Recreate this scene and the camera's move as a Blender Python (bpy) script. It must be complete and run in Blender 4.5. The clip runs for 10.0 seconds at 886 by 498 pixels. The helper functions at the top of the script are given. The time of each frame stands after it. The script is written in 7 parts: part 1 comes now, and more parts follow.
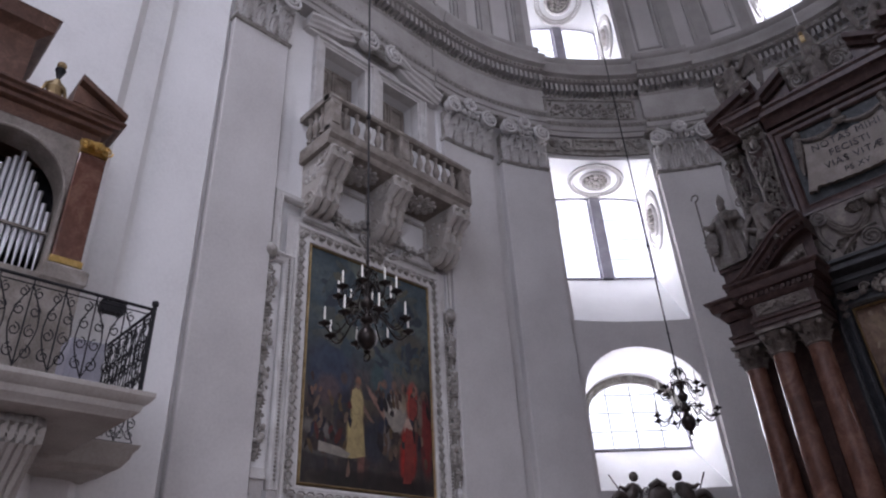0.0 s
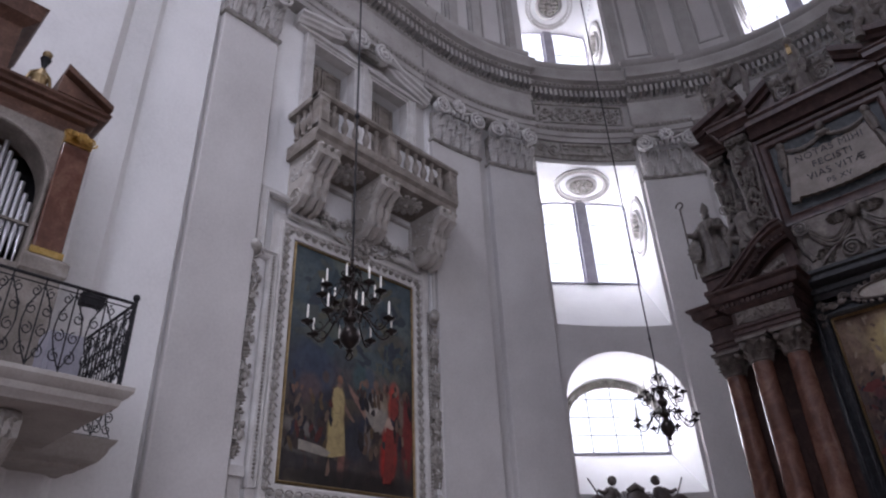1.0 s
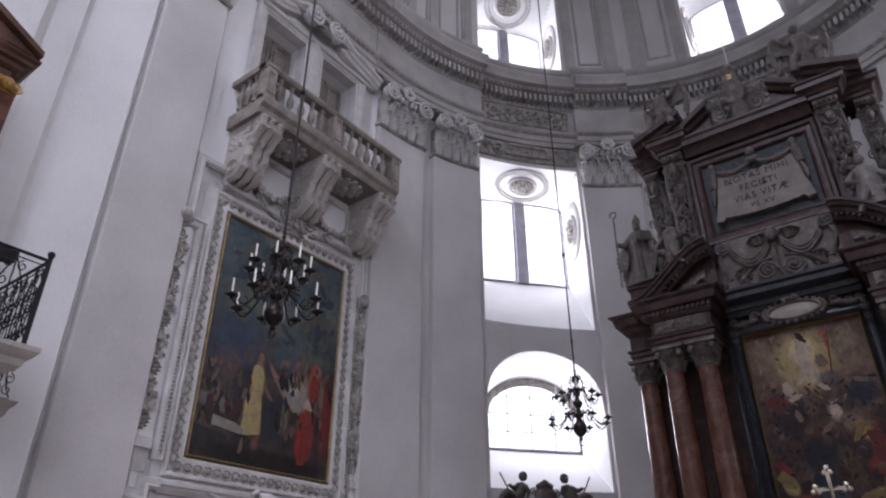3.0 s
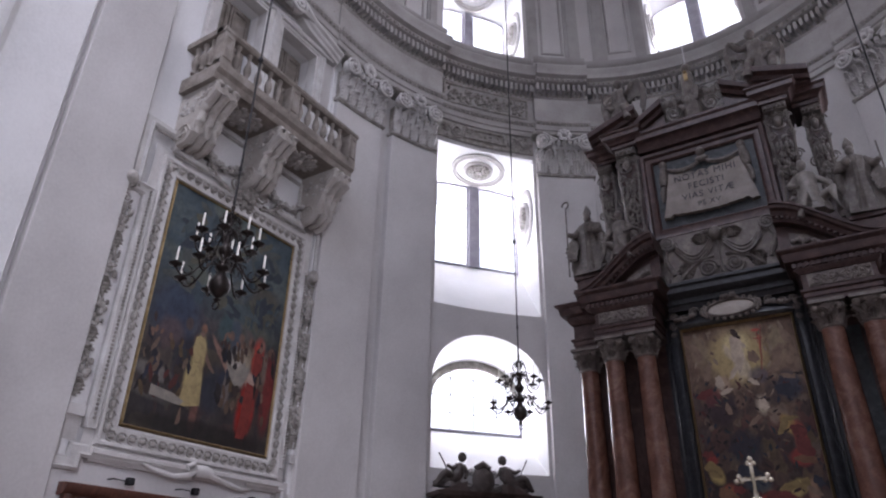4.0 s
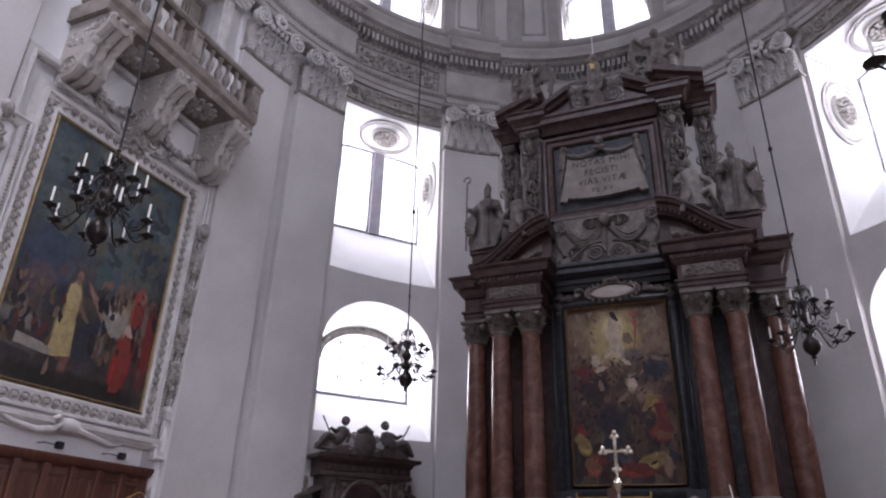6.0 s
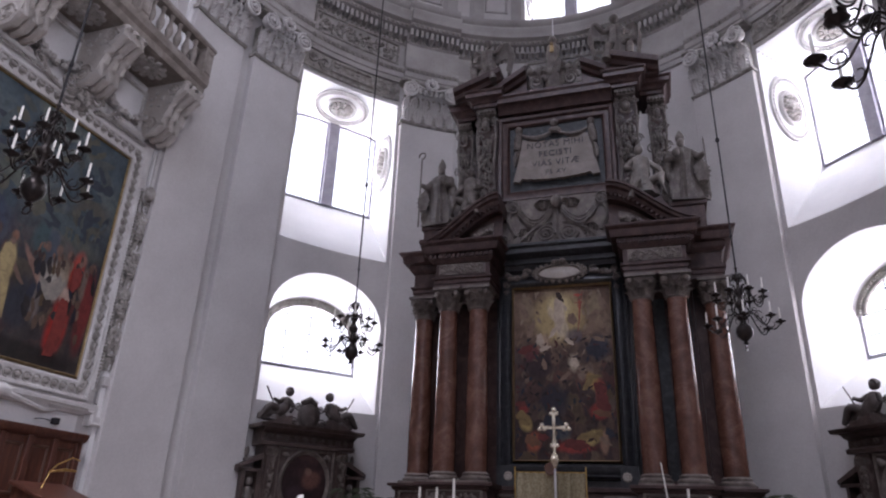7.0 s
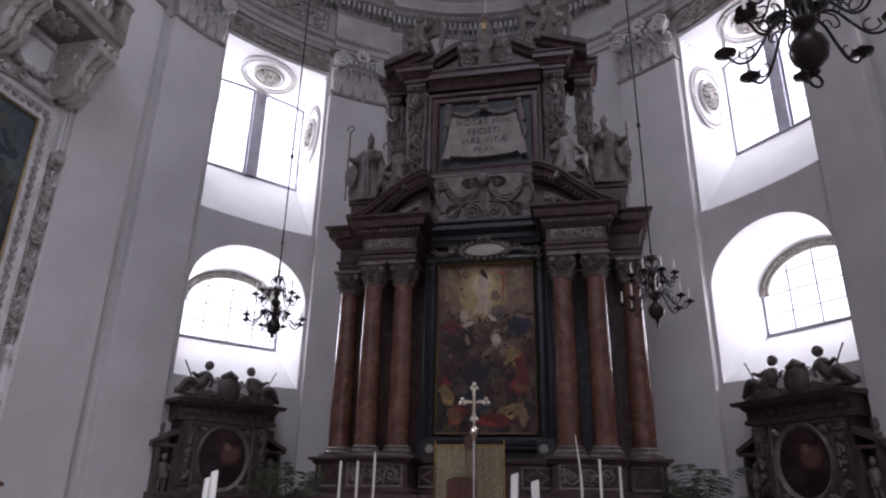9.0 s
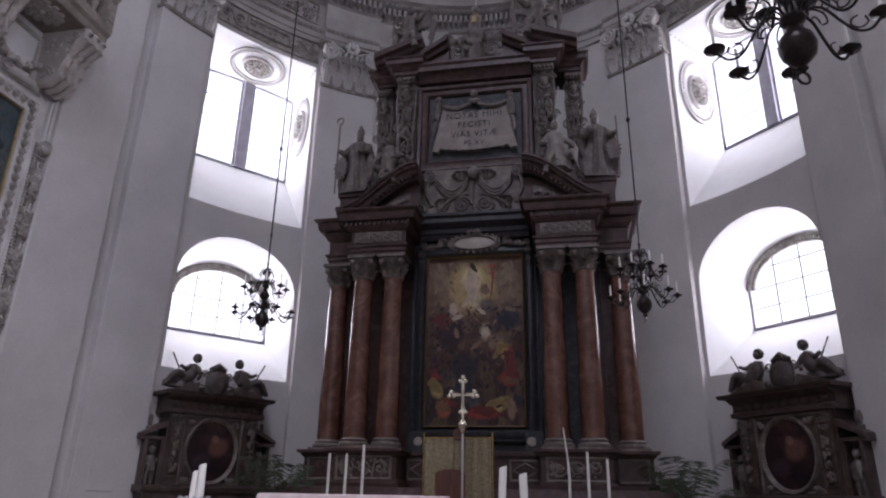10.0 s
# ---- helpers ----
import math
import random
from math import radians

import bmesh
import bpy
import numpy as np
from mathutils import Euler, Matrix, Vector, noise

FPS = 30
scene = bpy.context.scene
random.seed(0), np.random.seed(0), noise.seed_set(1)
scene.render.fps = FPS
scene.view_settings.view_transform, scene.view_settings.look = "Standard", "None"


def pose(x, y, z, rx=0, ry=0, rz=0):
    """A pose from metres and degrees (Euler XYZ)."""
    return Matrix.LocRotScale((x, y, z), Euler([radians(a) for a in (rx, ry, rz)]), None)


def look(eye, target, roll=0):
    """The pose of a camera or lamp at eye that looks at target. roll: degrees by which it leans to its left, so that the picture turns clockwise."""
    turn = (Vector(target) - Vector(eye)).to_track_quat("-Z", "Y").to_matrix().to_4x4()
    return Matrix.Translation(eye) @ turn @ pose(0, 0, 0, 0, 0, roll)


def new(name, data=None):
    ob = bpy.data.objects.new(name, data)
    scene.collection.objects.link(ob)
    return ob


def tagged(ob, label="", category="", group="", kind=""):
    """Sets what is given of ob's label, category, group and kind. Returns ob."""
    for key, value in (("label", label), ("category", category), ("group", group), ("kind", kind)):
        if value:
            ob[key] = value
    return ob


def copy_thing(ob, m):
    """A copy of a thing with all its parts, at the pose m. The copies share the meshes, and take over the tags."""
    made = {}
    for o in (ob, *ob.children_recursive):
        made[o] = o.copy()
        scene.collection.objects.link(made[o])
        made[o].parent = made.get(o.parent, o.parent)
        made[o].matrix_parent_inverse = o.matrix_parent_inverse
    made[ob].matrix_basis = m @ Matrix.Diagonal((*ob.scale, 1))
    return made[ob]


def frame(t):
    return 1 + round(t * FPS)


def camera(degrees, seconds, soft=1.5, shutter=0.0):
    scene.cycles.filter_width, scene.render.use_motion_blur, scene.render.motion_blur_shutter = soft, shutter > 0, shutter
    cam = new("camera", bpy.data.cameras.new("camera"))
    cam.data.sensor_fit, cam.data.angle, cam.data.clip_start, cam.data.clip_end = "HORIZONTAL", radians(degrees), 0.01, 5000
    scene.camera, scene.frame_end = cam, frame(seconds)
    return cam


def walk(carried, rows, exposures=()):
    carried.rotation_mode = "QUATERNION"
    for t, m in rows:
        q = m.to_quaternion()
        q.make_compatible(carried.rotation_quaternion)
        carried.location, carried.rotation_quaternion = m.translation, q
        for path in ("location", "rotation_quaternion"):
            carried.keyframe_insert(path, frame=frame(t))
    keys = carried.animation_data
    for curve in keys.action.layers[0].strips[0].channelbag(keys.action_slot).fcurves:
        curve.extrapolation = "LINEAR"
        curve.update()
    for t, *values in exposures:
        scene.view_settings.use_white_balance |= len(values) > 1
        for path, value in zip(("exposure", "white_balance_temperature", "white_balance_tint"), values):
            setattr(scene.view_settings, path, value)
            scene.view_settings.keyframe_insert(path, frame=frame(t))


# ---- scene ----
cam = camera(66.75, 10.0, soft=2.2)
PATH = [
    (0, (2.141, 0.099, 1.934), (0.9321, 1.3444, 2.9284), -3.23),
    (0.5, (2.145, 0.097, 1.931), (0.9502, 1.3557, 2.9265), -2.99),
    (1, (2.152, 0.098, 1.933), (0.9744, 1.3723, 2.9271), -2.49),
    (1.5, (2.163, 0.107, 1.932), (1.0042, 1.3997, 2.9239), -2.08),
    (2, (2.174, 0.115, 1.925), (1.0404, 1.4340, 2.9128), -1.35),
    (2.5, (2.192, 0.123, 1.913), (1.1011, 1.4820, 2.8942), -0.68),
    (4, (2.238, 0.134, 1.907), (1.2916, 1.6391, 2.8228), 1.04),
    (4.5, (2.258, 0.135, 1.903), (1.3760, 1.6896, 2.8004), 1.27),
    (5, (2.287, 0.134, 1.904), (1.4619, 1.7283, 2.7849), 1.11),
    (5.5, (2.326, 0.130, 1.894), (1.5595, 1.7628, 2.7579), 1.24),
    (7, (2.438, 0.152, 1.862), (1.8524, 1.8992, 2.6384), 2.28),
    (7.5, (2.469, 0.160, 1.866), (1.9392, 1.9355, 2.6191), 2.35),
    (8, (2.492, 0.156, 1.867), (2.0133, 1.9519, 2.6038), 2.10),
    (8.5, (2.510, 0.155, 1.874), (2.0788, 1.9690, 2.5992), 1.73),
    (9, (2.524, 0.148, 1.879), (2.1354, 1.9757, 2.5925), 1.19),
    (9.5, (2.532, 0.145, 1.883), (2.1707, 1.9817, 2.5860), 1.10),
    (10, (2.525, 0.141, 1.888), (2.1659, 1.9819, 2.5819), 1.08),
]
walk(cam, [(t, look(eye, target, roll)) for t, eye, target, roll in PATH],
     exposures=((0.0, -0.12, 6000, 23), (2.5, -0.04, 6000, 23), (4.5, 0.25, 6030, 23), (5.5, 0.30, 6060, 24), (7.5, 0.14, 6040, 25), (10.0, -0.06, 6040, 25)))

# ---- sky, sun, light of the openings and unseen added lamps ----
R, CY, FLOOR = 10.06, 12.24, 0.2          # apse radius, its centre on the axis, floor level
HALF = R * math.pi / 2
world = bpy.data.worlds.new("sky")
scene.world = world
world.use_nodes = True
sky = world.node_tree.nodes.new("ShaderNodeTexSky")
sky.sky_type, sky.sun_disc, sky.sun_elevation, sky.sun_rotation = "NISHITA", False, radians(50), radians(200)
world.node_tree.links.new(sky.outputs[0], world.node_tree.nodes["Background"].inputs[0])
world.node_tree.nodes["Background"].inputs[1].default_value = 0.15
sun = new("sun", bpy.data.lights.new("sun", "SUN"))
sun.data.energy, sun.data.angle, sun.data.color = 0.8, radians(12), (1, 0.96, 0.9)
sun.matrix_world = look((0, 0, 60), (-8, 25, 20))


def area_light(name, m, sx, sy, watts, colour=(1.0, 0.985, 0.97)):
    """An area lamp: white overcast sky in a window's opening, or unseen added light."""
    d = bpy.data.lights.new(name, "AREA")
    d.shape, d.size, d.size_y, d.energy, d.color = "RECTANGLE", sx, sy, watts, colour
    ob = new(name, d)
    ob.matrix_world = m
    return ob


def ring(theta, r, z):
    a = radians(theta)
    return Vector((r * math.sin(a), CY + r * math.cos(a), z))


WINDOW = 49.9                             # degrees of the side windows from the apse's axis
for th in (-WINDOW, WINDOW):
    area_light("upper_window_light", look(ring(th, 12.4, 14.9), ring(th, 0, 14.0)), 5.2, 6.0, 1080)
    area_light("lower_window_light", look(ring(th, 12.4, 8.0), ring(th, 0, 8.0)), 5.2, 4.6, 640)
for th in (-WINDOW, 0, WINDOW):
    area_light("dome_window_light", look(ring(th, 12.5, 25.0), ring(th, 0, 24.0)), 5.0, 6.4, 950)
# unseen lamp above and behind, standing in for daylight from the crossing's drum
area_light("crossing_light", look((2, -10, 37), (-1, -6, 0)), 13, 13, 5600, (0.88, 0.93, 1.0))
# unseen fill lamps behind the camera, added in the windowless east transept
for z, sy, watts in ((8.0, 4.6, 2300), (14.9, 6.0, 1200)):
    area_light("transept_window_light", look((21.7, -14, z), (-10, 6, z - 4)), 5.2, sy, watts, (0.91, 0.95, 1.0))

# ---- materials ----


def material(name, build):
    m = bpy.data.materials.new(name)
    m.use_nodes = True
    nt = m.node_tree
    build(nt, nt.nodes["Principled BSDF"], nt.nodes["Material Output"])
    return m


def node(nt, kind, **values):
    n = nt.nodes.new("ShaderNode" + kind)
    for k, v in values.items():
        n.inputs[k.replace("_", " ")].default_value = v
    return n


def ramp(nt, src, stops):
    r = nt.nodes.new("ShaderNodeValToRGB")
    el = r.color_ramp.elements
    while len(el) < len(stops):
        el.new(0.5)
    for e, (p, c) in zip(el, stops):
        e.position, e.color = p, (*c, 1)
    nt.links.new(src, r.inputs[0])
    return r.outputs[0]


def surface(name, dark, mid, light, scale=1.2, grain=40, rough=0.7, metal=0.0, bump=0.15, detail=6, distort=0.0, spec=0.5, piece=0.0, stretch=(1, 1, 1)):
    """Three tones in large clouds with fine grain and relief over them."""
    def build(nt, b, out):
        co = nt.nodes.new("ShaderNodeNewGeometry").outputs["Position"]
        mp = node(nt, "Mapping", Scale=stretch)
        nt.links.new(co, mp.inputs[0])
        big = node(nt, "TexNoise", Scale=scale, Detail=detail, Roughness=0.6, Distortion=distort)
        fine = node(nt, "TexNoise", Scale=grain, Detail=3, Roughness=0.6)
        for n in (big, fine):
            nt.links.new(mp.outputs[0], n.inputs["Vector"])
        mix = nt.nodes.new("ShaderNodeMix")
        mix.inputs[0].default_value = 0.3
        nt.links.new(big.outputs[0], mix.inputs[2])
        nt.links.new(fine.outputs[0], mix.inputs[3])
        src = mix.outputs[0]
        if piece:
            info = nt.nodes.new("ShaderNodeObjectInfo")
            ma = nt.nodes.new("ShaderNodeMath")
            ma.operation = "MULTIPLY_ADD"
            ma.inputs[1].default_value = piece
            nt.links.new(info.outputs["Random"], ma.inputs[0])
            nt.links.new(src, ma.inputs[2])
            src = ma.outputs[0]
        nt.links.new(ramp(nt, src, ((0.3, dark), (0.5, mid), (0.68, light))), b.inputs["Base Color"])
        b.inputs["Roughness"].default_value, b.inputs["Metallic"].default_value = rough, metal
        b.inputs["Specular IOR Level"].default_value = spec
        bp = node(nt, "Bump", Strength=bump, Distance=0.02)
        nt.links.new(mix.outputs[0], bp.inputs["Height"])
        nt.links.new(bp.outputs[0], b.inputs["Normal"])
    return material(name, build)


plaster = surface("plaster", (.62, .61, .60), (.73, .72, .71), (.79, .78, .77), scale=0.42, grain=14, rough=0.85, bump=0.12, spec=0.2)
# the backlit apse's shade is put into this plaster's grey
plaster_shade_grey = surface("plaster_shade_grey", (.43, .41, .40), (.51, .49, .475), (.58, .56, .545), scale=0.45, grain=16, rough=0.85, bump=0.12, spec=0.2)
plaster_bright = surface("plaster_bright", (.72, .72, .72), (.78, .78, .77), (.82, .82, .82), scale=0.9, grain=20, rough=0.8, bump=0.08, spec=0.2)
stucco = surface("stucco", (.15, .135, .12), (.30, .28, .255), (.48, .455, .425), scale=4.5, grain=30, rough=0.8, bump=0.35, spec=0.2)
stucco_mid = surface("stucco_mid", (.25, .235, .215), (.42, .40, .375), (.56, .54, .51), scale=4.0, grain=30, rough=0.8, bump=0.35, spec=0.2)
# darker copy of the grey plaster, with the shade of drum and dome in it
upper_shade_grey = surface("upper_shade_grey", (.28, .262, .245), (.37, .35, .332), (.44, .42, .40), scale=0.9, grain=18, rough=0.85, bump=0.15, spec=0.2)
stucco_beige = surface("stucco_beige", (.30, .27, .24), (.40, .37, .335), (.48, .455, .42), scale=1.5, grain=26, rough=0.8, bump=0.15, spec=0.2)
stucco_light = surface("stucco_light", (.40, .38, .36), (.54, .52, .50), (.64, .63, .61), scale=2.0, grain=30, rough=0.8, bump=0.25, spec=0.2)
stone_balcony = surface("stone_balcony", (.13, .11, .092), (.235, .205, .178), (.35, .32, .29), scale=2.5, grain=35, rough=0.75, bump=0.3, spec=0.25)
marble_dark = surface("marble_dark", (.027, .014, .012), (.054, .029, .025), (.104, .063, .055), scale=3.0, grain=22, rough=0.42, bump=0.08, distort=1.2, spec=0.35)
marble_red = surface("marble_red", (.064, .027, .019), (.112, .050, .034), (.18, .094, .068), scale=1.6, grain=26, rough=0.17, bump=0.03, distort=1.5)
marble_black = surface("marble_black", (.008, .009, .011), (.018, .019, .022), (.05, .052, .055), scale=3.5, grain=20, rough=0.42, bump=0.03, distort=2.0)
marble_green = surface("marble_green", (.024, .027, .029), (.046, .051, .054), (.085, .09, .094), scale=3.0, grain=20, rough=0.5, spec=0.25, bump=0.03, distort=1.8)
marble_stone = surface("marble_stone", (.065, .050, .043), (.138, .113, .096), (.25, .216, .187), scale=4.5, grain=34, rough=0.55, bump=0.3)
alabaster = surface("alabaster", (.24, .21, .18), (.36, .32, .275), (.45, .41, .36), scale=3.0, grain=30, rough=0.5, bump=0.12)
statue_stone = surface("statue_stone", (.055, .044, .038), (.115, .097, .083), (.23, .203, .18), scale=5.0, grain=30, rough=0.55, bump=0.25)
monument_stone = surface("monument_stone", (.030, .017, .014), (.058, .038, .032), (.11, .083, .072), scale=4.0, grain=28, rough=0.5, bump=0.25)
gold = surface("gold", (.36, .22, .06), (.62, .42, .14), (.80, .60, .26), scale=8, grain=50, rough=0.32, metal=1.0, bump=0.15)
gilt = surface("gilt", (.16, .11, .05), (.28, .20, .10), (.42, .33, .19), scale=8, grain=50, rough=0.5, metal=0.8, bump=0.2)
iron = surface("iron", (.008, .008, .010), (.016, .015, .017), (.03, .028, .03), scale=8, grain=60, rough=0.65, bump=0.2, spec=0.25)
bronze = surface("bronze", (.012, .010, .010), (.024, .018, .016), (.05, .036, .028), scale=8, grain=60, rough=0.3, metal=0.6, bump=0.1)
wax = surface("wax", (.70, .67, .60), (.78, .76, .70), (.83, .81, .76), scale=6, grain=30, rough=0.5, bump=0.05)
wood = surface("wood", (.045, .016, .011), (.095, .034, .021), (.16, .062, .036), scale=2.0, grain=26, rough=0.4, bump=0.1, stretch=(6, 6, 0.8))
wood_organ = surface("wood_organ", (.05, .022, .014), (.10, .048, .03), (.17, .09, .06), scale=3.0, grain=26, rough=0.4, bump=0.1, distort=1.0)
tin = surface("tin", (.60, .60, .62), (.72, .72, .74), (.80, .80, .82), scale=3, grain=30, rough=0.3, metal=1.0, bump=0.02)
# lightened towards lavender: the windows' bloom on the mullions is in the colour
leadwork_bloom = surface("leadwork_bloom", (.22, .21, .24), (.30, .29, .33), (.38, .37, .41), scale=3, grain=30, rough=0.6, bump=0.1)
brocade = surface("brocade", (.13, .105, .055), (.23, .19, .11), (.36, .32, .22), scale=9, grain=24, rough=0.7, bump=0.25, distort=2.5)
cloth = surface("cloth", (.52, .40, .40), (.64, .52, .51), (.74, .66, .64), scale=7, grain=60, rough=0.85, bump=0.1)
leafgreen = surface("leafgreen", (.04, .055, .032), (.075, .10, .058), (.12, .15, .09), scale=6, grain=20, rough=0.5, bump=0.05)
paving = surface("paving", (.14, .09, .08), (.24, .19, .17), (.36, .33, .31), scale=0.9, grain=14, rough=0.35, bump=0.03)
ink = surface("ink", (.02, .018, .016), (.035, .03, .028), (.05, .045, .04), scale=6, grain=30, rough=0.6, bump=0.0)


def glass_build(nt, b, out):
    tr, gl = nt.nodes.new("ShaderNodeBsdfTransparent"), node(nt, "BsdfGlossy", Roughness=0.05)
    tr.inputs[0].default_value = (0.95, 0.96, 0.97, 1)
    mx = nt.nodes.new("ShaderNodeMixShader")
    mx.inputs[0].default_value = 0.05
    nt.links.new(tr.outputs[0], mx.inputs[1])
    nt.links.new(gl.outputs[0], mx.inputs[2])
    nt.links.new(mx.outputs[0], out.inputs[0])


glass = material("glass", glass_build)


def canvas(name, ax, u0, u1, v0, v1, low, high, blobs, wobble=0.05, crowd=0.0, reach=(0.0, 0.6), cells=9.0):
    """An oil painting: dim cloudy ground, soft shapes in plain colours (u and v from 0 to 1)."""
    def build(nt, b, out):
        geo = nt.nodes.new("ShaderNodeNewGeometry").outputs["Position"]
        sep = nt.nodes.new("ShaderNodeSeparateXYZ")
        nt.links.new(geo, sep.inputs[0])

        def fit01(sock, a, c):
            r = nt.nodes.new("ShaderNodeMapRange")
            r.inputs[1].default_value, r.inputs[2].default_value = a, c
            nt.links.new(sock, r.inputs[0])
            return r.outputs[0]
        com = nt.nodes.new("ShaderNodeCombineXYZ")
        nt.links.new(fit01(sep.outputs[ax], u0, u1), com.inputs[0])
        nt.links.new(fit01(sep.outputs[2], v0, v1), com.inputs[1])
        n1 = node(nt, "TexNoise", Scale=9.0, Detail=4)
        nt.links.new(com.outputs[0], n1.inputs["Vector"])
        off = nt.nodes.new("ShaderNodeVectorMath")
        off.operation = "MULTIPLY_ADD"
        off.inputs[1].default_value = (wobble, wobble, 0)
        nt.links.new(n1.outputs["Color"], off.inputs[0])
        nt.links.new(com.outputs[0], off.inputs[2])
        n2 = node(nt, "TexNoise", Scale=3.2, Detail=7, Roughness=0.62, Distortion=0.8)
        nt.links.new(com.outputs[0], n2.inputs["Vector"])
        sy = nt.nodes.new("ShaderNodeSeparateXYZ")
        nt.links.new(off.outputs[0], sy.inputs[0])
        a, c = ramp(nt, n2.outputs[0], ((0.32, low[0]), (0.5, low[1]), (0.66, low[2]))), ramp(nt, n2.outputs[0], ((0.32, high[0]), (0.5, high[1]), (0.66, high[2])))
        mx = nt.nodes.new("ShaderNodeMix")
        mx.data_type = "RGBA"
        nt.links.new(fit01(sy.outputs[1], 0.3, 0.75), mx.inputs[0])
        nt.links.new(a, mx.inputs[6])
        nt.links.new(c, mx.inputs[7])
        col = mx.outputs[2]
        if crowd:
            # a throng of small patches in muted reds, ochres, blues and flesh tones
            sq = node(nt, "Mapping", Scale=(1, (v1 - v0) / (u1 - u0) * 0.75, 1))
            of2 = nt.nodes.new("ShaderNodeVectorMath")
            of2.operation = "MULTIPLY_ADD"
            of2.inputs[1].default_value = (0.12, 0.12, 0)
            nt.links.new(n1.outputs["Color"], of2.inputs[0])
            nt.links.new(com.outputs[0], of2.inputs[2])
            nt.links.new(of2.outputs[0], sq.inputs[0])
            vo = node(nt, "TexVoronoi", Scale=cells, Randomness=1.0)
            vo.feature, vo.inputs["Smoothness"].default_value = "SMOOTH_F1", 0.18
            nt.links.new(sq.outputs[0], vo.inputs["Vector"])
            sr = nt.nodes.new("ShaderNodeSeparateColor")
            nt.links.new(vo.outputs["Color"], sr.inputs[0])
            pal = ramp(nt, sr.outputs[0], ((0.0, (.012, .010, .010)), (0.22, (.03, .022, .02)), (0.36, (.022, .03, .05)), (0.48, (.09, .05, .035)), (0.6, (.14, .035, .028)), (0.7, (.05, .045, .035)), (0.8, (.19, .12, .08)), (0.9, (.17, .12, .05)), (1.0, (.26, .20, .15))))
            edge = nt.nodes.new("ShaderNodeMapRange")
            edge.interpolation_type = "SMOOTHSTEP"
            edge.inputs[1].default_value, edge.inputs[2].default_value, edge.inputs[3].default_value, edge.inputs[4].default_value = reach[1] - 0.12, reach[1] + 0.1, crowd, 0
            nt.links.new(sy.outputs[1], edge.inputs[0])
            m4 = nt.nodes.new("ShaderNodeMix")
            m4.data_type = "RGBA"
            nt.links.new(edge.outputs[0], m4.inputs[0])
            nt.links.new(col, m4.inputs[6])
            nt.links.new(pal, m4.inputs[7])
            col = m4.outputs[2]
        for u, v, ru, rv, turn, colour, strength in blobs:
            mp = nt.nodes.new("ShaderNodeMapping")
            mp.vector_type = "TEXTURE"
            mp.inputs["Location"].default_value = (u + wobble / 2, v + wobble / 2, 0)
            mp.inputs["Rotation"].default_value = (0, 0, radians(turn))
            mp.inputs["Scale"].default_value = (ru, rv, 1)
            nt.links.new(off.outputs[0], mp.inputs[0])
            ln = nt.nodes.new("ShaderNodeVectorMath")
            ln.operation = "LENGTH"
            nt.links.new(mp.outputs[0], ln.inputs[0])
            r = nt.nodes.new("ShaderNodeMapRange")
            r.interpolation_type = "SMOOTHSTEP"
            r.inputs[1].default_value, r.inputs[2].default_value, r.inputs[3].default_value, r.inputs[4].default_value = 0.55, 1.15, strength, 0
            nt.links.new(ln.outputs[1], r.inputs[0])
            m2 = nt.nodes.new("ShaderNodeMix")
            m2.data_type = "RGBA"
            nt.links.new(r.outputs[0], m2.inputs[0])
            nt.links.new(col, m2.inputs[6])
            m2.inputs[7].default_value = (*colour, 1)
            col = m2.outputs[2]
        n3 = node(nt, "TexNoise", Scale=24.0, Detail=5, Roughness=0.7)
        nt.links.new(com.outputs[0], n3.inputs["Vector"])
        m3 = nt.nodes.new("ShaderNodeMix")
        m3.data_type, m3.blend_type = "RGBA", "MULTIPLY"
        m3.inputs[0].default_value = 1.0
        nt.links.new(col, m3.inputs[6])
        nt.links.new(ramp(nt, n3.outputs[0], ((0.3, (.6, .6, .6)), (0.5, (.95, .95, .95)), (0.7, (1.2, 1.18, 1.15)))), m3.inputs[7])
        nt.links.new(m3.outputs[2], b.inputs["Base Color"])
        b.inputs["Roughness"].default_value = 0.55
        b.inputs["Specular IOR Level"].default_value = 0.25
        bp = node(nt, "Bump", Strength=0.1, Distance=0.01)
        nt.links.new(n3.outputs[0], bp.inputs["Height"])
        nt.links.new(bp.outputs[0], b.inputs["Normal"])
    return material(name, build)


DUSK = [(.10, .066, .046), (.15, .105, .075), (.085, .024, .020), (.026, .030, .048), (.026, .021, .02), (.016, .013, .014), (.09, .06, .03), (.045, .033, .027), (.032, .036, .038), (.016, .016, .024)]
HEADS = [(.17, .10, .07), (.13, .08, .055), (.05, .03, .025), (.09, .055, .04)]
GLOW = [(.20, .145, .10), (.16, .112, .07), (.25, .19, .135), (.13, .088, .06), (.15, .10, .07)]
NIGHT = [(.05, .026, .02), (.08, .045, .032), (.075, .02, .018), (.018, .024, .04), (.022, .016, .016), (.014, .011, .012), (.035, .022, .018), (.02, .03, .034), (.13, .085, .06)]
DEEP = [(.040, .060, .074), (.062, .084, .088), (.030, .040, .054), (.088, .088, .064), (.07, .08, .075)]


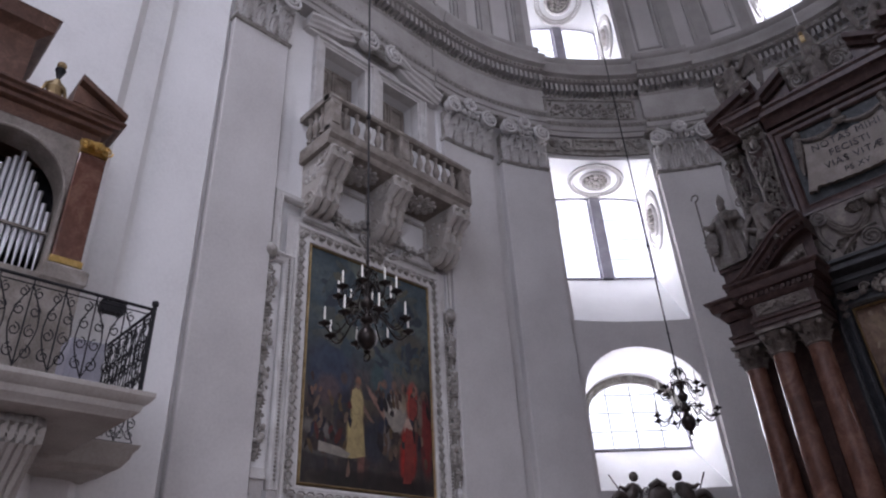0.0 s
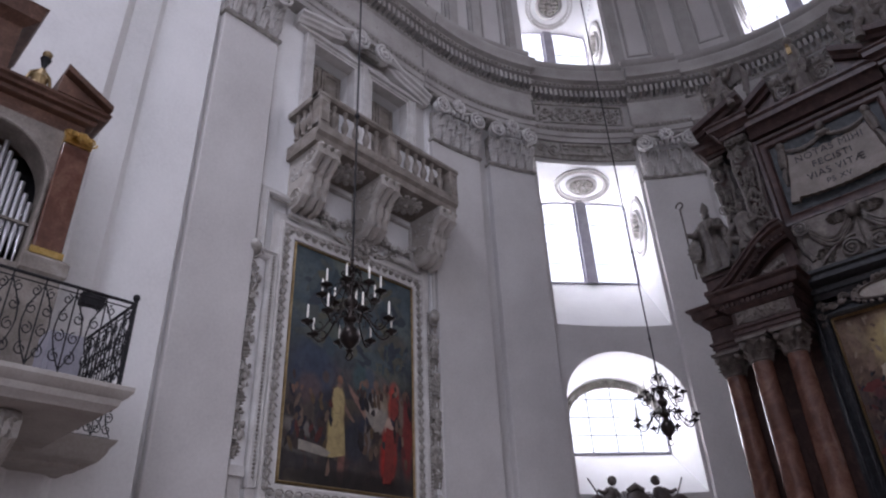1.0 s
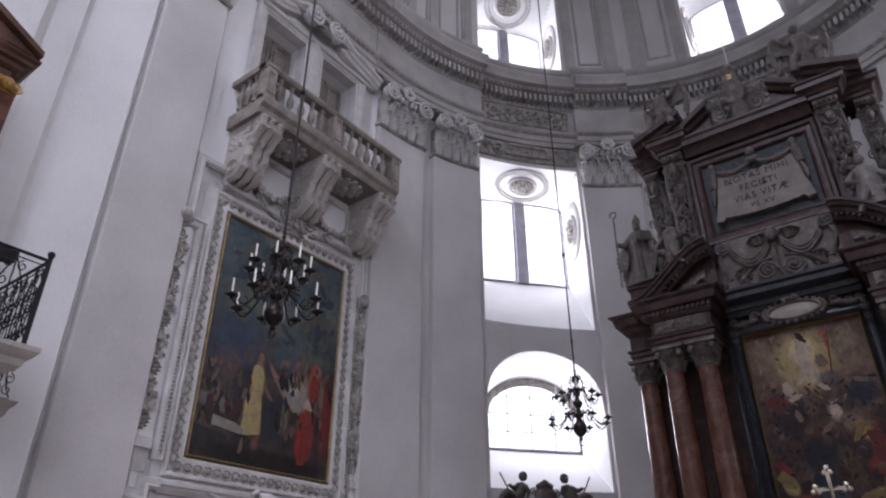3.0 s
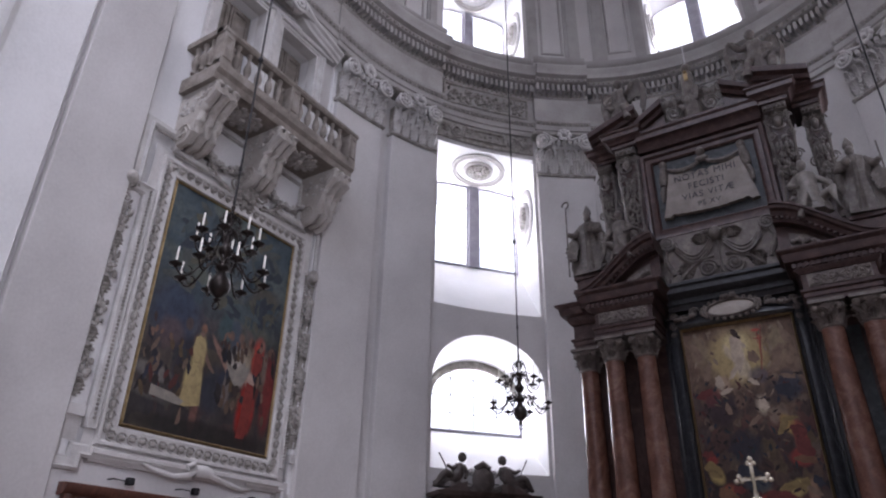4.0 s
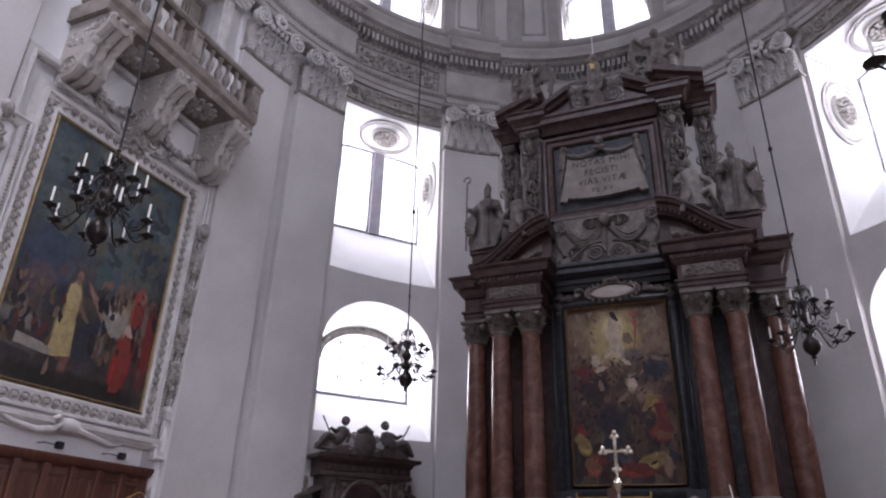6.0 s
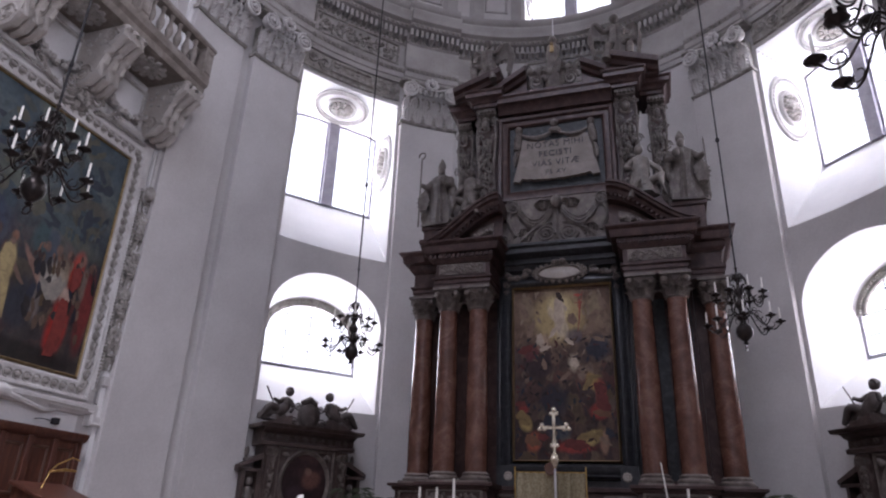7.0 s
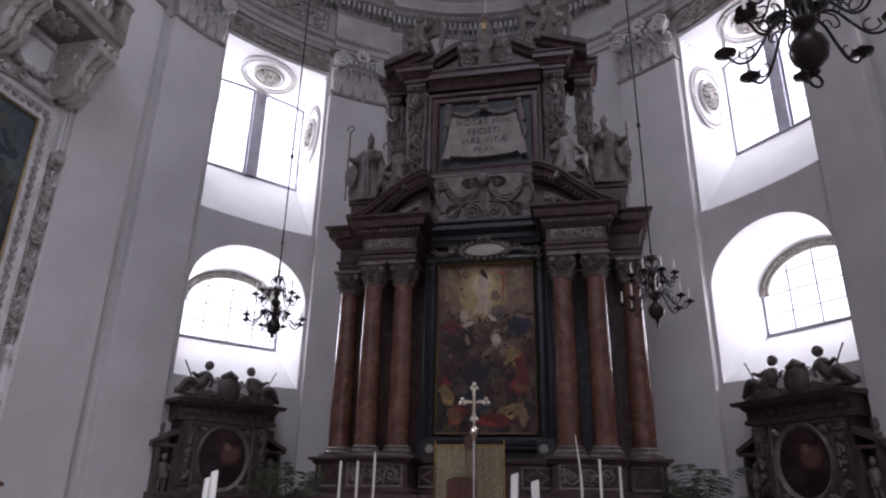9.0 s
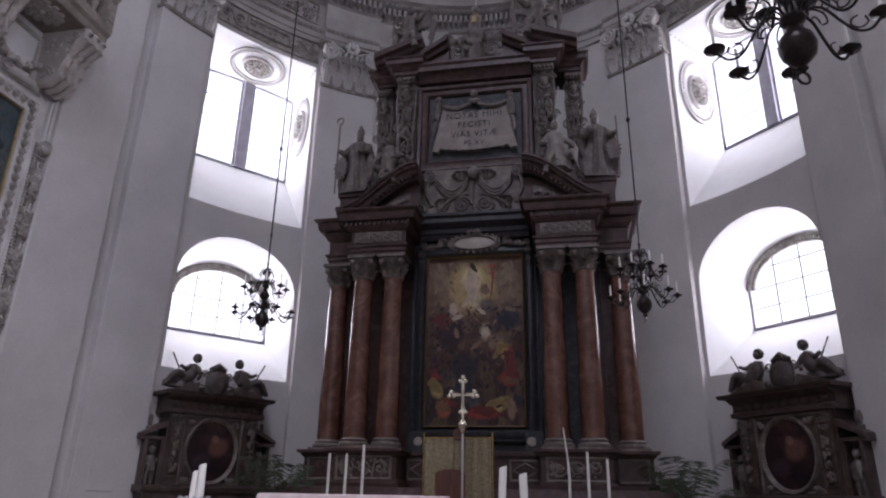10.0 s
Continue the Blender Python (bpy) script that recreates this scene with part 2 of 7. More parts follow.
def paint(name, palette):
    """Dull oil paint whose tone changes from stroke to stroke."""
    def build(nt, b, out):
        geo = nt.nodes.new("ShaderNodeNewGeometry")
        n = len(palette)
        r = nt.nodes.new("ShaderNodeValToRGB")
        r.color_ramp.interpolation = "CONSTANT"
        el = r.color_ramp.elements
        while len(el) < n:
            el.new(0.5)
        for i, (e, c) in enumerate(zip(el, palette)):
            e.position, e.color = i / n, (*c, 1)
        nt.links.new(geo.outputs["Random Per Island"], r.inputs[0])
        fine = node(nt, "TexNoise", Scale=6.5, Detail=5, Roughness=0.65, Distortion=0.6)
        nt.links.new(geo.outputs["Position"], fine.inputs["Vector"])
        m = nt.nodes.new("ShaderNodeMix")
        m.data_type, m.blend_type = "RGBA", "MULTIPLY"
        m.inputs[0].default_value = 1.0
        nt.links.new(r.outputs[0], m.inputs[6])
        nt.links.new(ramp(nt, fine.outputs[0], ((0.30, (.62, .60, .61)), (0.5, (.86, .84, .84)), (0.70, (1.10, 1.08, 1.05)))), m.inputs[7])
        nt.links.new(m.outputs[2], b.inputs["Base Color"])
        b.inputs["Roughness"].default_value = 0.55
        b.inputs["Specular IOR Level"].default_value = 0.25
    return material(name, build)


def bent(pts, k=4):
    """Points of a smooth curve through the given ones."""
    out = []
    P = [Vector(p) for p in pts]
    for i in range(len(P) - 1):
        a, b, c, d = P[max(i - 1, 0)], P[i], P[i + 1], P[min(i + 2, len(P) - 1)]
        for j in range(k):
            t = j / k
            out.append(tuple(0.5 * (2 * b + (c - a) * t + (2 * a - 5 * b + 4 * c - d) * t * t + (3 * b - a - 3 * c + d) * t ** 3)))
    return out + [tuple(P[-1])]


# ---- mesh building ----


def apse(s, d, z):
    """A point of the developed wall: s metres along it from the axis, d metres out of it, at height z; a little deeper on the axis."""
    e = abs(s) - HALF
    if e <= 0:
        c = math.cos(s / R)
        return ((R - d) * math.sin(s / R), CY + (R - d) * c + .4 * c ** 6, z)
    return (math.copysign(R - d, s), CY - e, z)


def arc(deg):
    return radians(deg) * R


def west(u, d, z):
    return (-R + d, u + 0.17, z)


def plane_at(theta, r):
    a = radians(theta)
    def f(u, d, z):
        q = r - d
        return (q * math.sin(a) + u * math.cos(a), CY + q * math.cos(a) - u * math.sin(a), z)
    return f


def before_altar(u, d, z):
    return (u, 18.0 - d, z)


class Form:
    """A mesh in the making, in the local measure (along, out, up) of a wall or of the world."""

    def __init__(self, place=None):
        self.v, self.f, self.place = [], [], place

    def add(self, vs, fs):
        n = len(self.v)
        self.v += [self.place(*p) for p in vs] if self.place else [tuple(p) for p in vs]
        self.f += [tuple(n + i for i in q) for q in fs]
        return self

    def box(self, a0, a1, b0, b1, c0, c1, step=0.0):
        n = max(1, int(abs(a1 - a0) / step + 0.999)) if step else 1
        vs, fs = [], []
        for i in range(n + 1):
            a = a0 + (a1 - a0) * i / n
            vs += [(a, b0, c0), (a, b1, c0), (a, b1, c1), (a, b0, c1)]
        for i in range(n):
            for k in range(4):
                fs.append((4 * i + k, 4 * i + (k + 1) % 4, 4 * i + 4 + (k + 1) % 4, 4 * i + 4 + k))
        fs += [(3, 2, 1, 0), (4 * n, 4 * n + 1, 4 * n + 2, 4 * n + 3)]
        return self.add(vs, fs)

    def mould(self, profile, a0, a1, step=0.35):
        """A closed profile of (out, up) drawn along the wall."""
        n, k = max(1, int(abs(a1 - a0) / step + 0.999)), len(profile)
        vs = [(a0 + (a1 - a0) * i / n, b, c) for i in range(n + 1) for b, c in profile]
        fs = [(i * k + j, i * k + (j + 1) % k, (i + 1) * k + (j + 1) % k, (i + 1) * k + j) for i in range(n) for j in range(k)]
        fs += [tuple(range(k))[::-1], tuple(n * k + j for j in range(k))]
        return self.add(vs, fs)

    def loops(self, rows, close=True, caps=False):
        k, vs, fs = len(rows[0]), [p for r in rows for p in r], []
        for i in range(len(rows) - 1):
            for j in range(k if close else k - 1):
                fs.append((i * k + j, i * k + (j + 1) % k, (i + 1) * k + (j + 1) % k, (i + 1) * k + j))
        if caps:
            fs += [tuple(range(k))[::-1], tuple((len(rows) - 1) * k + j for j in range(k))]
        return self.add(vs, fs)

    def surround(self, u0, u1, v0, v1, profile):
        """A mitred frame round an opening; the profile is (how far outside the opening, how far out)."""
        rows = [[(u0 - w, d, v0 - w), (u1 + w, d, v0 - w), (u1 + w, d, v1 + w), (u0 - w, d, v1 + w)] for w, d in profile]
        return self.loops(rows)

    def stack(self, rows):
        """Level rectangles (a0, a1, b0, b1, height) joined into one stepped block."""
        return self.loops([[(a0, b0, z), (a1, b0, z), (a1, b1, z), (a0, b1, z)] for a0, a1, b0, b1, z in rows], caps=True)

    def lathe(self, x, y, profile, n=14, fold=0.0, folds=7, squash=1.0):
        rows = []
        for i, (r, z) in enumerate(profile):
            rows.append([(x + r * (1 + fold * math.sin(folds * 2 * math.pi * j / n + i * 0.35)) * math.cos(2 * math.pi * j / n),
                          y + squash * r * (1 + fold * math.sin(folds * 2 * math.pi * j / n + i * 0.35)) * math.sin(2 * math.pi * j / n), z) for j in range(n)])
        return self.loops(rows, caps=True)

    def tube(self, pts, r, n=6):
        pts = [Vector(p) for p in pts]
        rows, up = [], Vector((0.13, 0.31, 0.94)).normalized()
        for i, p in enumerate(pts):
            d = (pts[min(i + 1, len(pts) - 1)] - pts[max(i - 1, 0)]).normalized()
            a = d.cross(up)
            if a.length < 0.05:
                a = d.cross(Vector((1, 0, 0)))
            a.normalize()
            b = a.cross(d)
            q = r[i] if isinstance(r, (list, tuple)) else r
            rows.append([tuple(p + q * (math.cos(2 * math.pi * j / n) * a + math.sin(2 * math.pi * j / n) * b)) for j in range(n)])
        return self.loops(rows, caps=True)

    def egg(self, c, r, n=7, m=5):
        rx, ry, rz = (r, r, r) if isinstance(r, (int, float)) else r
        rows = []
        for i in range(m + 1):
            t = math.pi * (0.06 + 0.88 * i / m)
            rows.append([(c[0] + rx * math.sin(t) * math.cos(2 * math.pi * j / n), c[1] + ry * math.sin(t) * math.sin(2 * math.pi * j / n), c[2] - rz * math.cos(t)) for j in range(n)])
        return self.loops(rows, caps=True)

    def beads(self, p, q, count, r):
        for i in range(count):
            k = (i + 0.5) / count
            self.egg([a + (b - a) * k for a, b in zip(p, q)], r, 6, 3)
        return self

    def volute(self, u, d, z, r, turns=2.2, way=1, depth=0.1, start=0.0):
        pts, rad = [], []
        n = int(turns * 14)
        for i in range(n + 1):
            k = i / n
            a, q = start + way * k * turns * 2 * math.pi, r * (1 - 0.86 * k)
            pts.append((u + q * math.cos(a), d + depth * 0.5 * k, z + q * math.sin(a)))
            rad.append(r * 0.17 * (1 - 0.45 * k))
        self.tube(pts, rad, 6)
        return self.egg((u, d + depth * 0.5, z), (r * 0.2, r * 0.2, r * 0.2), 7, 4)

    def leaf(self, u, d, z, w, h, curl):
        """An acanthus leaf, ribbed and curling out at its tip."""
        rows, n = [], 10
        for i in range(n + 1):
            k = i / n
            half = w * 0.5 * (0.72 + 0.5 * math.sin(k * 2.9)) * (1 - 0.5 * k ** 4) * (1 + 0.17 * math.cos(i * math.pi))
            out, up = d + 0.02 + curl * k ** 2.4, z + h * (k - 0.30 * k ** 7)
            rows.append([(u - half, out - 0.05, up - .03 * k), (u - half * 0.6, out + 0.03, up), (u - half * 0.28, out - 0.03, up), (u, out + 0.05, up),
                         (u + half * 0.28, out - 0.03, up), (u + half * 0.6, out + 0.03, up), (u + half, out - 0.05, up - .03 * k), (u, out - 0.09, up)])
        return self.loops(rows, caps=True)

    def fruit(self, u0, z0, u1, z1, d, width, count, rng, r=0.07):
        """A hanging string of carved fruit, flowers and leaves."""
        for i in range(count):
            k = rng.random()
            w = width * (0.45 + 0.55 * abs(math.sin(k * 9.0)))
            q = r * rng.uniform(0.6, 1.35)
            self.egg((u0 + (u1 - u0) * k + rng.uniform(-w, w) / 2, d + rng.uniform(0, 0.08), z0 + (z1 - z0) * k), (q, q * 0.9, q * rng.uniform(0.8, 1.5)), 6, 4)
        return self

    def scrollwork(self, u0, u1, z0, z1, d, cell, rng, deep=0.05):
        """Carved rinceaux: a run of spirals that turn in and out, with buds between them."""
        n = max(1, round((u1 - u0) / cell))
        r = min((u1 - u0) / n, z1 - z0) * 0.43
        for i in range(n):
            u, z = u0 + (u1 - u0) * (i + 0.5) / n, (z0 + z1) / 2
            self.volute(u, d, z, r, 1.6, 1 if i % 2 else -1, deep, rng.uniform(0, 6.28))
            for _ in range(5):
                a = rng.uniform(0, 6.28)
                self.egg((u + r * 1.05 * math.cos(a), d + 0.02, z + r * 0.95 * math.sin(a)), (r * .2, r * .2, r * .16), 6, 3)
        return self

    def strokes(self, seed, count, u0, u1, v0, v1, d, size, slim=1.0):
        """Flat dabs of paint, slanting and uneven, one on top of the other."""
        rng = random.Random(seed)
        for i in range(count):
            u, v, a = rng.uniform(u0, u1), rng.uniform(v0, v1), rng.uniform(-1.2, 1.2) * slim
            p, q = size * rng.uniform(.35, .7), size * rng.uniform(.8, 1.8)
            pts = []
            for k in range(11):
                t = 2 * math.pi * k / 11
                x, y = p * math.cos(t) * rng.uniform(.75, 1.2), q * math.sin(t) * rng.uniform(.75, 1.2)
                pts.append((u + x * math.cos(a) - y * math.sin(a), d + .0001 * (i + 1), v + x * math.sin(a) + y * math.cos(a)))
            self.add(pts, [tuple(range(11))])
        return self

    def mesh(self, name, mat, smooth=35):
        me = bpy.data.meshes.new(name)
        me.from_pydata(self.v, [], self.f)
        bm = bmesh.new()
        bm.from_mesh(me)
        bmesh.ops.recalc_face_normals(bm, faces=bm.faces)
        bm.to_mesh(me)
        bm.free()
        if smooth:
            me.shade_smooth()
            me.set_sharp_from_angle(angle=radians(smooth))
        if mat:
            me.materials.append(mat)
        return me


def thing(name, label, category, at=(0, 0, 0), group="", kind=""):
    ob = new(name)
    ob.location = at
    ob.empty_display_size = 0.1
    return tagged(ob, label, category, group, kind)


def part(name, form, mat, parent, label="", smooth=35, bevel=0.0):
    ob = new(name, form.mesh(name, mat, smooth))
    if parent is not None:
        root = Vector((0, 0, 0))
        up = parent
        while up is not None:
            root += up.location
            up = up.parent
        ob.parent = parent
        ob.location = -root
    if bevel:
        mo = ob.modifiers.new("bevel", "BEVEL")
        mo.width, mo.segments, mo.limit_method, mo.angle_limit = bevel, 2, "ANGLE", radians(50)
    return tagged(ob, label) if label else ob


def single(name, form, mat, label, category, group="", kind="", smooth=35, bevel=0.0):
    return tagged(part(name, form, mat, None, "", smooth, bevel), label, category, group, kind)


def repeat(name, mesh, parent, places):
    """Alike pieces on one mesh, under a thing; places are matrices."""
    root, up = Vector((0, 0, 0)), parent
    while up is not None:
        root += up.location
        up = up.parent
    made = []
    for m in places:
        ob = new(name, mesh)
        ob.parent = parent
        ob.matrix_basis = Matrix.Translation(-root) @ m
        made.append(ob)
    return made


# ---- large structure: apse wall, choir walls, floor, dome, crossing ----
def outline(half, lo, spring, top, nb=8, ns=4, na=20):
    pts = [(-half + 2 * half * i / nb, lo) for i in range(nb)]
    pts += [(half, lo + (spring - lo) * i / ns) for i in range(ns)]
    pts += [(half * math.cos(math.pi * i / na), spring + (top - spring) * math.sin(math.pi * i / na)) for i in range(na)]
    pts += [(-half, spring + (lo - spring) * i / ns) for i in range(ns)]
    return pts


# centre, then half width, sill, spring, crown of the opening in the wall; the same of the glass
UPPER = ((1.91, 10.43, 16.92, 16.94), (1.86, 12.88, 16.30, 16.42))
LOWER = ((1.91, 5.22, 7.90, 9.56), (1.74, 6.74, 7.95, 9.18))
DOME = ((1.80, 21.90, 27.2, 27.5), (1.80, 22.50, 25.55, 25.85))
GLASS_R = 11.9
openings = [(arc(th), k) for th in (-WINDOW, WINDOW) for k in (UPPER, LOWER)] + [(arc(th), DOME) for th in (-WINDOW, 0, WINDOW)]


def pierced(form, s0, s1, z0, z1, d, grow=0.0):
    cuts = {s0, s1}
    for c, (k, _) in openings:
        h = k[0] + grow
        cuts |= {c - h * math.cos(math.pi * i / 20) for i in range(21)}
    n = int((s1 - s0) / 0.45)
    cuts |= {s0 + (s1 - s0) * i / n for i in range(n)}
    cuts = sorted(c for c in cuts if s0 <= c <= s1)
    cuts = [c for i, c in enumerate(cuts) if i == 0 or c - cuts[i - 1] > 1e-4]
    for a, b in zip(cuts, cuts[1:]):
        m, spans = (a + b) / 2, []
        for c, (k, _) in openings:
            h = k[0] + grow
            if abs(m - c) < h:
                top = [k[2] + grow + (k[3] - k[2]) * math.sqrt(max(0, 1 - ((x - c) / h) ** 2)) for x in (a, b)]
                spans.append((k[1] - grow, k[1] - grow, *top))
        spans.sort()
        la, lb = z0, z0
        for x0, x1, y0, y1 in spans + [(z1, z1, z1, z1)]:
            form.add([(a, d, la), (b, d, lb), (b, d, x1), (a, d, x0)], [(0, 1, 2, 3)])
            la, lb = y0, y1


END = HALF + 7.7
f = Form(apse)
pierced(f, -HALF, HALF, FLOOR - 0.3, 28.0, 0.0)
pierced(f, -HALF, HALF, FLOOR - 0.3, 28.0, -2.1, 0.25)
f.mould([(0, 28.0), (-2.1, 28.0), (-2.1, 28.1), (0, 28.1)], -HALF, HALF)
apse_wall = single("wall_apse", f, plaster_shade_grey, "plastered curved wall of the choir apse, shade toned into its grey", "wall", kind="structure")

f = Form(west)
for a, b, lo, hi in ((4.4, 7.92, FLOOR - .3, 28.0), (7.92, 9.45, FLOOR - .3, 12.9), (7.92, 9.45, 17.22, 28.0), (9.45, 10.12, FLOOR - .3, 28.0),
                     (10.12, 11.64, FLOOR - .3, 12.9), (10.12, 11.64, 17.22, 28.0), (11.64, CY - .17, FLOOR - .3, 28.0)):
    f.box(a, b, -1.2, 0, lo, hi)
west_wall = single("wall_west", f, plaster, "white plastered straight wall of the choir", "wall", kind="structure")
f = Form()
f.box(R, R + 1.2, 4.5, CY, FLOOR - .3, 28.0)
single("wall_east", f, plaster, "white plastered straight wall of the choir", "wall", kind="structure")


# clustered piers between choir and crossing, stepping forward
def pier(side):
    f = Form(lambda u, d, z: (side * (R - d), u, z))
    plan = [(5.1, -1.2), (5.1, .14), (5.06, .20), (3.78, .22), (3.72, .26), (3.62, .40), (3.42, .46), (3.06, .48), (3.0, .56), (2.86, .72), (2.66, .76), (-2.2, .78), (-2.2, -1.2)]
    f.loops([[(u, d, FLOOR - .3) for u, d in plan], [(u, d, 34) for u, d in plan]], caps=True)
    return single("wall_pier", f, plaster, "white plastered clustered pier beside the choir", "pier", kind="structure", smooth=24)


pier(-1)
pier(1)
f = Form()
for y0, y1, x0, x1 in ((-24, -22.8, -22, 22), (-22.8, -2.2, -23, -22), (-22.8, -2.2, 22, 23)):
    f.box(x0, x1, y0, y1, FLOOR - .3, 34)
for sx in (-1, 1):
    f.box(*sorted((sx * 11.2, sx * 23)), -2.2, -1.4, FLOOR - .3, 34)
single("wall_crossing", f, plaster, "white plastered walls of the church crossing", "wall", kind="structure")
f = Form().box(-23, 23, -24, 24, FLOOR - 0.3, FLOOR)
single("floor", f, paving, "reddish and grey marble paving", "floor", kind="structure")
f = Form()
for x0, x1, y0, y1 in ((-23, -6.5, -24, -1.4), (6.5, 23, -24, -1.4), (-6.5, 6.5, -24, -16.5), (-6.5, 6.5, -3.5, -1.4)):
    f.box(x0, x1, y0, y1, 34, 34.6)
single("ceiling", f, plaster, "white plastered vault over the crossing", "ceiling", kind="structure")

# half dome over the apse, barrel vault over the choir
f = Form()
rows = []
for i in range(13):
    e = math.pi / 2 * i / 12
    r, z = max(0.02, 10.06 * math.cos(e)), 28.0 + 6.2 * math.sin(e)
    rows.append([(r * math.sin(math.pi * (j / 32 - .5)), CY + r * math.cos(math.pi * (j / 32 - .5)), z) for j in range(33)])
f.loops(rows, close=False)
f.loops([[(x, y, z) for x, _, z in [(10.06 * math.cos(math.pi * j / 24), 0, 28.0 + 6.2 * math.sin(math.pi * j / 24)) for j in range(25)]] for y in (CY, -1.4)], close=False)
f.loops([[(10.06 * q * math.cos(math.pi * j / 24), -1.4, 28.0 + 6.2 * q * math.sin(math.pi * j / 24) + (0 if q == 1 else 0)) for j in range(25)] for q in (1, 1.35)], close=False)
single("ceiling_dome", f, upper_shade_grey, "plastered half dome above the apse, its shade in the grey", "dome", kind="structure", smooth=60)

# ribs and panels of the drum between the dome windows
f = Form(apse)
for c in (-WINDOW / 2, WINDOW / 2, -WINDOW - 26, WINDOW + 26):
    for th, w, d in ((-12.6, .22, .14), (12.6, .22, .14), (-3.2, .3, .16), (3.2, .3, .16)):
        s = arc(c + th)
        f.box(s - w, s + w, 0, d * .6, 21.9, 28.0, .3)
        f.box(s - w * .55, s + w * .55, 0, d, 21.9, 28.0, .3)
    for th in (-7.9, 7.9):
        s = arc(c + th)
        f.surround(s - .36, s + .36, 22.5, 27.6, ((0, 0), (.03, .05), (.09, .05), (.12, 0)))
single("trim_drum", f, upper_shade_grey, "stucco ribs and panels of the drum, their shade in the grey", "moulding", kind="structure")

# ---- windows ----
count = 0
for th, k, big in [(t, q, b) for t in (-WINDOW, WINDOW) for q, b in ((UPPER, 1), (LOWER, 0))] + [(t, DOME, 2) for t in (-WINDOW, 0, WINDOW)]:
    count += 1
    front, back = k[0], k[1]
    flat = plane_at(th, GLASS_R)
    if th < 0 and big < 2:
        flat = lambda u, d, z, along=flat: along(u + .22, d, z)
    na = 20
    win = thing("window_%d" % count, ("tall two-light window with a white stucco reveal", "bright window of two lights in a deep white reveal", "dome window of two lights in a stuccoed reveal")[big]
                if big else "round-arched window with thin iron bars in a white reveal", "window", tuple(ring(th, R, front[1])), kind="structure")
    A = [apse(arc(th) + u, 0, z) for u, z in outline(*front)]
    B = [flat(u, 0, z) for u, z in outline(*back)]
    lerp = lambda q: [tuple(a + (b - a) * q for a, b in zip(p, r)) for p, r in zip(A, B)]
    f = Form()
    f.loops([A, lerp(.5), B])
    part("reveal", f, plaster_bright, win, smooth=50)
    # frame, mullion and bars
    f = Form(flat)
    o = outline(*back)
    inner = [(u * .955, back[1] + .07 + (z - back[1]) * .965) for u, z in o]
    f.loops([[(u, d, z) for u, z in o] for d in (-.05, .06)] + [[(u, d, z) for u, z in inner] for d in (.06, -.05)] + [[(u, -.05, z) for u, z in o]])
    part("window_frame", f, leadwork_bloom, win)
    top = lambda u: back[2] + (back[3] - back[2]) * math.sqrt(max(0, 1 - (u / back[0]) ** 2))
    if big:
        f = Form(flat).box(-.19, .19, -.06, .16, back[1], back[3])
        f.box(-.27, .27, -.06, .05, back[1], back[3])
        part("mullion", f, leadwork_bloom, win)
        cols, rows_, thin = ((-.27, -back[0]), (.27, back[0])), 4 if big == 1 else 3, .009
        for c0, c1 in cols:
            f = Form(flat).box(min(c0, c1), max(c0, c1), -.03, -.022, back[1], back[2])
            p = part("pane", f, glass, win)
            p.visible_shadow = False
        f = Form(flat)
        for i in range(1, rows_):
            z = back[1] + (back[2] - back[1]) * i / rows_
            for c0, c1 in cols:
                f.box(min(c0, c1), max(c0, c1), -.02, .0, z - thin, z + thin)
        part("saddle_bar", f, iron, win)
    else:
        f = Form(flat)
        pts = [(u, -.025, z) for u, z in outline(*back)]
        f.add(pts, [tuple(range(len(pts)))])
        p = part("pane", f, glass, win)
        p.visible_shadow = False
        f = Form(flat)
        for u in (-.84, 0, .84):
            f.box(u - .011, u + .011, -.02, .015, back[1], top(u) - .02)
        for z in (back[1] + .62, back[1] + 1.22, back[1] + 1.82):
            w = back[0] * (math.sqrt(max(0, 1 - ((z - back[2]) / (back[3] - back[2])) ** 2)) if z > back[2] else 1)
            f.box(-w, w, -.02, .015, z - .010, z + .010)
        f.box(-back[0], back[0], -.03, .03, back[1] - .03, back[1] + .025)
        part("window_bar", f, iron, win, "thin dark iron window bars")
    # stucco on the reveal
    if big:
        f = Form()
        P = lambda a, b: Vector(a).lerp(Vector(b), .5)
        nA = len(A)
        # soffit medallion: rings on the sloping ceiling of the reveal
        i_top = 8 + 4 + 10
        fr, bk = Vector(A[i_top]), Vector(B[i_top])
        cen = (fr + bk) / 2
        along = Vector((math.cos(radians(th)), -math.sin(radians(th)), 0))
        across = (bk - fr).normalized()
        nrm = along.cross(across)
        if nrm.z > 0:
            nrm = -nrm
        ln = (bk - fr).length
        sides = [(cen, along, across, nrm, 1.12, ln * .43)]
        for idx, sg in ((8 + 2, 1), (8 + 4 + 20 + 2, -1)):
            fr, bk = Vector(A[idx]), Vector(B[idx])
            mid_z = (back[1] + back[2]) / 2 + .25
            c2 = (fr + bk) / 2
            c2.z = mid_z
            ac = Vector((bk.x - fr.x, bk.y - fr.y, 0)).normalized()
            nn = ac.cross(Vector((0, 0, 1)))
            inward = ring(th, R, mid_z) - c2
            if nn.dot(inward) < 0:
                nn = -nn
            sides.append((c2, Vector((0, 0, 1)), ac, nn, 1.25, .78))
        flower = Form()
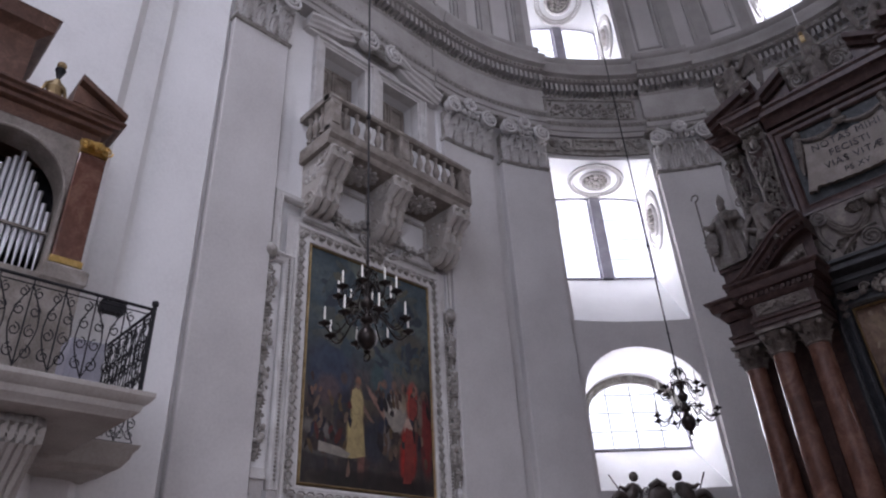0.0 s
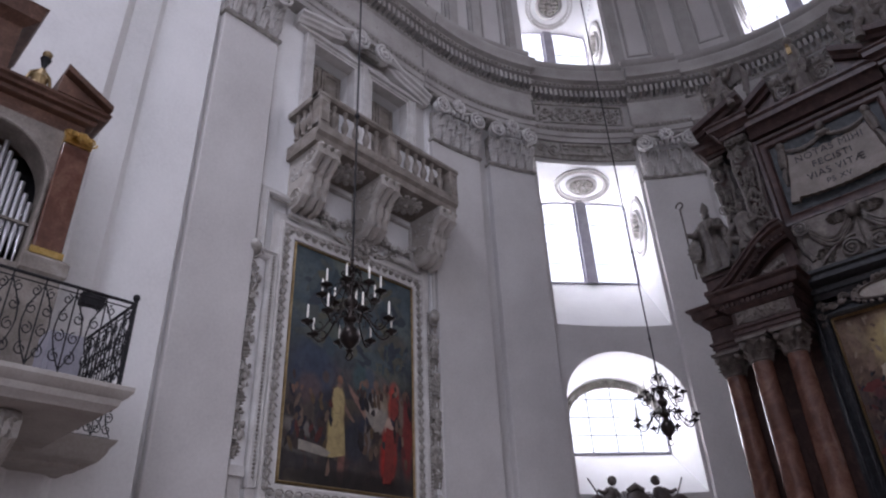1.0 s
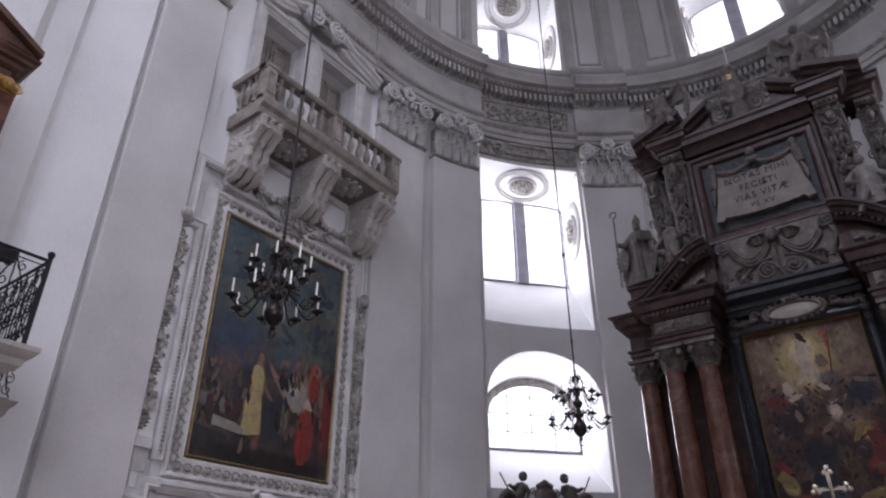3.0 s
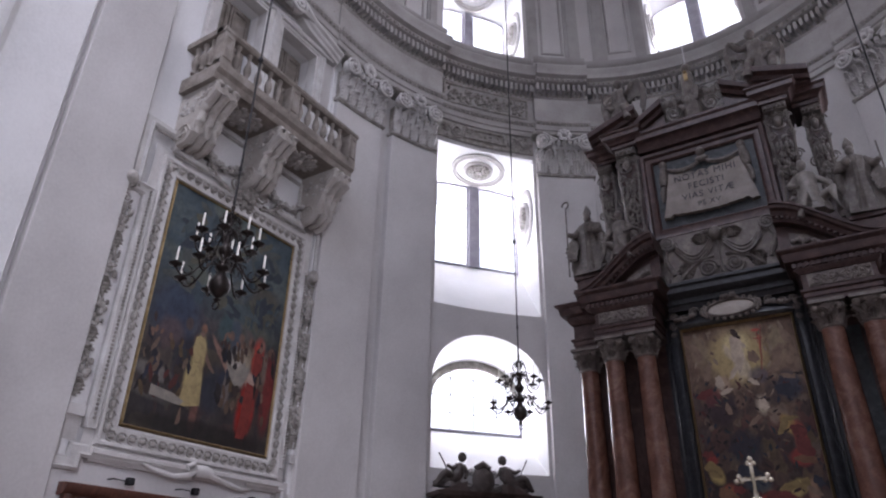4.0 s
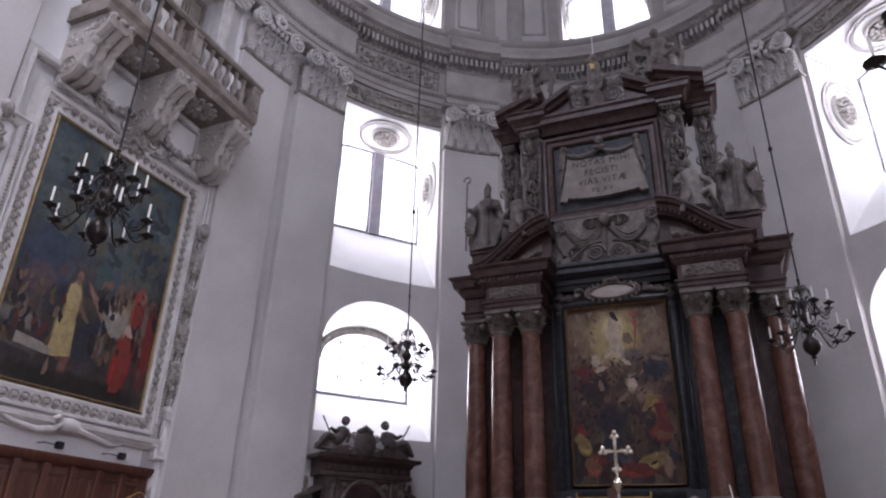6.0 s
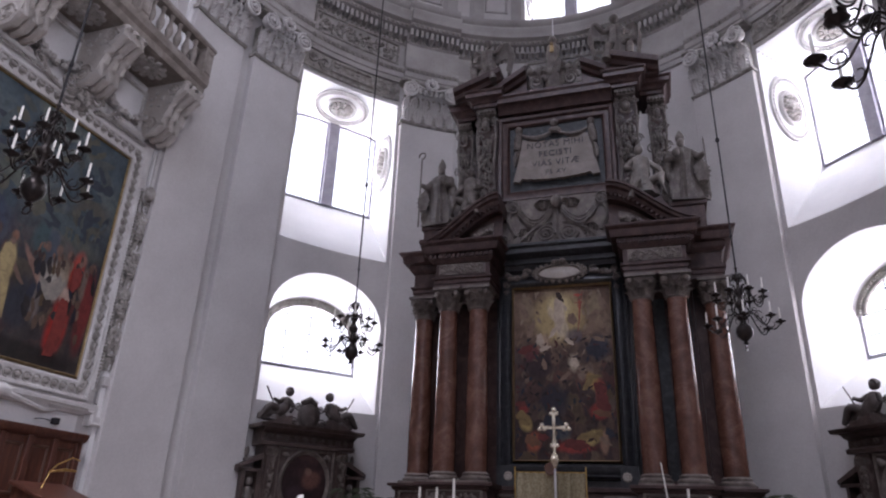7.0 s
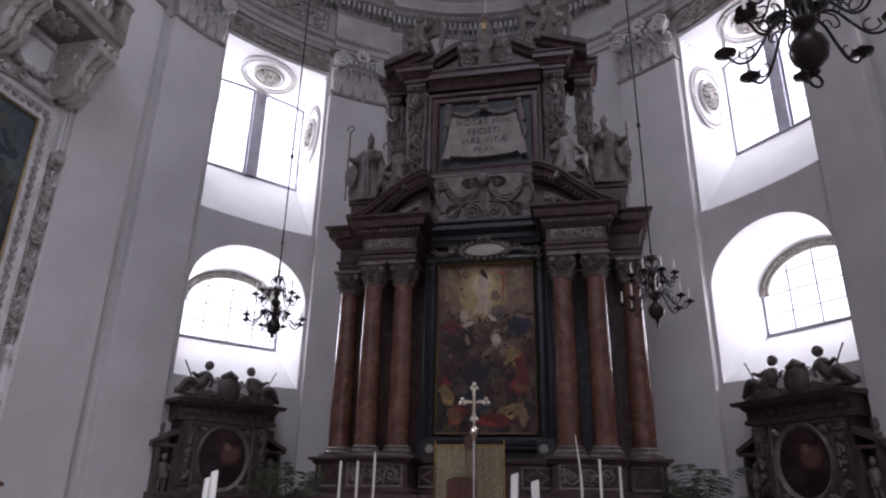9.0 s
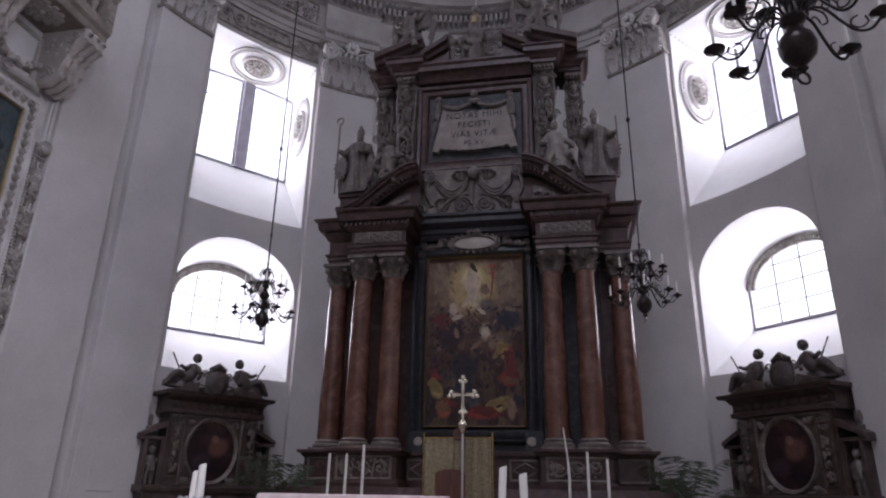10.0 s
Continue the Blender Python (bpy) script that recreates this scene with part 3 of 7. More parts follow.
        for c, e1, e2, nn, ra, rb in sides:
            ellipse = lambda q, h: [tuple(c + nn * h + e1 * (ra * q * math.cos(2 * math.pi * i / 36)) + e2 * (rb * q * math.sin(2 * math.pi * i / 36))) for i in range(36)]
            f.loops([ellipse(1.0, 0), ellipse(.98, .07), ellipse(.93, .07), ellipse(.91, .02), ellipse(.84, .02), ellipse(.82, .06), ellipse(.78, .06), ellipse(.76, 0.005)])
            f.loops([ellipse(.56, .0), ellipse(.54, .10), ellipse(.48, .13), ellipse(.42, .03)])
            for i in range(40):
                a = 2 * math.pi * i / 40
                f.egg(c + nn * .05 + e1 * (ra * .875 * math.cos(a)) + e2 * (rb * .875 * math.sin(a)), .04, 5, 3)
            flower.loops([ellipse(.42, .01), ellipse(.40, .04), ellipse(.12, .05), ellipse(.10, .16), ellipse(.02, .18)])
            for q, n, size in ((.33, 12, .10), (.20, 8, .085)):
                for i in range(n):
                    a = 2 * math.pi * i / n
                    flower.egg(c + nn * (.08 + .1 * (.33 - q)) + e1 * (ra * q * math.cos(a)) + e2 * (rb * q * math.sin(a)), (size, size, size * .7), 6, 4)
        part("medallion", f, stucco_light, win, "oval stucco rings with beads")
        part("rosette", flower, stucco, win, "grey stucco flower in the middle of the ring")
        f = Form()
        for ia in (12, 32):
            fr, bk = Vector(A[ia]), Vector(B[ia])
            for i in range(12):
                f.egg(fr.lerp(bk, (i + .5) / 12) - Vector((0, 0, .06)), .045, 5, 3)
        part("beading", f, stucco_light, win)
    else:
        f = Form(flat)
        ar = [(u, z) for u, z in outline(*back)][12:33]
        for (u0, z0), (u1, z1) in zip(ar, ar[1:]):
            for i in range(2):
                q = (i + .5) / 2
                w2 = 1 - .11 / back[0]
                f.egg(((u0 + (u1 - u0) * q) * w2, .13, back[2] + (z0 + (z1 - z0) * q - back[2]) * (1 - .11 / (back[3] - back[2]))), (.055, .05, .055), 5, 3)
        rim = lambda w, d: [(u * (1 + w / back[0]), d, z + w * max(0, (z - back[2]) / (back[3] - back[2]))) for u, z in ar]
        f.loops([rim(-.24, .0), rim(-.24, .07), rim(-.19, .10), rim(-.16, .07), rim(-.06, .08), rim(-.03, .13), rim(.02, .13), rim(.04, .0)], close=False)
        part("archivolt", f, stucco, win, "beaded grey stucco arch band")

# ---- entablature ----
PROFILE = [(-.01, 17.92), (.13, 17.92), (.13, 18.12), (.18, 18.14), (.18, 18.36), (.30, 18.46), (.32, 18.56), (.10, 18.60), (.10, 19.72), (.18, 19.78), (.10, 19.90), (.10, 20.30),
           (.50, 20.34), (.58, 20.46), (.76, 20.50), (.78, 20.72), (.86, 20.84), (.86, 20.92), (.28, 21.02), (.28, 21.44), (.36, 21.50), (.42, 21.62), (.42, 21.70), (-.01, 21.86)]
step_out = [(-END, -HALF, .30), (-HALF, arc(-61.4), .36), (arc(-61.4), arc(-38.4), 0), (arc(-38.4), arc(-26), .2), (arc(-26), arc(26), 0.0), (arc(26), arc(38.4), .2), (arc(38.4), arc(61.4), 0), (arc(61.4), HALF, .36), (HALF, END, .30)]
f, dent, eggs = Form(apse), Form(apse), Form(apse)
for a, b, o in step_out:
    f.mould([(d + (o if d > 0 else 0), z) for d, z in PROFILE], a, b, .3)
    n = int((b - a) / .21)
    for i in range(n):
        s = a + (b - a) * (i + .5) / n
        dent.box(s - .058, s + .058, .08 + o, .42 + o, 19.96, 20.29)
    n = int((b - a) / .2)
    for i in range(n):
        s = a + (b - a) * (i + .5) / n
        eggs.egg((s, .55 + o, 20.40), (.07, .05, .07), 5, 3)
        eggs.egg((s, .24 + o, 18.42), (.06, .05, .07), 5, 3)
        eggs.egg((s, .20 + o, 19.83), (.05, .05, .05), 5, 3)
ent = thing("trim_entablature", "grey stucco entablature with dentils running round the apse", "entablature", (0, CY, 18), kind="structure")
part("cornice", f, upper_shade_grey, ent)
tagged(part("dentil_row", dent, upper_shade_grey, ent), kind="stuff")
tagged(part("egg_moulding", eggs, stucco, ent), kind="stuff")
rng = random.Random(4)
for c in (-WINDOW, WINDOW, 0):
    f = Form(apse)
    f.surround(arc(c) - 1.7, arc(c) + 1.7, 18.80, 19.60, ((0, .1), (.02, .16), (.08, .16), (.10, .1)))
    f.scrollwork(arc(c) - 1.65, arc(c) + 1.65, 18.80, 19.60, .15, .55, rng, .06)
    for _ in range(110):
        f.egg((arc(c) + rng.uniform(-1.6, 1.6), .14, rng.uniform(18.86, 19.54)), (rng.uniform(.03, .09), .09, rng.uniform(.03, .09)), 6, 3)
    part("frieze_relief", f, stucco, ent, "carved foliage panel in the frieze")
f = Form(west)
f.scrollwork(7.3, 12.1, 18.75, 19.62, .33, .6, rng, .07)
for _ in range(120):
    f.egg((rng.uniform(7.3, 12.1), .33, rng.uniform(18.78, 19.42)), (rng.uniform(.03, .1), .05, rng.uniform(.03, .1)), 6, 3)
part("frieze_relief", f, stucco, ent, "carved foliage panel in the frieze")
# carved band right above the windows
for c in (-WINDOW, WINDOW):
    f = Form(apse)
    f.box(arc(c) - 1.95, arc(c) + 1.95, .0, .05, 17.12, 17.9, .3)
    f.surround(arc(c) - .75, arc(c) + .75, 17.42, 17.72, ((0, .05), (.03, .13), (.10, .13), (.13, .05)))
    for sg in (-1, 1):
        f.volute(arc(c) + sg * 1.15, .08, 17.5, .28, 2, sg, .08)
        f.volute(arc(c) + sg * 1.62, .08, 17.55, .22, 2, -sg, .08)
    f.beads((arc(c) - 1.9, .07, 17.14), (arc(c) + 1.9, .07, 17.14), 40, .04)
    for _ in range(40):
        f.egg((arc(c) + rng.uniform(-1.85, 1.85), .07, rng.uniform(17.2, 17.85)), (rng.uniform(.04, .1), .05, rng.uniform(.03, .08)), 6, 3)
    part("carved_panel", f, stucco, ent, "scrolled stucco band above the window")


# ---- pilasters with composite capitals ----
def pilaster(place, a, b, d, lo=FLOOR, cap=16.06, leaves=5, seed=1):
    rng = random.Random(seed)
    p0 = place((a + b) / 2, 0, lo)
    th = thing("pilaster", "plain white plaster pilaster with a carved composite capital", "pilaster", p0, group="giant pilasters of the choir", kind="")
    f = Form(place)
    f.mould([(-.01, lo), (d, lo), (d, cap), (-.01, cap)], a, b, .3)
    # shade-toned plaster here too, dimming the shafts
    part("shaft", f, plaster_shade_grey, th, bevel=.02)
    f = Form(place)
    e = .05
    f.mould([(-.01, cap), (d + .05, cap), (d + .10, cap + .05), (d + .05, cap + .12), (-.01, cap + .12)], a - e, b + e, .3)
    f.mould([(-.01, cap + .12), (d + .01, cap + .12), (d + .06, 17.3), (-.01, 17.3)], a + .03, b - .03, .3)
    f.mould([(-.01, 17.80), (d + .22, 17.82), (d + .28, 17.87), (d + .28, 17.93), (-.01, 17.93)], a - .14, b + .14, .3)
    # dark stucco: shade of the gaps between the leaves is put into its colour
    part("capital_bell", f, stucco, th)
    f = Form(place)
    w = (b - a) / leaves
    for i in range(leaves):
        f.leaf(a + w * (i + .5), d + .06, cap + .12, w * .80, .62, .26)
    for i in range(leaves - 1):
        f.leaf(a + w * (i + 1), d + .05, cap + .46, w * .70, .72, .34)
    for i in (0, leaves):
        f.leaf(min(max(a + w * i, a + .12), b - .12), d + .05, cap + .46, w * .62, .72, .28)
    for i in range(leaves - 2):
        f.tube(bent([(a + w * (i + 1.5), d + .1, cap + .7), (a + w * (i + 1.62), d + .2, cap + 1.0), (a + w * (i + 1.3), d + .28, cap + 1.2)], 3), .04, 5)
    tagged(part("acanthus_leaves", f, stucco_light, th), kind="stuff")
    for u, sg in ((a + .20, 1), (b - .20, -1)):
        f = Form(place)
        f.volute(u, d + .36, 17.46, .34, 2.4, -sg, .12, math.pi / 2)
        f.egg((u, d + .18, 17.46), (.25, .17, .25), 12, 6)
        f.tube([(u, d + .3, 17.76), (u + sg * .3, d + .24, 17.74), (u + sg * .6, d + .2, 17.66)], .06, 6)
        part("volute", f, stucco_light, th)
    f = Form(place)
    f.beads((a + .52, d + .22, 17.50), (b - .52, d + .22, 17.50), 5, (.10, .10, .14))
    f.beads((a + .46, d + .18, 17.31), (b - .46, d + .18, 17.31), 12, .045)
    c = (a + b) / 2
    for i in range(8):
        q = 2 * math.pi * i / 8
        f.egg((c + .2 * math.cos(q), d + .36, 17.78 + .2 * math.sin(q)), (.11, .07, .11), 6, 4)
    f.egg((c, d + .43, 17.78), .1, 6, 4)
    tagged(part("egg_and_dart", f, stucco_light, th), kind="stuff")
    return th


for sg in (-1, 1):
    for k, (a, b, d) in enumerate(((-87.0, -75.2, .24), (-72.8, -62.2, .26), (-38.4, -26.2, .24))):
        s0, s1 = sorted((-sg * arc(a), -sg * arc(b)))
        pilaster(apse, s0, s1, d, seed=k)
pilaster(west, 5.02, 6.62, .26, leaves=4, seed=7)
# thin plaster strips beside the pilasters
f = Form(west)
f.mould([(-.01, FLOOR), (.05, FLOOR), (.05, 17.9), (-.01, 17.9)], 4.94, 7.0)
f.mould([(-.01, FLOOR), (.10, FLOOR), (.10, 17.9), (-.01, 17.9)], 12.45, 12.75)
single("trim_west", f, plaster, "white plaster strips beside the pilasters", "moulding", kind="structure")

# ---- choir west side: oratory openings, balcony, painting and its stucco ----
rng = random.Random(11)
for i, (a, b) in enumerate(((7.92, 9.45), (10.12, 11.64))):
    win = thing("window_%d" % (8 + i), "shuttered oratory opening with a moulded stucco frame", "window", west((a + b) / 2, 0, 13.0), kind="structure")
    f = Form(west)
    f.surround(a, b, 12.95, 17.22, ((-.02, -.3), (-.02, .06), (.05, .06), (.07, .10), (.22, .10), (.25, .15), (.33, .15), (.35, 0)))
    part("window_frame", f, stucco_light, win)
    f = Form(west)
    f.box(a - .3, b + .3, -.75, -.7, 12.9, 17.3)
    part("back_board", f, stone_balcony, win)
    mid = (a + b) / 2
    for c in (a + .03, mid + .02):
        f = Form(west)
        w = mid - a - .05
        f.box(c, c + w, -.7, -.62, 12.95, 17.2)
        for z0, z1 in ((13.1, 14.3), (14.45, 15.7), (15.85, 17.05)):
            f.surround(c + .16, c + w - .16, z0 + .08, z1 - .08, ((0, -.62), (.02, -.58), (.08, -.58), (.10, -.62)))
        part("shutter", f, stone_balcony, win, "weathered wooden shutter leaf")
over = thing("broken_pediment", "scrolled stucco pediment above the oratory openings", "pediment", west(9.75, 0, 17.6))
for sg in (-1, 1):
    f = Form(west)
    rows = []
    for k in range(15):
        q = k / 14
        u, z = 9.78 + sg * (2.62 - 1.92 * q), 17.5 + .62 * q ** 1.5 + .05 * math.sin(q * 6.28)
        rows.append([(u, d, z + h) for d, h in ((0, -.12), (.26, -.12), (.30, -.04), (.38, 0), (.40, .08), (.5, .13), (.5, .22), (0, .26))])
    f.loops(rows, caps=True)
    f.volute(9.72 + sg * .49, .54, 18.0, .36, 2.3, sg, .12, math.pi / 2)
    f.egg((9.72 + sg * .49, .36, 18.0), (.3, .2, .3), 12, 6)
    f.box(*sorted((9.75 + sg * .2, 9.75 + sg * 2.5)), 0, .2, 17.36, 17.44)
    part("scroll", f, stucco_light, over)
f = Form(west)
for i in range(7):
    f.leaf(9.75 + (i - 3) * .1, .36, 17.7, .22, .62 - .05 * abs(i - 3), .14)
part("shell", f, stucco, over)

bal = thing("balcony", "weathered stone balcony with balusters on three scroll consoles", "balcony", west(9.8, 0, 12.6))
f = Form(west)
f.mould([(0, 12.60), (1.22, 12.60), (1.26, 12.68), (1.26, 12.78), (1.36, 12.86), (1.38, 13.0), (0, 13.0)], 7.36, 12.42, 6)
part("slab", f, stone_balcony, bal)
f = Form(west)
f.mould([(1.10, 13.94), (1.34, 13.94), (1.40, 14.0), (1.40, 14.08), (1.34, 14.13), (1.10, 14.13), (1.05, 14.04)], 7.30, 12.46, 6)
for a in (7.30, 12.22):
    f.box(a, a + .24, 0, 1.3, 13.95, 14.12)
part("handrail", f, stone_balcony, bal)
f = Form(west)
f.box(7.34, 12.42, 1.10, 1.34, 13.0, 13.12)
part("plinth_rail", f, stone_balcony, bal)
for a in (7.34, 9.66, 12.10):
    f = Form(west)
    f.box(a, a + .32, 1.06, 1.37, 13.0, 13.97)
    f.surround(a + .08, a + .24, 13.22, 13.8, ((0, 1.375), (.02, 1.40), (.04, 1.40), (.05, 1.37)))
    part("pedestal", f, stone_balcony, bal, bevel=.012)
f = Form()
f.lathe(0, 0, [(.075, 0), (.075, .05), (.05, .07), (.045, .12), (.085, .22), (.105, .32), (.09, .42), (.05, .56), (.042, .66), (.06, .70), (.06, .74), (.075, .76), (.075, .82)], 10)
baluster = f.mesh("baluster", stone_balcony, 50)
spots = [west(7.66 + .24 + (9.66 - 7.66 - .2) / 5 * i, 1.22, 13.12) for i in range(5)] + [west(9.94 + .22 + (12.10 - 9.94 - .2) / 6 * i, 1.22, 13.12) for i in range(6)]
spots += [west(7.44, .3 + .28 * i, 13.12) for i in range(3)] + [west(12.3, .3 + .28 * i, 13.12) for i in range(3)]
repeat("baluster", baluster, bal, [pose(*p) for p in spots])
S_CURVE = [(0, 12.6), (1.14, 12.6), (1.24, 12.48), (1.22, 12.30), (1.06, 12.20), (.90, 12.06), (.80, 11.86), (.76, 11.60), (.68, 11.34), (.48, 11.16), (.20, 11.14), (0, 11.3)]
for c in (7.82, 9.86, 12.08):
    f = Form(west)
    f.mould(S_CURVE, c - .33, c + .33, 1)
    for o in (-.24, 0, .24):
        f.tube([(c + o, d, z) for d, z in S_CURVE[1:-1]], .115, 8)
    for sg in (-1, 1):
        pts = []
        for u, d, z, r in ((c + sg * .34, .88, 12.36, .20), (c + sg * .34, .34, 11.36, .26)):
            n = 26
            f.tube([(u, d + r * (1 - .85 * i / n) * math.cos(i * .5), z + r * (1 - .85 * i / n) * math.sin(i * .5)) for i in range(n)], .028, 5)
    br = part("console", f, stucco_beige, bal, "scroll-shaped stone console")
    f = Form(west)
    f.scrollwork(c - .28, c + .28, 12.42, 12.6, 1.24, .2, rng, .03)
    for sg in (-1, 1):
        for _ in range(16):
            f.egg((c + sg * .34, rng.uniform(.15, .95), rng.uniform(11.9, 12.5)), (.03, rng.uniform(.04, .09), rng.uniform(.03, .07)), 5, 3)
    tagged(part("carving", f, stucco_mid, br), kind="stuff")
for c in (8.84, 10.97):
    f = Form(west)
    for r, n in ((.46, 12), (.3, 10), (.15, 6)):
        for i in range(n):
            a = 2 * math.pi * i / n
            f.egg((c + r * math.cos(a), .62 + r * .8 * math.sin(a), 12.58), (.10, .10, .05), 6, 3)
    f.egg((c, .62, 12.55), .09, 7, 4)
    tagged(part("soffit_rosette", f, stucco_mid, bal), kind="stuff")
    f = Form(west)
    f.surround(c - .68, c + .68, 11.45, 12.3, ((0, .02), (.03, .08), (.09, .08), (.12, .02)))
    part("back_panel", f, stucco_mid, bal)
    f = Form(west)
    for i in range(16):
        q = i / 15
        for _ in range(3):
            f.egg((c - .7 + 1.4 * q + rng.uniform(-.04, .04), .14 + rng.uniform(0, .1), 11.62 - .34 * math.sin(math.pi * q) + rng.uniform(-.07, .07)), rng.uniform(.04, .085), 6, 4)
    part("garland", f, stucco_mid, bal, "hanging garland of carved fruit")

PICT = canvas("oil_supper", 1, 7.97, 11.77, 4.76, 10.27,
              ((.020, .018, .019), (.040, .034, .033), (.075, .061, .054)), ((.028, .044, .056), (.054, .076, .088), (.105, .122, .106)),
              [(.50, .60, .55, .05, -14, (.085, .095, .07), .7), (.82, .64, .16, .11, 10, (.07, .055, .035), .7), (.18, .46, .20, .14, 0, (.028, .042, .075), .75), (.17, .38, .10, .07, 0, (.10, .06, .055), .6),
               (.12, .21, .16, .035, -4, (.17, .155, .14), .75), (.12, .13, .18, .03, -4, (.10, .09, .085), .7), (.30, .25, .10, .14, 0, (.020, .020, .032), .85),
               (.385, .33, .055, .08, -3, (.46, .36, .14), .97), (.37, .21, .07, .09, -6, (.46, .36, .15), .97), (.395, .435, .024, .024, 0, (.20, .10, .06), .9), (.42, .09, .03, .08, -4, (.20, .09, .07), .8),
               (.55, .35, .02, .13, 52, (.26, .15, .11), .85), (.55, .47, .07, .08, 0, (.03, .075, .08), .7), (.63, .46, .05, .09, 0, (.04, .06, .09), .7), (.52, .20, .10, .12, 0, (.022, .028, .042), .8),
               (.69, .33, .10, .085, -12, (.38, .35, .30), .92), (.62, .24, .035, .10, 0, (.20, .17, .15), .6), (.74, .38, .05, .06, 0, (.22, .17, .11), .7),
               (.83, .40, .055, .10, -8, (.34, .045, .028), .95), (.79, .17, .075, .15, -6, (.31, .026, .018), .97), (.80, .29, .045, .04, 0, (.40, .30, .24), .9),
               (.95, .26, .055, .20, 0, (.16, .020, .018), .85), (.90, .36, .03, .08, 0, (.16, .13, .10), .8), (.60, .45, .024, .026, 0, (.16, .09, .06), .8), (.68, .455, .024, .026, 0, (.17, .10, .07), .8), (.76, .45, .024, .026, 0, (.18, .10, .07), .8),
               (.86, .46, .026, .028, 0, (.20, .11, .08), .85), (.94, .44, .026, .028, 0, (.12, .07, .05), .85), (.28, .44, .03, .03, 0, (.08, .05, .04), .8), (.5, .03, .6, .05, 0, (.014, .011, .010), .9)], .03, .2, (0, .55), 13.0)
pic = thing("wall_painting", "large dark oil painting in a thin gilded frame", "painting", west(9.7, .1, 4.7))
f = Form(west).box(7.78, 11.62, .0, .12, 4.74, 10.29)
part("canvas", f, PICT, pic)
f = Form(west)
f.surround(7.80, 11.60, 4.76, 10.27, ((0, .12), (0, .16), (.02, .18), (.05, .15), (.06, .10)))
part("gilt_frame", f, gilt, pic, "thin gilded inner frame")
for k, (mat, jobs) in enumerate(((paint("oil_heads", HEADS), [(26, 9.8, 11.5, 6.95, 7.3, .075, .3), (8, 8.0, 9.1, 6.7, 7.1, .07, .3)]),
                                 (paint("oil_robes", DUSK), [(46, 9.9, 11.5, 5.5, 6.95, .12, .35), (46, 7.95, 9.1, 5.5, 6.7, .12, .4)]),
                                 (paint("oil_clouds", DEEP), [(60, 8.1, 11.3, 7.8, 10.0, .22, 1.25), (30, 10.2, 11.4, 7.6, 8.4, .10, .6)]))):
    f = Form(west)
    for j, (n, u0, u1, v0, v1, size, slim) in enumerate(jobs):
        f.strokes(31 + 7 * k + j, n, u0, u1, v0, v1, .121 + .009 * (2 - k) + .00005 * j, size, slim)
    tagged(part("brushwork", f, mat, pic, "dabs of dark oil paint", smooth=0), kind="stuff")
PLAIN = ((.42, .335, .16), (.23, .040, .030), (.30, .275, .235), (.20, .13, .095))


def dab(form, pts, d):
    form.add([(u, d, v) for u, v in pts], [tuple(range(len(pts)))])


for name, colour, shapes in (("yellow_shape", PLAIN[0], [[(9.38, 7.55), (9.50, 7.62), (9.66, 7.56), (9.74, 7.3), (9.70, 6.95), (9.72, 6.75), (9.78, 6.3), (9.82, 5.72), (9.62, 5.66), (9.40, 5.60), (9.18, 5.62), (9.24, 6.0), (9.36, 6.5), (9.42, 6.85), (9.34, 7.2)]]),
                             ("red_shape", PLAIN[1], [[(10.86, 7.22), (11.02, 7.30), (11.14, 7.15), (11.12, 6.85), (10.98, 6.62), (10.84, 6.7)], [(10.72, 6.42), (10.94, 6.36), (11.0, 6.0), (10.98, 5.4), (10.86, 4.98), (10.60, 4.96), (10.66, 5.5), (10.68, 6.0)]]),
                             ("pale_shape", PLAIN[2], [[(10.02, 6.75), (10.3, 6.62), (10.55, 6.92), (10.72, 6.6), (10.58, 6.3), (10.34, 6.22), (10.16, 6.42)], [(8.1, 5.7), (8.7, 5.62), (9.0, 5.5), (8.9, 5.38), (8.1, 5.46)]]),
                             ("brown_shape", PLAIN[3], [[(9.46, 7.68), (9.56, 7.8), (9.64, 7.7), (9.58, 7.58)], [(9.76, 7.2), (10.0, 6.85), (10.12, 6.72), (10.06, 6.68), (9.9, 6.8), (9.74, 7.0)], [(9.3, 5.6), (9.36, 5.25), (9.3, 5.1), (9.22, 5.1), (9.24, 5.3)], [(10.95, 7.36), (11.02, 7.48), (11.1, 7.38), (11.04, 7.28)]])):
    mat = paint("oil_" + name, [colour, tuple(c * .85 for c in colour)])
    for i, sh in enumerate(shapes):
        f = Form(west)
        if name == "yellow_shape" or (name == "brown_shape" and i < 3):
            sh = [(9.2 + (u - 9.5) * .88, 5.37 + (v - 5.6) * .795) for u, v in sh]
        else:
            sh = [(9.55 + (u - 9.5) * .95, 5.2 + (v - 5.2) * .9) for u, v in sh]
        dab(f, sh, .152 + .0005 * i)
        part(name, f, mat, pic, "plain painted shape", smooth=0)

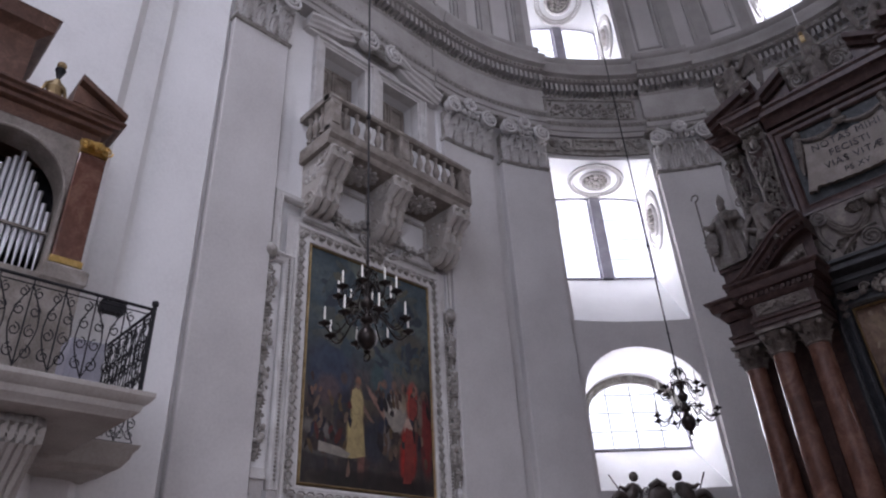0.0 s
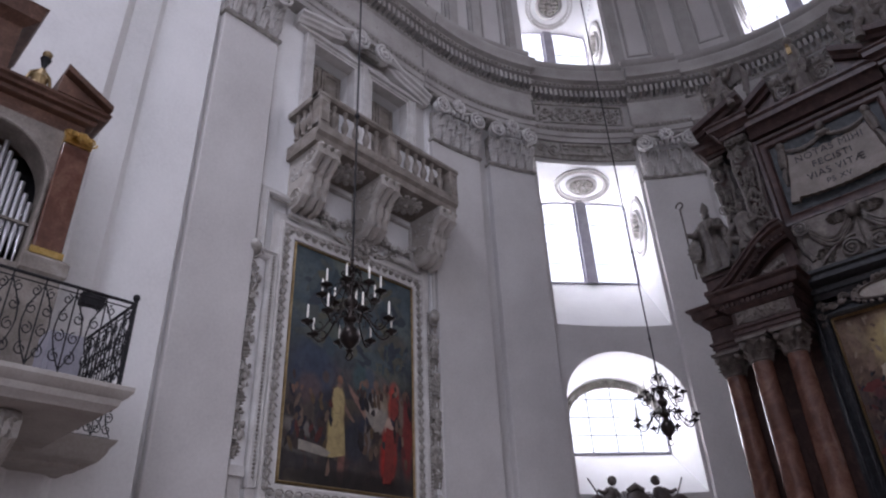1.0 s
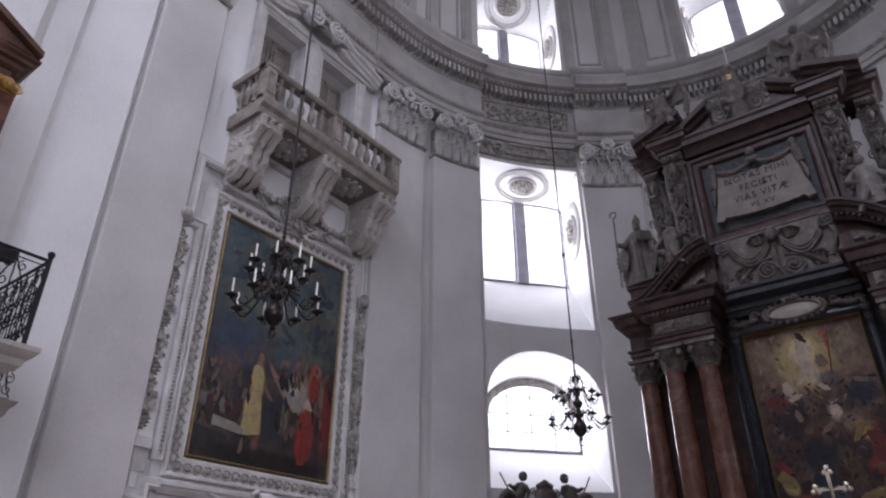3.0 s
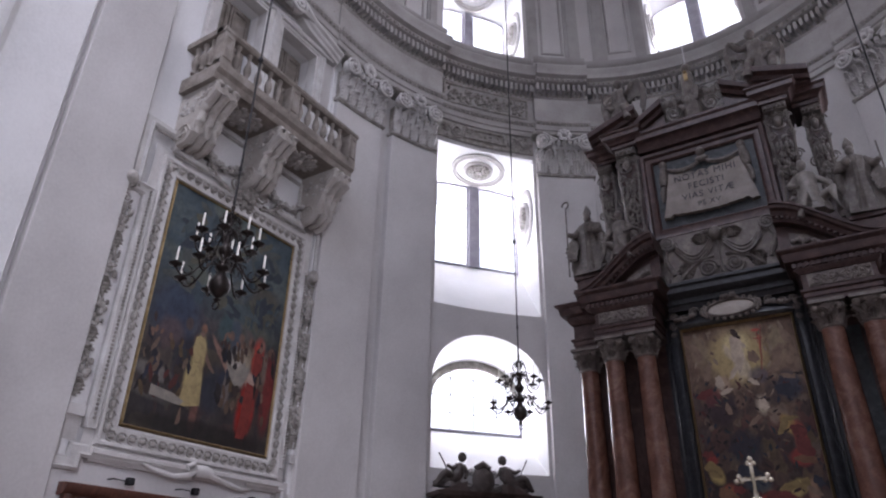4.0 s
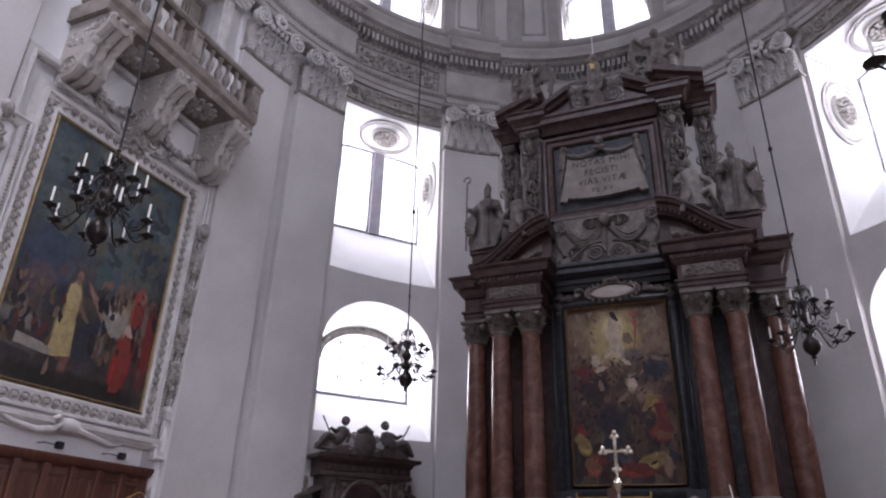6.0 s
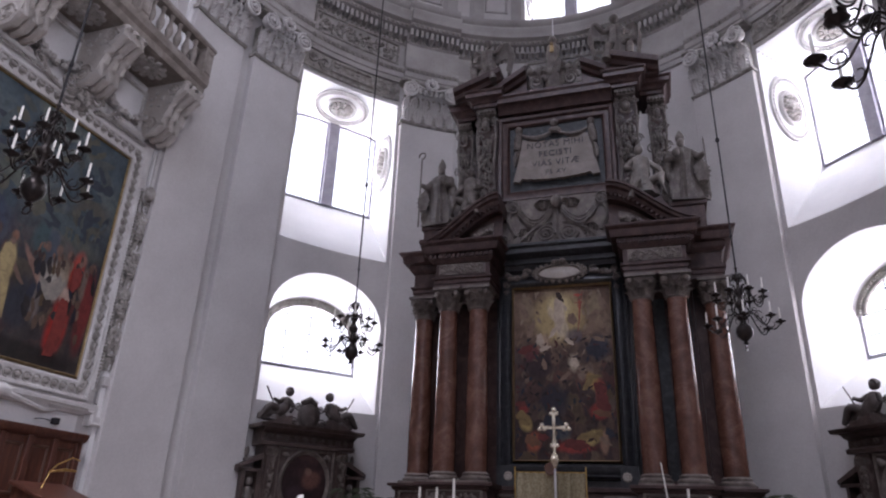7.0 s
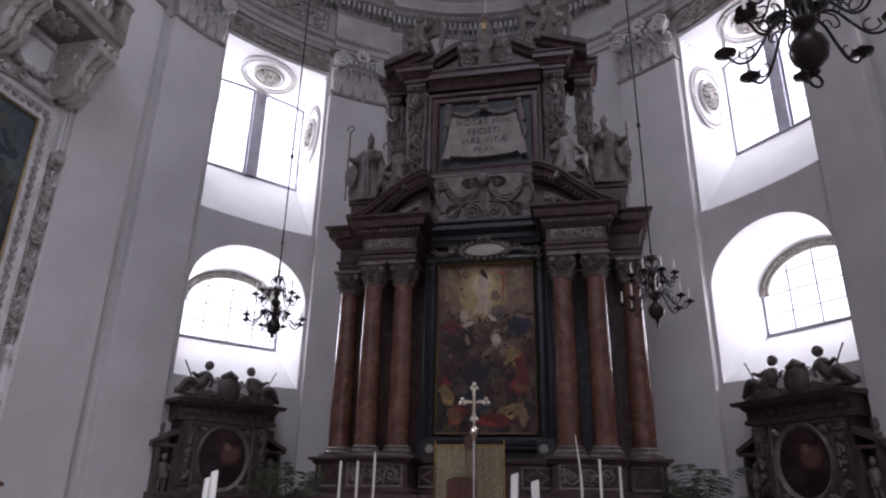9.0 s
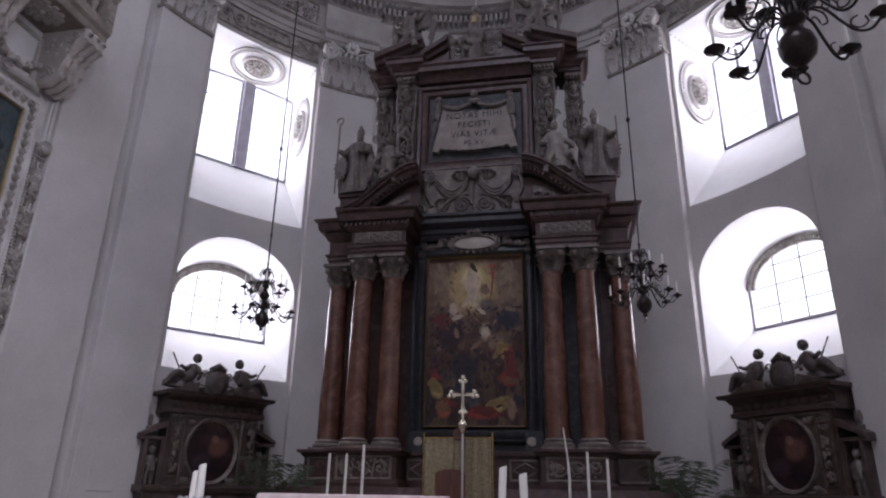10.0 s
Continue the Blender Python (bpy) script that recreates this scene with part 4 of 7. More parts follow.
sur = thing("stucco_surround", "white stucco surround with egg moulding, pendants of fruit and scrolls", "stucco frame", west(9.7, 0, 3.9))
f = Form(west)
f.surround(7.72, 11.68, 4.68, 10.35, ((0, .0), (0, .16), (.05, .18), (.12, .15), (.28, .15), (.33, .2), (.38, .2), (.40, .10), (.62, .10)))
part("picture_moulding", f, stucco_light, sur)
f = Form(west)
for p, q, n in (((7.52, .17, 4.5), (7.52, .17, 10.55), 27), ((11.88, .17, 4.5), (11.88, .17, 10.55), 27), ((7.5, .17, 4.48), (11.9, .17, 4.48), 19), ((7.5, .17, 10.55), (11.9, .17, 10.55), 19)):
    for i in range(n):
        c = [a + (b - a) * (i + .5) / n for a, b in zip(p, q)]
        h = p[0] != q[0]
        f.egg(c, (.09, .05, .06) if h else (.06, .05, .09), 7, 3)
        e = .045
        f.tube([(c[0] + .105 * math.cos(k), c[1], c[2] + .105 * math.sin(k)) for k in (.3, 1.2, 2.1, 3.0, 3.9, 4.8)], .018, 4)
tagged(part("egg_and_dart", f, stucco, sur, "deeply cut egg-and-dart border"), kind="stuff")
# outer architrave with ears
f = Form(west)


def ribbon(form, pts, prof):
    rows = []
    n = len(pts)
    for i in range(n):
        p, a, b = Vector(pts[i]), Vector(pts[max(i - 1, 0)]), Vector(pts[min(i + 1, n - 1)])
        t1, t2 = (p - a).normalized() if i else (b - p).normalized(), (b - p).normalized() if i < n - 1 else (p - a).normalized()
        n1, n2 = Vector((-t1.y, t1.x)), Vector((-t2.y, t2.x))
        m = (n1 + n2)
        m = m / max(.3, m.dot(n1))
        rows.append([(p.x + m.x * w, d, p.y + m.y * w) for w, d in prof])
    form.loops(rows, caps=True)


EAR = [(6.98, 9.95), (6.98, 11.22), (7.42, 11.22), (7.42, 10.82)]
BAND = ((0, 0), (0, .16), (.05, .2), (.09, .14), (.20, .14), (.24, .09), (.24, 0))
for sg in (1, -1):
    mx = (lambda u: u) if sg == 1 else (lambda u: 19.4 - u)
    prof = BAND if sg == 1 else [(-w, d) for w, d in BAND]
    ribbon(f, [(mx(7.32), 4.55), (mx(7.32), 9.80), (mx(6.92), 9.80), (mx(6.92), 11.30), (mx(7.50), 11.30), (mx(7.50), 10.98), (mx(8.7), 10.98)], prof)
    ribbon(f, [(mx(8.3), 4.02), (mx(7.15), 4.02), (mx(7.15), 3.78), (mx(6.5), 3.78), (mx(6.5), 4.62), (mx(6.66), 4.62)], [(-w, d) for w, d in prof])
    f.box(*sorted((mx(6.5), mx(7.0))), 0, .18, 4.72, 4.92)
    f.box(*sorted((mx(6.6), mx(7.0))), 0, .08, 4.3, 4.72)
f.mould([(0, 3.98), (.12, 3.98), (.16, 4.06), (.24, 4.12), (.24, 4.2), (.1, 4.26), (0, 4.26)], 7.3, 12.1, 6)
part("outer_moulding", f, stucco_light, sur)
f = Form(west)
for u0, u1, z in ((6.98, 7.4, 10.98), (11.98, 12.4, 10.98)):
    f.beads((u0, .2, 11.2), (u1, .2, 11.2), 7, .045)
for u in (7.2, 12.2):
    f.beads((u, .17, 4.7), (u, .17, 9.7), 60, .035)
for u0, u1 in ((7.45, 9.1), (10.3, 11.95)):
    f.beads((u0, .2, 10.88), (u1, .2, 10.88), 22, .04)
tagged(part("bead_moulding", f, stucco, sur), kind="stuff")
for u in (6.66, 12.46):
    f = Form(west)
    f.volute(u, .12, 9.65, .26, 2.2, 1 if u < 9 else -1, .12)
    f.egg((u, .2, 9.72), (.17, .14, .2), 9, 6)
    f.volute(u + .05, .1, 9.3, .16, 1.8, -1, .1)
    part("scroll_head", f, stucco, sur)
    f = Form(west)
    z = 9.1
    while z > 5.6:
        kind = rng.random()
        f.fruit(u, z, u, z - .56, .10, .50, 74, rng, .055)
        f.leaf(u, .08, z - .98, .42, .40, .1)
        f.egg((u, .14, z - .62), (.16, .08, .06), 7, 3)
        f.box(u - .07, u + .07, .02, .12, z - .8, z - .64)
        z -= 1.02
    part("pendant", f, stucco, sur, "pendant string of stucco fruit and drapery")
f = Form(west)
f.tube([(8.2, .16, 4.2), (8.6, .2, 4.02), (9.1, .24, 3.94), (9.45, .26, 4.0), (9.6, .28, 4.14), (9.5, .3, 4.24), (9.38, .3, 4.18), (9.4, .3, 4.1)], [.04, .05, .06, .08, .08, .07, .05, .04], 8)
f.tube([(9.62, .2, 4.12), (9.85, .24, 4.12), (10.0, .24, 4.1)], [.14, .15, .12], 12)
f.tube([(10.0, .2, 4.08), (10.5, .18, 4.0), (11.0, .14, 3.92), (11.3, .12, 3.98)], [.08, .06, .05, .03], 7)
part("rolled_scroll", f, stucco_light, sur, "rolled white stucco scroll")
f = Form(west)
f.leaf(9.72, .22, 10.55, .62, .62, .25)
for sg in (-1, 1):
    f.volute(9.72 + sg * .42, .28, 11.0, .2, 2, sg, .1)
    f.volute(9.72 + sg * 1.15, .16, 11.12, .17, 2, -sg, .1)
    f.tube([(9.72 + sg * .5, .2, 10.75), (9.72 + sg * .8, .18, 10.86), (9.72 + sg * 1.2, .16, 11.2)], .05, 6)
f.fruit(9.72, 11.3, 9.72, 10.7, .3, .3, 26, rng, .07)
part("crest", f, stucco, sur, "scrolled crest below the balcony")

# ---- chandeliers ----
ch = thing("chandelier", "dark metal two-tier candle chandelier hanging on a long thin rod", "chandelier", group="hanging chandeliers")
f = Form()
f.lathe(0, 0, [(.02, .0), (.05, .03), (.03, .06), (.07, .09), (.125, .15), (.148, .235), (.128, .32), (.07, .38), (.05, .44), (.10, .48), (.10, .52), (.05, .56), (.045, .64), (.09, .70), (.11, .76),
               (.06, .82), (.04, .88), (.075, .94), (.075, .98), (.035, 1.03), (.03, 1.16), (.06, 1.22), (.03, 1.28), (.02, 1.42), (.035, 1.45), (.0, 1.5)], 14)
f.tube([(.055 * math.cos(a), 0, -.05 + .055 * math.sin(a)) for a in [i * .7 for i in range(10)]], .012, 6)
part("stem", f, bronze, ch, smooth=60)
f = Form().tube([(0, 0, 1.45), (0, 0, 15), (0, 0, 28.45)], .016, 6)
f.egg((0, 0, 4.2), (.045, .045, .06), 8, 5)
f.egg((0, 0, 2.1), (.03, .03, .05), 8, 5)
part("rod", f, iron, ch)
for tier, (n, rad, z0, ztip, off) in enumerate(((8, .60, .50, .36, 0.2), (8, .42, .96, .88, .55), (6, .16, 1.22, 1.24, .1))):
    for i in range(n):
        a = off + 2 * math.pi * i / n
        ca, sa = math.cos(a), math.sin(a)
        prof = [(.06, z0), (.14 * rad / .6, z0 + .07), (rad * .38, z0 + .04), (rad * .52, z0 - .09), (rad * .68, z0 - .22), (rad * .84, z0 - .24), (rad * .96, z0 - .17), (rad, ztip)]
        if tier == 2:
            prof = [(.03, z0), (.09, z0 + .05), (.14, z0 + .0), (.16, z0 - .04), (.13, z0 - .07)]
        f = Form().tube(bent([(r * ca, r * sa, z) for r, z in prof]), .0125, 6)
        q = [(rad * .74 + .06 * math.cos(k), z0 - .15 + .055 * math.sin(k)) for k in (1.6, 2.4, 3.3, 4.2, 5.1, 6.0, 7.0)]
        f.tube(bent([(r * ca, r * sa, z) for r, z in q], 3), .008, 5)
        f.tube(bent([(r * math.cos(a + .39), r * math.sin(a + .39), z) for r, z in ((.05, z0), (rad * .25, z0 + .10), (rad * .42, z0 + .07), (rad * .46, z0 - .02), (rad * .38, z0 - .05))], 3), .008, 5)
        q = [(rad * .45 + .05 * math.cos(k), z0 + .06 + .05 * math.sin(k)) for k in (0, .9, 1.8, 2.7, 3.6, 4.5)]
        f.tube(bent([(r * ca, r * sa, z) for r, z in q], 3), .008, 5)
        arm = part("arm", f, bronze, ch, smooth=60)
        if tier == 2:
            continue
        f = Form().lathe(rad * ca, rad * sa, [(.012, ztip - .03), (.03, ztip), (.085, ztip + .015), (.09, ztip + .03), (.03, ztip + .03), (.03, ztip + .075), (.0, ztip + .075)], 10)
        part("drip_pan", f, bronze, arm, smooth=60)
        f = Form().lathe(rad * ca, rad * sa, [(.014, ztip + .05), (.013, ztip + .27), (.005, ztip + .285)], 8)
        part("candle", f, wax, arm, "white wax candle")
SPOTS = [(-5.09, 5.85, 5.51, 10), (-4.07, 13.45, 5.22, 40), (4.0, 13.5, 5.29, 75), (4.52, 5.31, 5.24, 20)]
BIG = Matrix.Scale(1.06, 4)
for x, y, z, turn in SPOTS[1:]:
    copy_thing(ch, pose(x, y, z, 0, 0, turn) @ BIG)
ch.matrix_basis = pose(*SPOTS[0][:3], 0, 0, SPOTS[0][3]) @ BIG

# ---- organ and its gallery on the crossing pier ----
def beside_pier(x, y, z):
    return (x, y + .17, z)


gal = thing("organ_gallery", "white stone gallery with a wrought-iron railing on scroll brackets", "gallery", (-8.2, 0.5, 4.1))
f = Form(beside_pier)
plan = lambda o: [(-9.25, -2.15), (-9.25, 3.16 + o), (-6.44 + o, 3.16 + o), (-6.44 + o, -2.15)]
f.loops([[(x, y, z) for x, y in plan(o)] for o, z in ((-.12, 4.47), (-.1, 4.5), (-.02, 4.56), (.0, 4.64), (.05, 4.67), (.1, 4.74), (.1, 4.8))], caps=True)
part("slab", f, stucco_beige, gal, bevel=.008)
f = Form(beside_pier)
f.loops([[(x, y, z) for x, y in ((-9.95, 2.2), (-9.95, 3.98 + o), (-8.72 + o, 3.98 + o), (-8.72 + o, 2.2))] for o, z in ((-.3, 4.3), (-.28, 4.36), (-.1, 4.4), (-.02, 4.52), (.0, 4.6), (.05, 4.66), (.08, 4.72))], caps=True)
part("rear_slab", f, stucco_beige, gal, bevel=.008)
for y in (1.95, -1.2):
    f = Form(lambda u, d, z: (-9.2 + d, u + .17, z))
    prof = [(0, 4.49), (2.1, 4.49), (2.24, 4.34), (2.22, 4.14), (2.0, 3.98), (1.72, 3.74), (1.5, 3.4), (1.3, 2.9), (.8, 2.5), (.2, 2.35), (0, 2.4)]
    f.mould(prof, y - .3, y + .3, 1)
    for o in (-.2, -.1, 0, .1, .2):
        f.tube([(y + o, d, z) for d, z in prof[1:-1]], .055, 6)
    part("bracket", f, stucco_beige, gal, "fluted white scroll bracket")


def railing(form, p, q, z0, z1, cell):
    p, q = Vector(p), Vector(q)
    n = max(1, round((q - p).length / cell))
    e = (q - p) / n
    w, h = e.length, z1 - z0
    en = e.normalized()

    def at(u, v):
        return tuple(p + en * u + Vector((0, 0, z0 + v)))
    form.tube([at(0, h), at(w * n, h)], .022, 6)
    form.tube([at(0, h * .93), at(w * n, h * .93)], .010, 5)
    form.tube([at(0, .02), at(w * n, .02)], .018, 6)
    for i in range(n):
        b = w * i
        form.tube([at(b, 0), at(b, h)], .010, 5)
        c = b + w / 2
        for sg in (-1, 1):
            for v, r, way in ((.20, .09, 1), (.42, .085, -1), (.64, .085, 1), (.84, .075, -1)):
                pts = []
                for k in range(15):
                    a, rr = way * k * .55 * sg + 1.57, r * (1 - .05 * k)
                    pts.append(at(c + sg * w * .27 + rr * math.cos(a) * .8, h * v + rr * math.sin(a)))
                form.tube(pts, .0085, 4)
            form.tube([at(c + sg * w * (.5 - .42 * math.sin(k / 8 * math.pi)), h * (.06 + .86 * k / 8)) for k in range(9)], .009, 4)
    return form


f = railing(Form(beside_pier), (-6.5, -2.1, 0), (-6.5, 3.1, 0), 4.8, 5.98, .37)
part("railing", f, iron, gal, "black wrought-iron scroll railing")
f = railing(Form(beside_pier), (-6.5, 3.1, 0), (-9.1, 3.1, 0), 4.8, 5.98, .3)
part("railing", f, iron, gal, "black wrought-iron scroll railing")
f = railing(Form(beside_pier), (-8.75, 3.1, 0), (-8.75, 3.94, 0), 4.72, 5.5, .3)
part("railing", f, iron, gal)
f = Form(beside_pier).tube([(-6.5, 3.1, 4.8), (-6.5, 3.1, 6.02)], .03, 8).egg((-6.5, 3.1, 6.07), .05, 8, 5)
part("corner_post", f, iron, gal)
f = Form(beside_pier).box(-6.62, -6.5, 2.42, 2.72, 5.80, 5.96)
single("rail_lamp", f, iron, "small black floodlight clamped to the railing", "lamp", bevel=.01)
f = Form(beside_pier).box(-7.4, -7.0, 2.3, 2.75, 4.8, 5.55).box(-6.99, -6.98, 2.36, 2.69, 4.86, 5.5)
single("cabinet", f, leadwork_bloom, "dark grey box standing behind the gallery railing", "cabinet", bevel=.02)
f = Form(beside_pier).box(-7.0, -6.7, 1.0, 1.3, 4.8, 5.25)
single("equipment_box", f, iron, "small black box on the gallery floor", "box", bevel=.02)

org = thing("pipe_organ", "pipe organ with marbled columns, gilded capitals and tin pipes", "organ", (-8.4, .4, 4.8))
f = Form(beside_pier).box(-9.15, -7.62, -1.75, 2.32, 4.8, 6.62)
part("base", f, stone_balcony, org, bevel=.015)
for y in (2.14, -.32):
    f = Form(beside_pier).stack([(-9.15, -7.52 + o, y - .26 - o, y + .26 + o, z) for o, z in ((.05, 4.8), (.05, 4.95), (0, 5.0), (0, 6.46), (.05, 6.52), (.05, 6.72), (0, 6.78))])
    part("column_plinth", f, stone_balcony, org, bevel=.01)
for y in (2.12, -.30):
    f = Form(beside_pier).box(-7.9, -7.52, y - .2, y + .2, 6.86, 8.74)
    col = part("column", f, marble_red, org, "flat red marbled column", bevel=.02)
    f = Form(beside_pier).box(-7.92, -7.50, y - .22, y + .22, 6.78, 6.88)
    part("base_gilding", f, gold, col)
    f = Form(lambda u, d, z: (-7.5 + d, u + .17, z))
    f.box(y - .2, y + .2, -.3, 0.0, 8.74, 8.96)
    for sg in (-1, 1):
        f.volute(y + sg * .16, .03, 8.86, .095, 2, -sg, .05)
    f.fruit(y - .1, 8.86, y + .1, 8.86, .02, .16, 14, random.Random(2), .045)
    part("capital", f, gold, col, "gilded scrolled capital")
f = Form(beside_pier)
arch = [(1.88, 6.7)] + [(1.02 + .86 * math.cos(math.pi * i / 24), 7.9 + .86 * math.sin(math.pi * i / 24)) for i in range(25)] + [(.16, 6.7)]
outer = [(1.94, 6.7), (1.94, 7.9)] + [(1.94 - 2.04 * min(1, max(0, (i - 4) / 16)), 8.98 if 3 < i < 21 else 7.9 + 1.08 * (i / 4 if i < 4 else (24 - i) / 4)) for i in range(1, 24)] + [(-.1, 7.9), (-.1, 6.7)]
f.loops([[(-7.62, y, z) for y, z in outer], [(-7.62, y, z) for y, z in arch], [(-8.1, y, z) for y, z in arch]], close=False)
f.tube([(-7.6, y, z) for y, z in arch], .03, 6)
part("arched_front", f, stone_balcony, org, smooth=60)
f = Form(beside_pier).box(-9.1, -8.75, -1.7, 2.3, 6.6, 9.0)
f.box(-9.1, -7.7, 2.28, 2.32, 6.6, 9.0)
part("case", f, iron, org)
f = Form(beside_pier).stack([(-9.15, -7.62 + o, -1.9, 2.26 + o, z) for o, z in ((0, 8.96), (0, 9.06), (-.06, 9.08), (-.06, 9.24), (.04, 9.28), (.06, 9.34), (.14, 9.36), (.14, 9.42), (.2, 9.45), (.2, 9.5))])
cor = part("cornice", f, wood_organ, org, "dark reddish wooden cornice", bevel=.006)
for sg, yy in ((1, 2.36),):
    f = Form(beside_pier)
    f.add([(-7.4, yy, 9.5), (-7.4, yy - sg * .75, 9.5), (-7.4, yy - sg * .75, 9.86), (-9.1, yy, 9.5), (-9.1, yy - sg * .75, 9.5), (-9.1, yy - sg * .75, 9.86)], [(0, 1, 2), (3, 5, 4), (0, 2, 5, 3), (1, 4, 5, 2), (0, 3, 4, 1)])
    f.add([(-7.3, yy + sg * .06, 9.5), (-7.3, yy - sg * .72, 9.9), (-7.3, yy - sg * .72, 10.02), (-7.3, yy + sg * .06, 9.6), (-9.1, yy + sg * .06, 9.5), (-9.1, yy - sg * .72, 9.9), (-9.1, yy - sg * .72, 10.02), (-9.1, yy + sg * .06, 9.6)],
          [(0, 1, 2, 3), (4, 7, 6, 5), (0, 4, 5, 1), (1, 5, 6, 2), (2, 6, 7, 3), (3, 7, 4, 0)])
    part("broken_gable", f, wood_organ, cor, bevel=.008)
f = Form(beside_pier).stack([(-9.1, -7.6 + o, -1.4, .92 + o, z) for o, z in ((0, 9.5), (0, 10.5), (.08, 10.56), (.18, 10.62), (.2, 10.85), (.24, 10.9))])
part("upper_case", f, wood_organ, org, bevel=.008)
f = Form(beside_pier).lathe(-7.6, 1.36, [(.16, 9.5), (.16, 9.56), (.10, 9.6), (.13, 9.72), (.06, 9.84), (.05, 9.9)], 10)
for sg in (-1, 1):
    f.tube([(-7.6, 1.36 + sg * .05, 9.86), (-7.6, 1.36 + sg * .13, 9.78), (-7.6, 1.36 + sg * .17, 9.62), (-7.6, 1.36 + sg * .22, 9.55)], .028, 6)
fin = part("finial_base", f, gilt, org, "gilded scrolled finial foot")
f = Form(beside_pier).lathe(-7.6, 1.36, [(.045, 9.86), (.03, 9.95), (.06, 10.05), (.085, 10.12), (.04, 10.16)], 10)
part("urn", f, iron, fin)
f = Form(beside_pier).egg((-7.6, 1.36, 10.22), (.075, .075, .07), 10, 6)
part("flame", f, gilt, fin)
n = 19
for i in range(n):
    y = .20 + 1.66 * (i + .5) / n
    q = abs(y - 1.30)
    top = 8.62 - (1.75 if y > 1.30 else 1.15) * q + (.0 if i % 2 else .03)
    f = Form(beside_pier).lathe(-7.95, y, [(.008, 6.7), (.036, 7.12), (.039, 7.16), (.039, top), (.036, top)], 10)
    f.box(-7.915, -7.908, y - .02, y + .02, 7.2, 7.3)
    part("pipe", f, tin, org, smooth=40)
f = Form(beside_pier).box(-7.91, -7.87, .16, 1.88, 7.34, 7.38)
part("pipe_rail", f, stone_balcony, org)

# ---- sanctuary floor ----
f = Form()
edge = [(9.9 * math.sin(math.pi * (i / 40 - .5)), CY + 9.9 * math.cos(math.pi * (i / 40 - .5))) for i in range(41)]
plan = [(-9.9, 5.6)] + edge + [(9.9, 5.6)]
f.loops([[(x, y, FLOOR) for x, y in plan], [(x, y, .5) for x, y in plan]], caps=True)
plan2 = [(-9.9, 6.0)] + edge + [(9.9, 6.0)]
f.loops([[(x, y, .5) for x, y in plan2], [(x, y, .8) for x, y in plan2]], caps=True)
single("floor_sanctuary", f, paving, "raised marble sanctuary floor with steps", "floor", kind="structure")

# ---- high altar ----
# figures against the windows: their backlit silhouettes are put into this dark tone
silhouette_stone = surface("silhouette_stone", (.035, .026, .023), (.07, .055, .048), (.13, .11, .098), scale=5.0, grain=30, rough=0.5, bump=0.25)
marble_pale = surface("marble_pale", (.11, .095, .083), (.19, .17, .15), (.29, .265, .24), scale=5.0, grain=30, rough=0.42, bump=0.2)
cloth_stone = surface("cloth_stone", (.125, .098, .078), (.18, .148, .12), (.24, .205, .17), scale=3.0, grain=30, rough=0.5, bump=0.12)
A = before_altar
alt = thing("high_altar", "tall dark marble high altar with six red columns and stone carving", "altar", (0, 18, .8))
rng = random.Random(21)
f = Form(A)
f.box(-4.75, 4.75, -1.6, 1.95, .8, 1.75)
f.mould([(-1.6, 1.75), (1.95, 1.75), (1.9, 1.85), (1.8, 1.9), (1.75, 2.1), (-1.6, 2.1)], -4.6, 4.6, 10)
part("plinth", f, marble_dark, alt, bevel=.012)
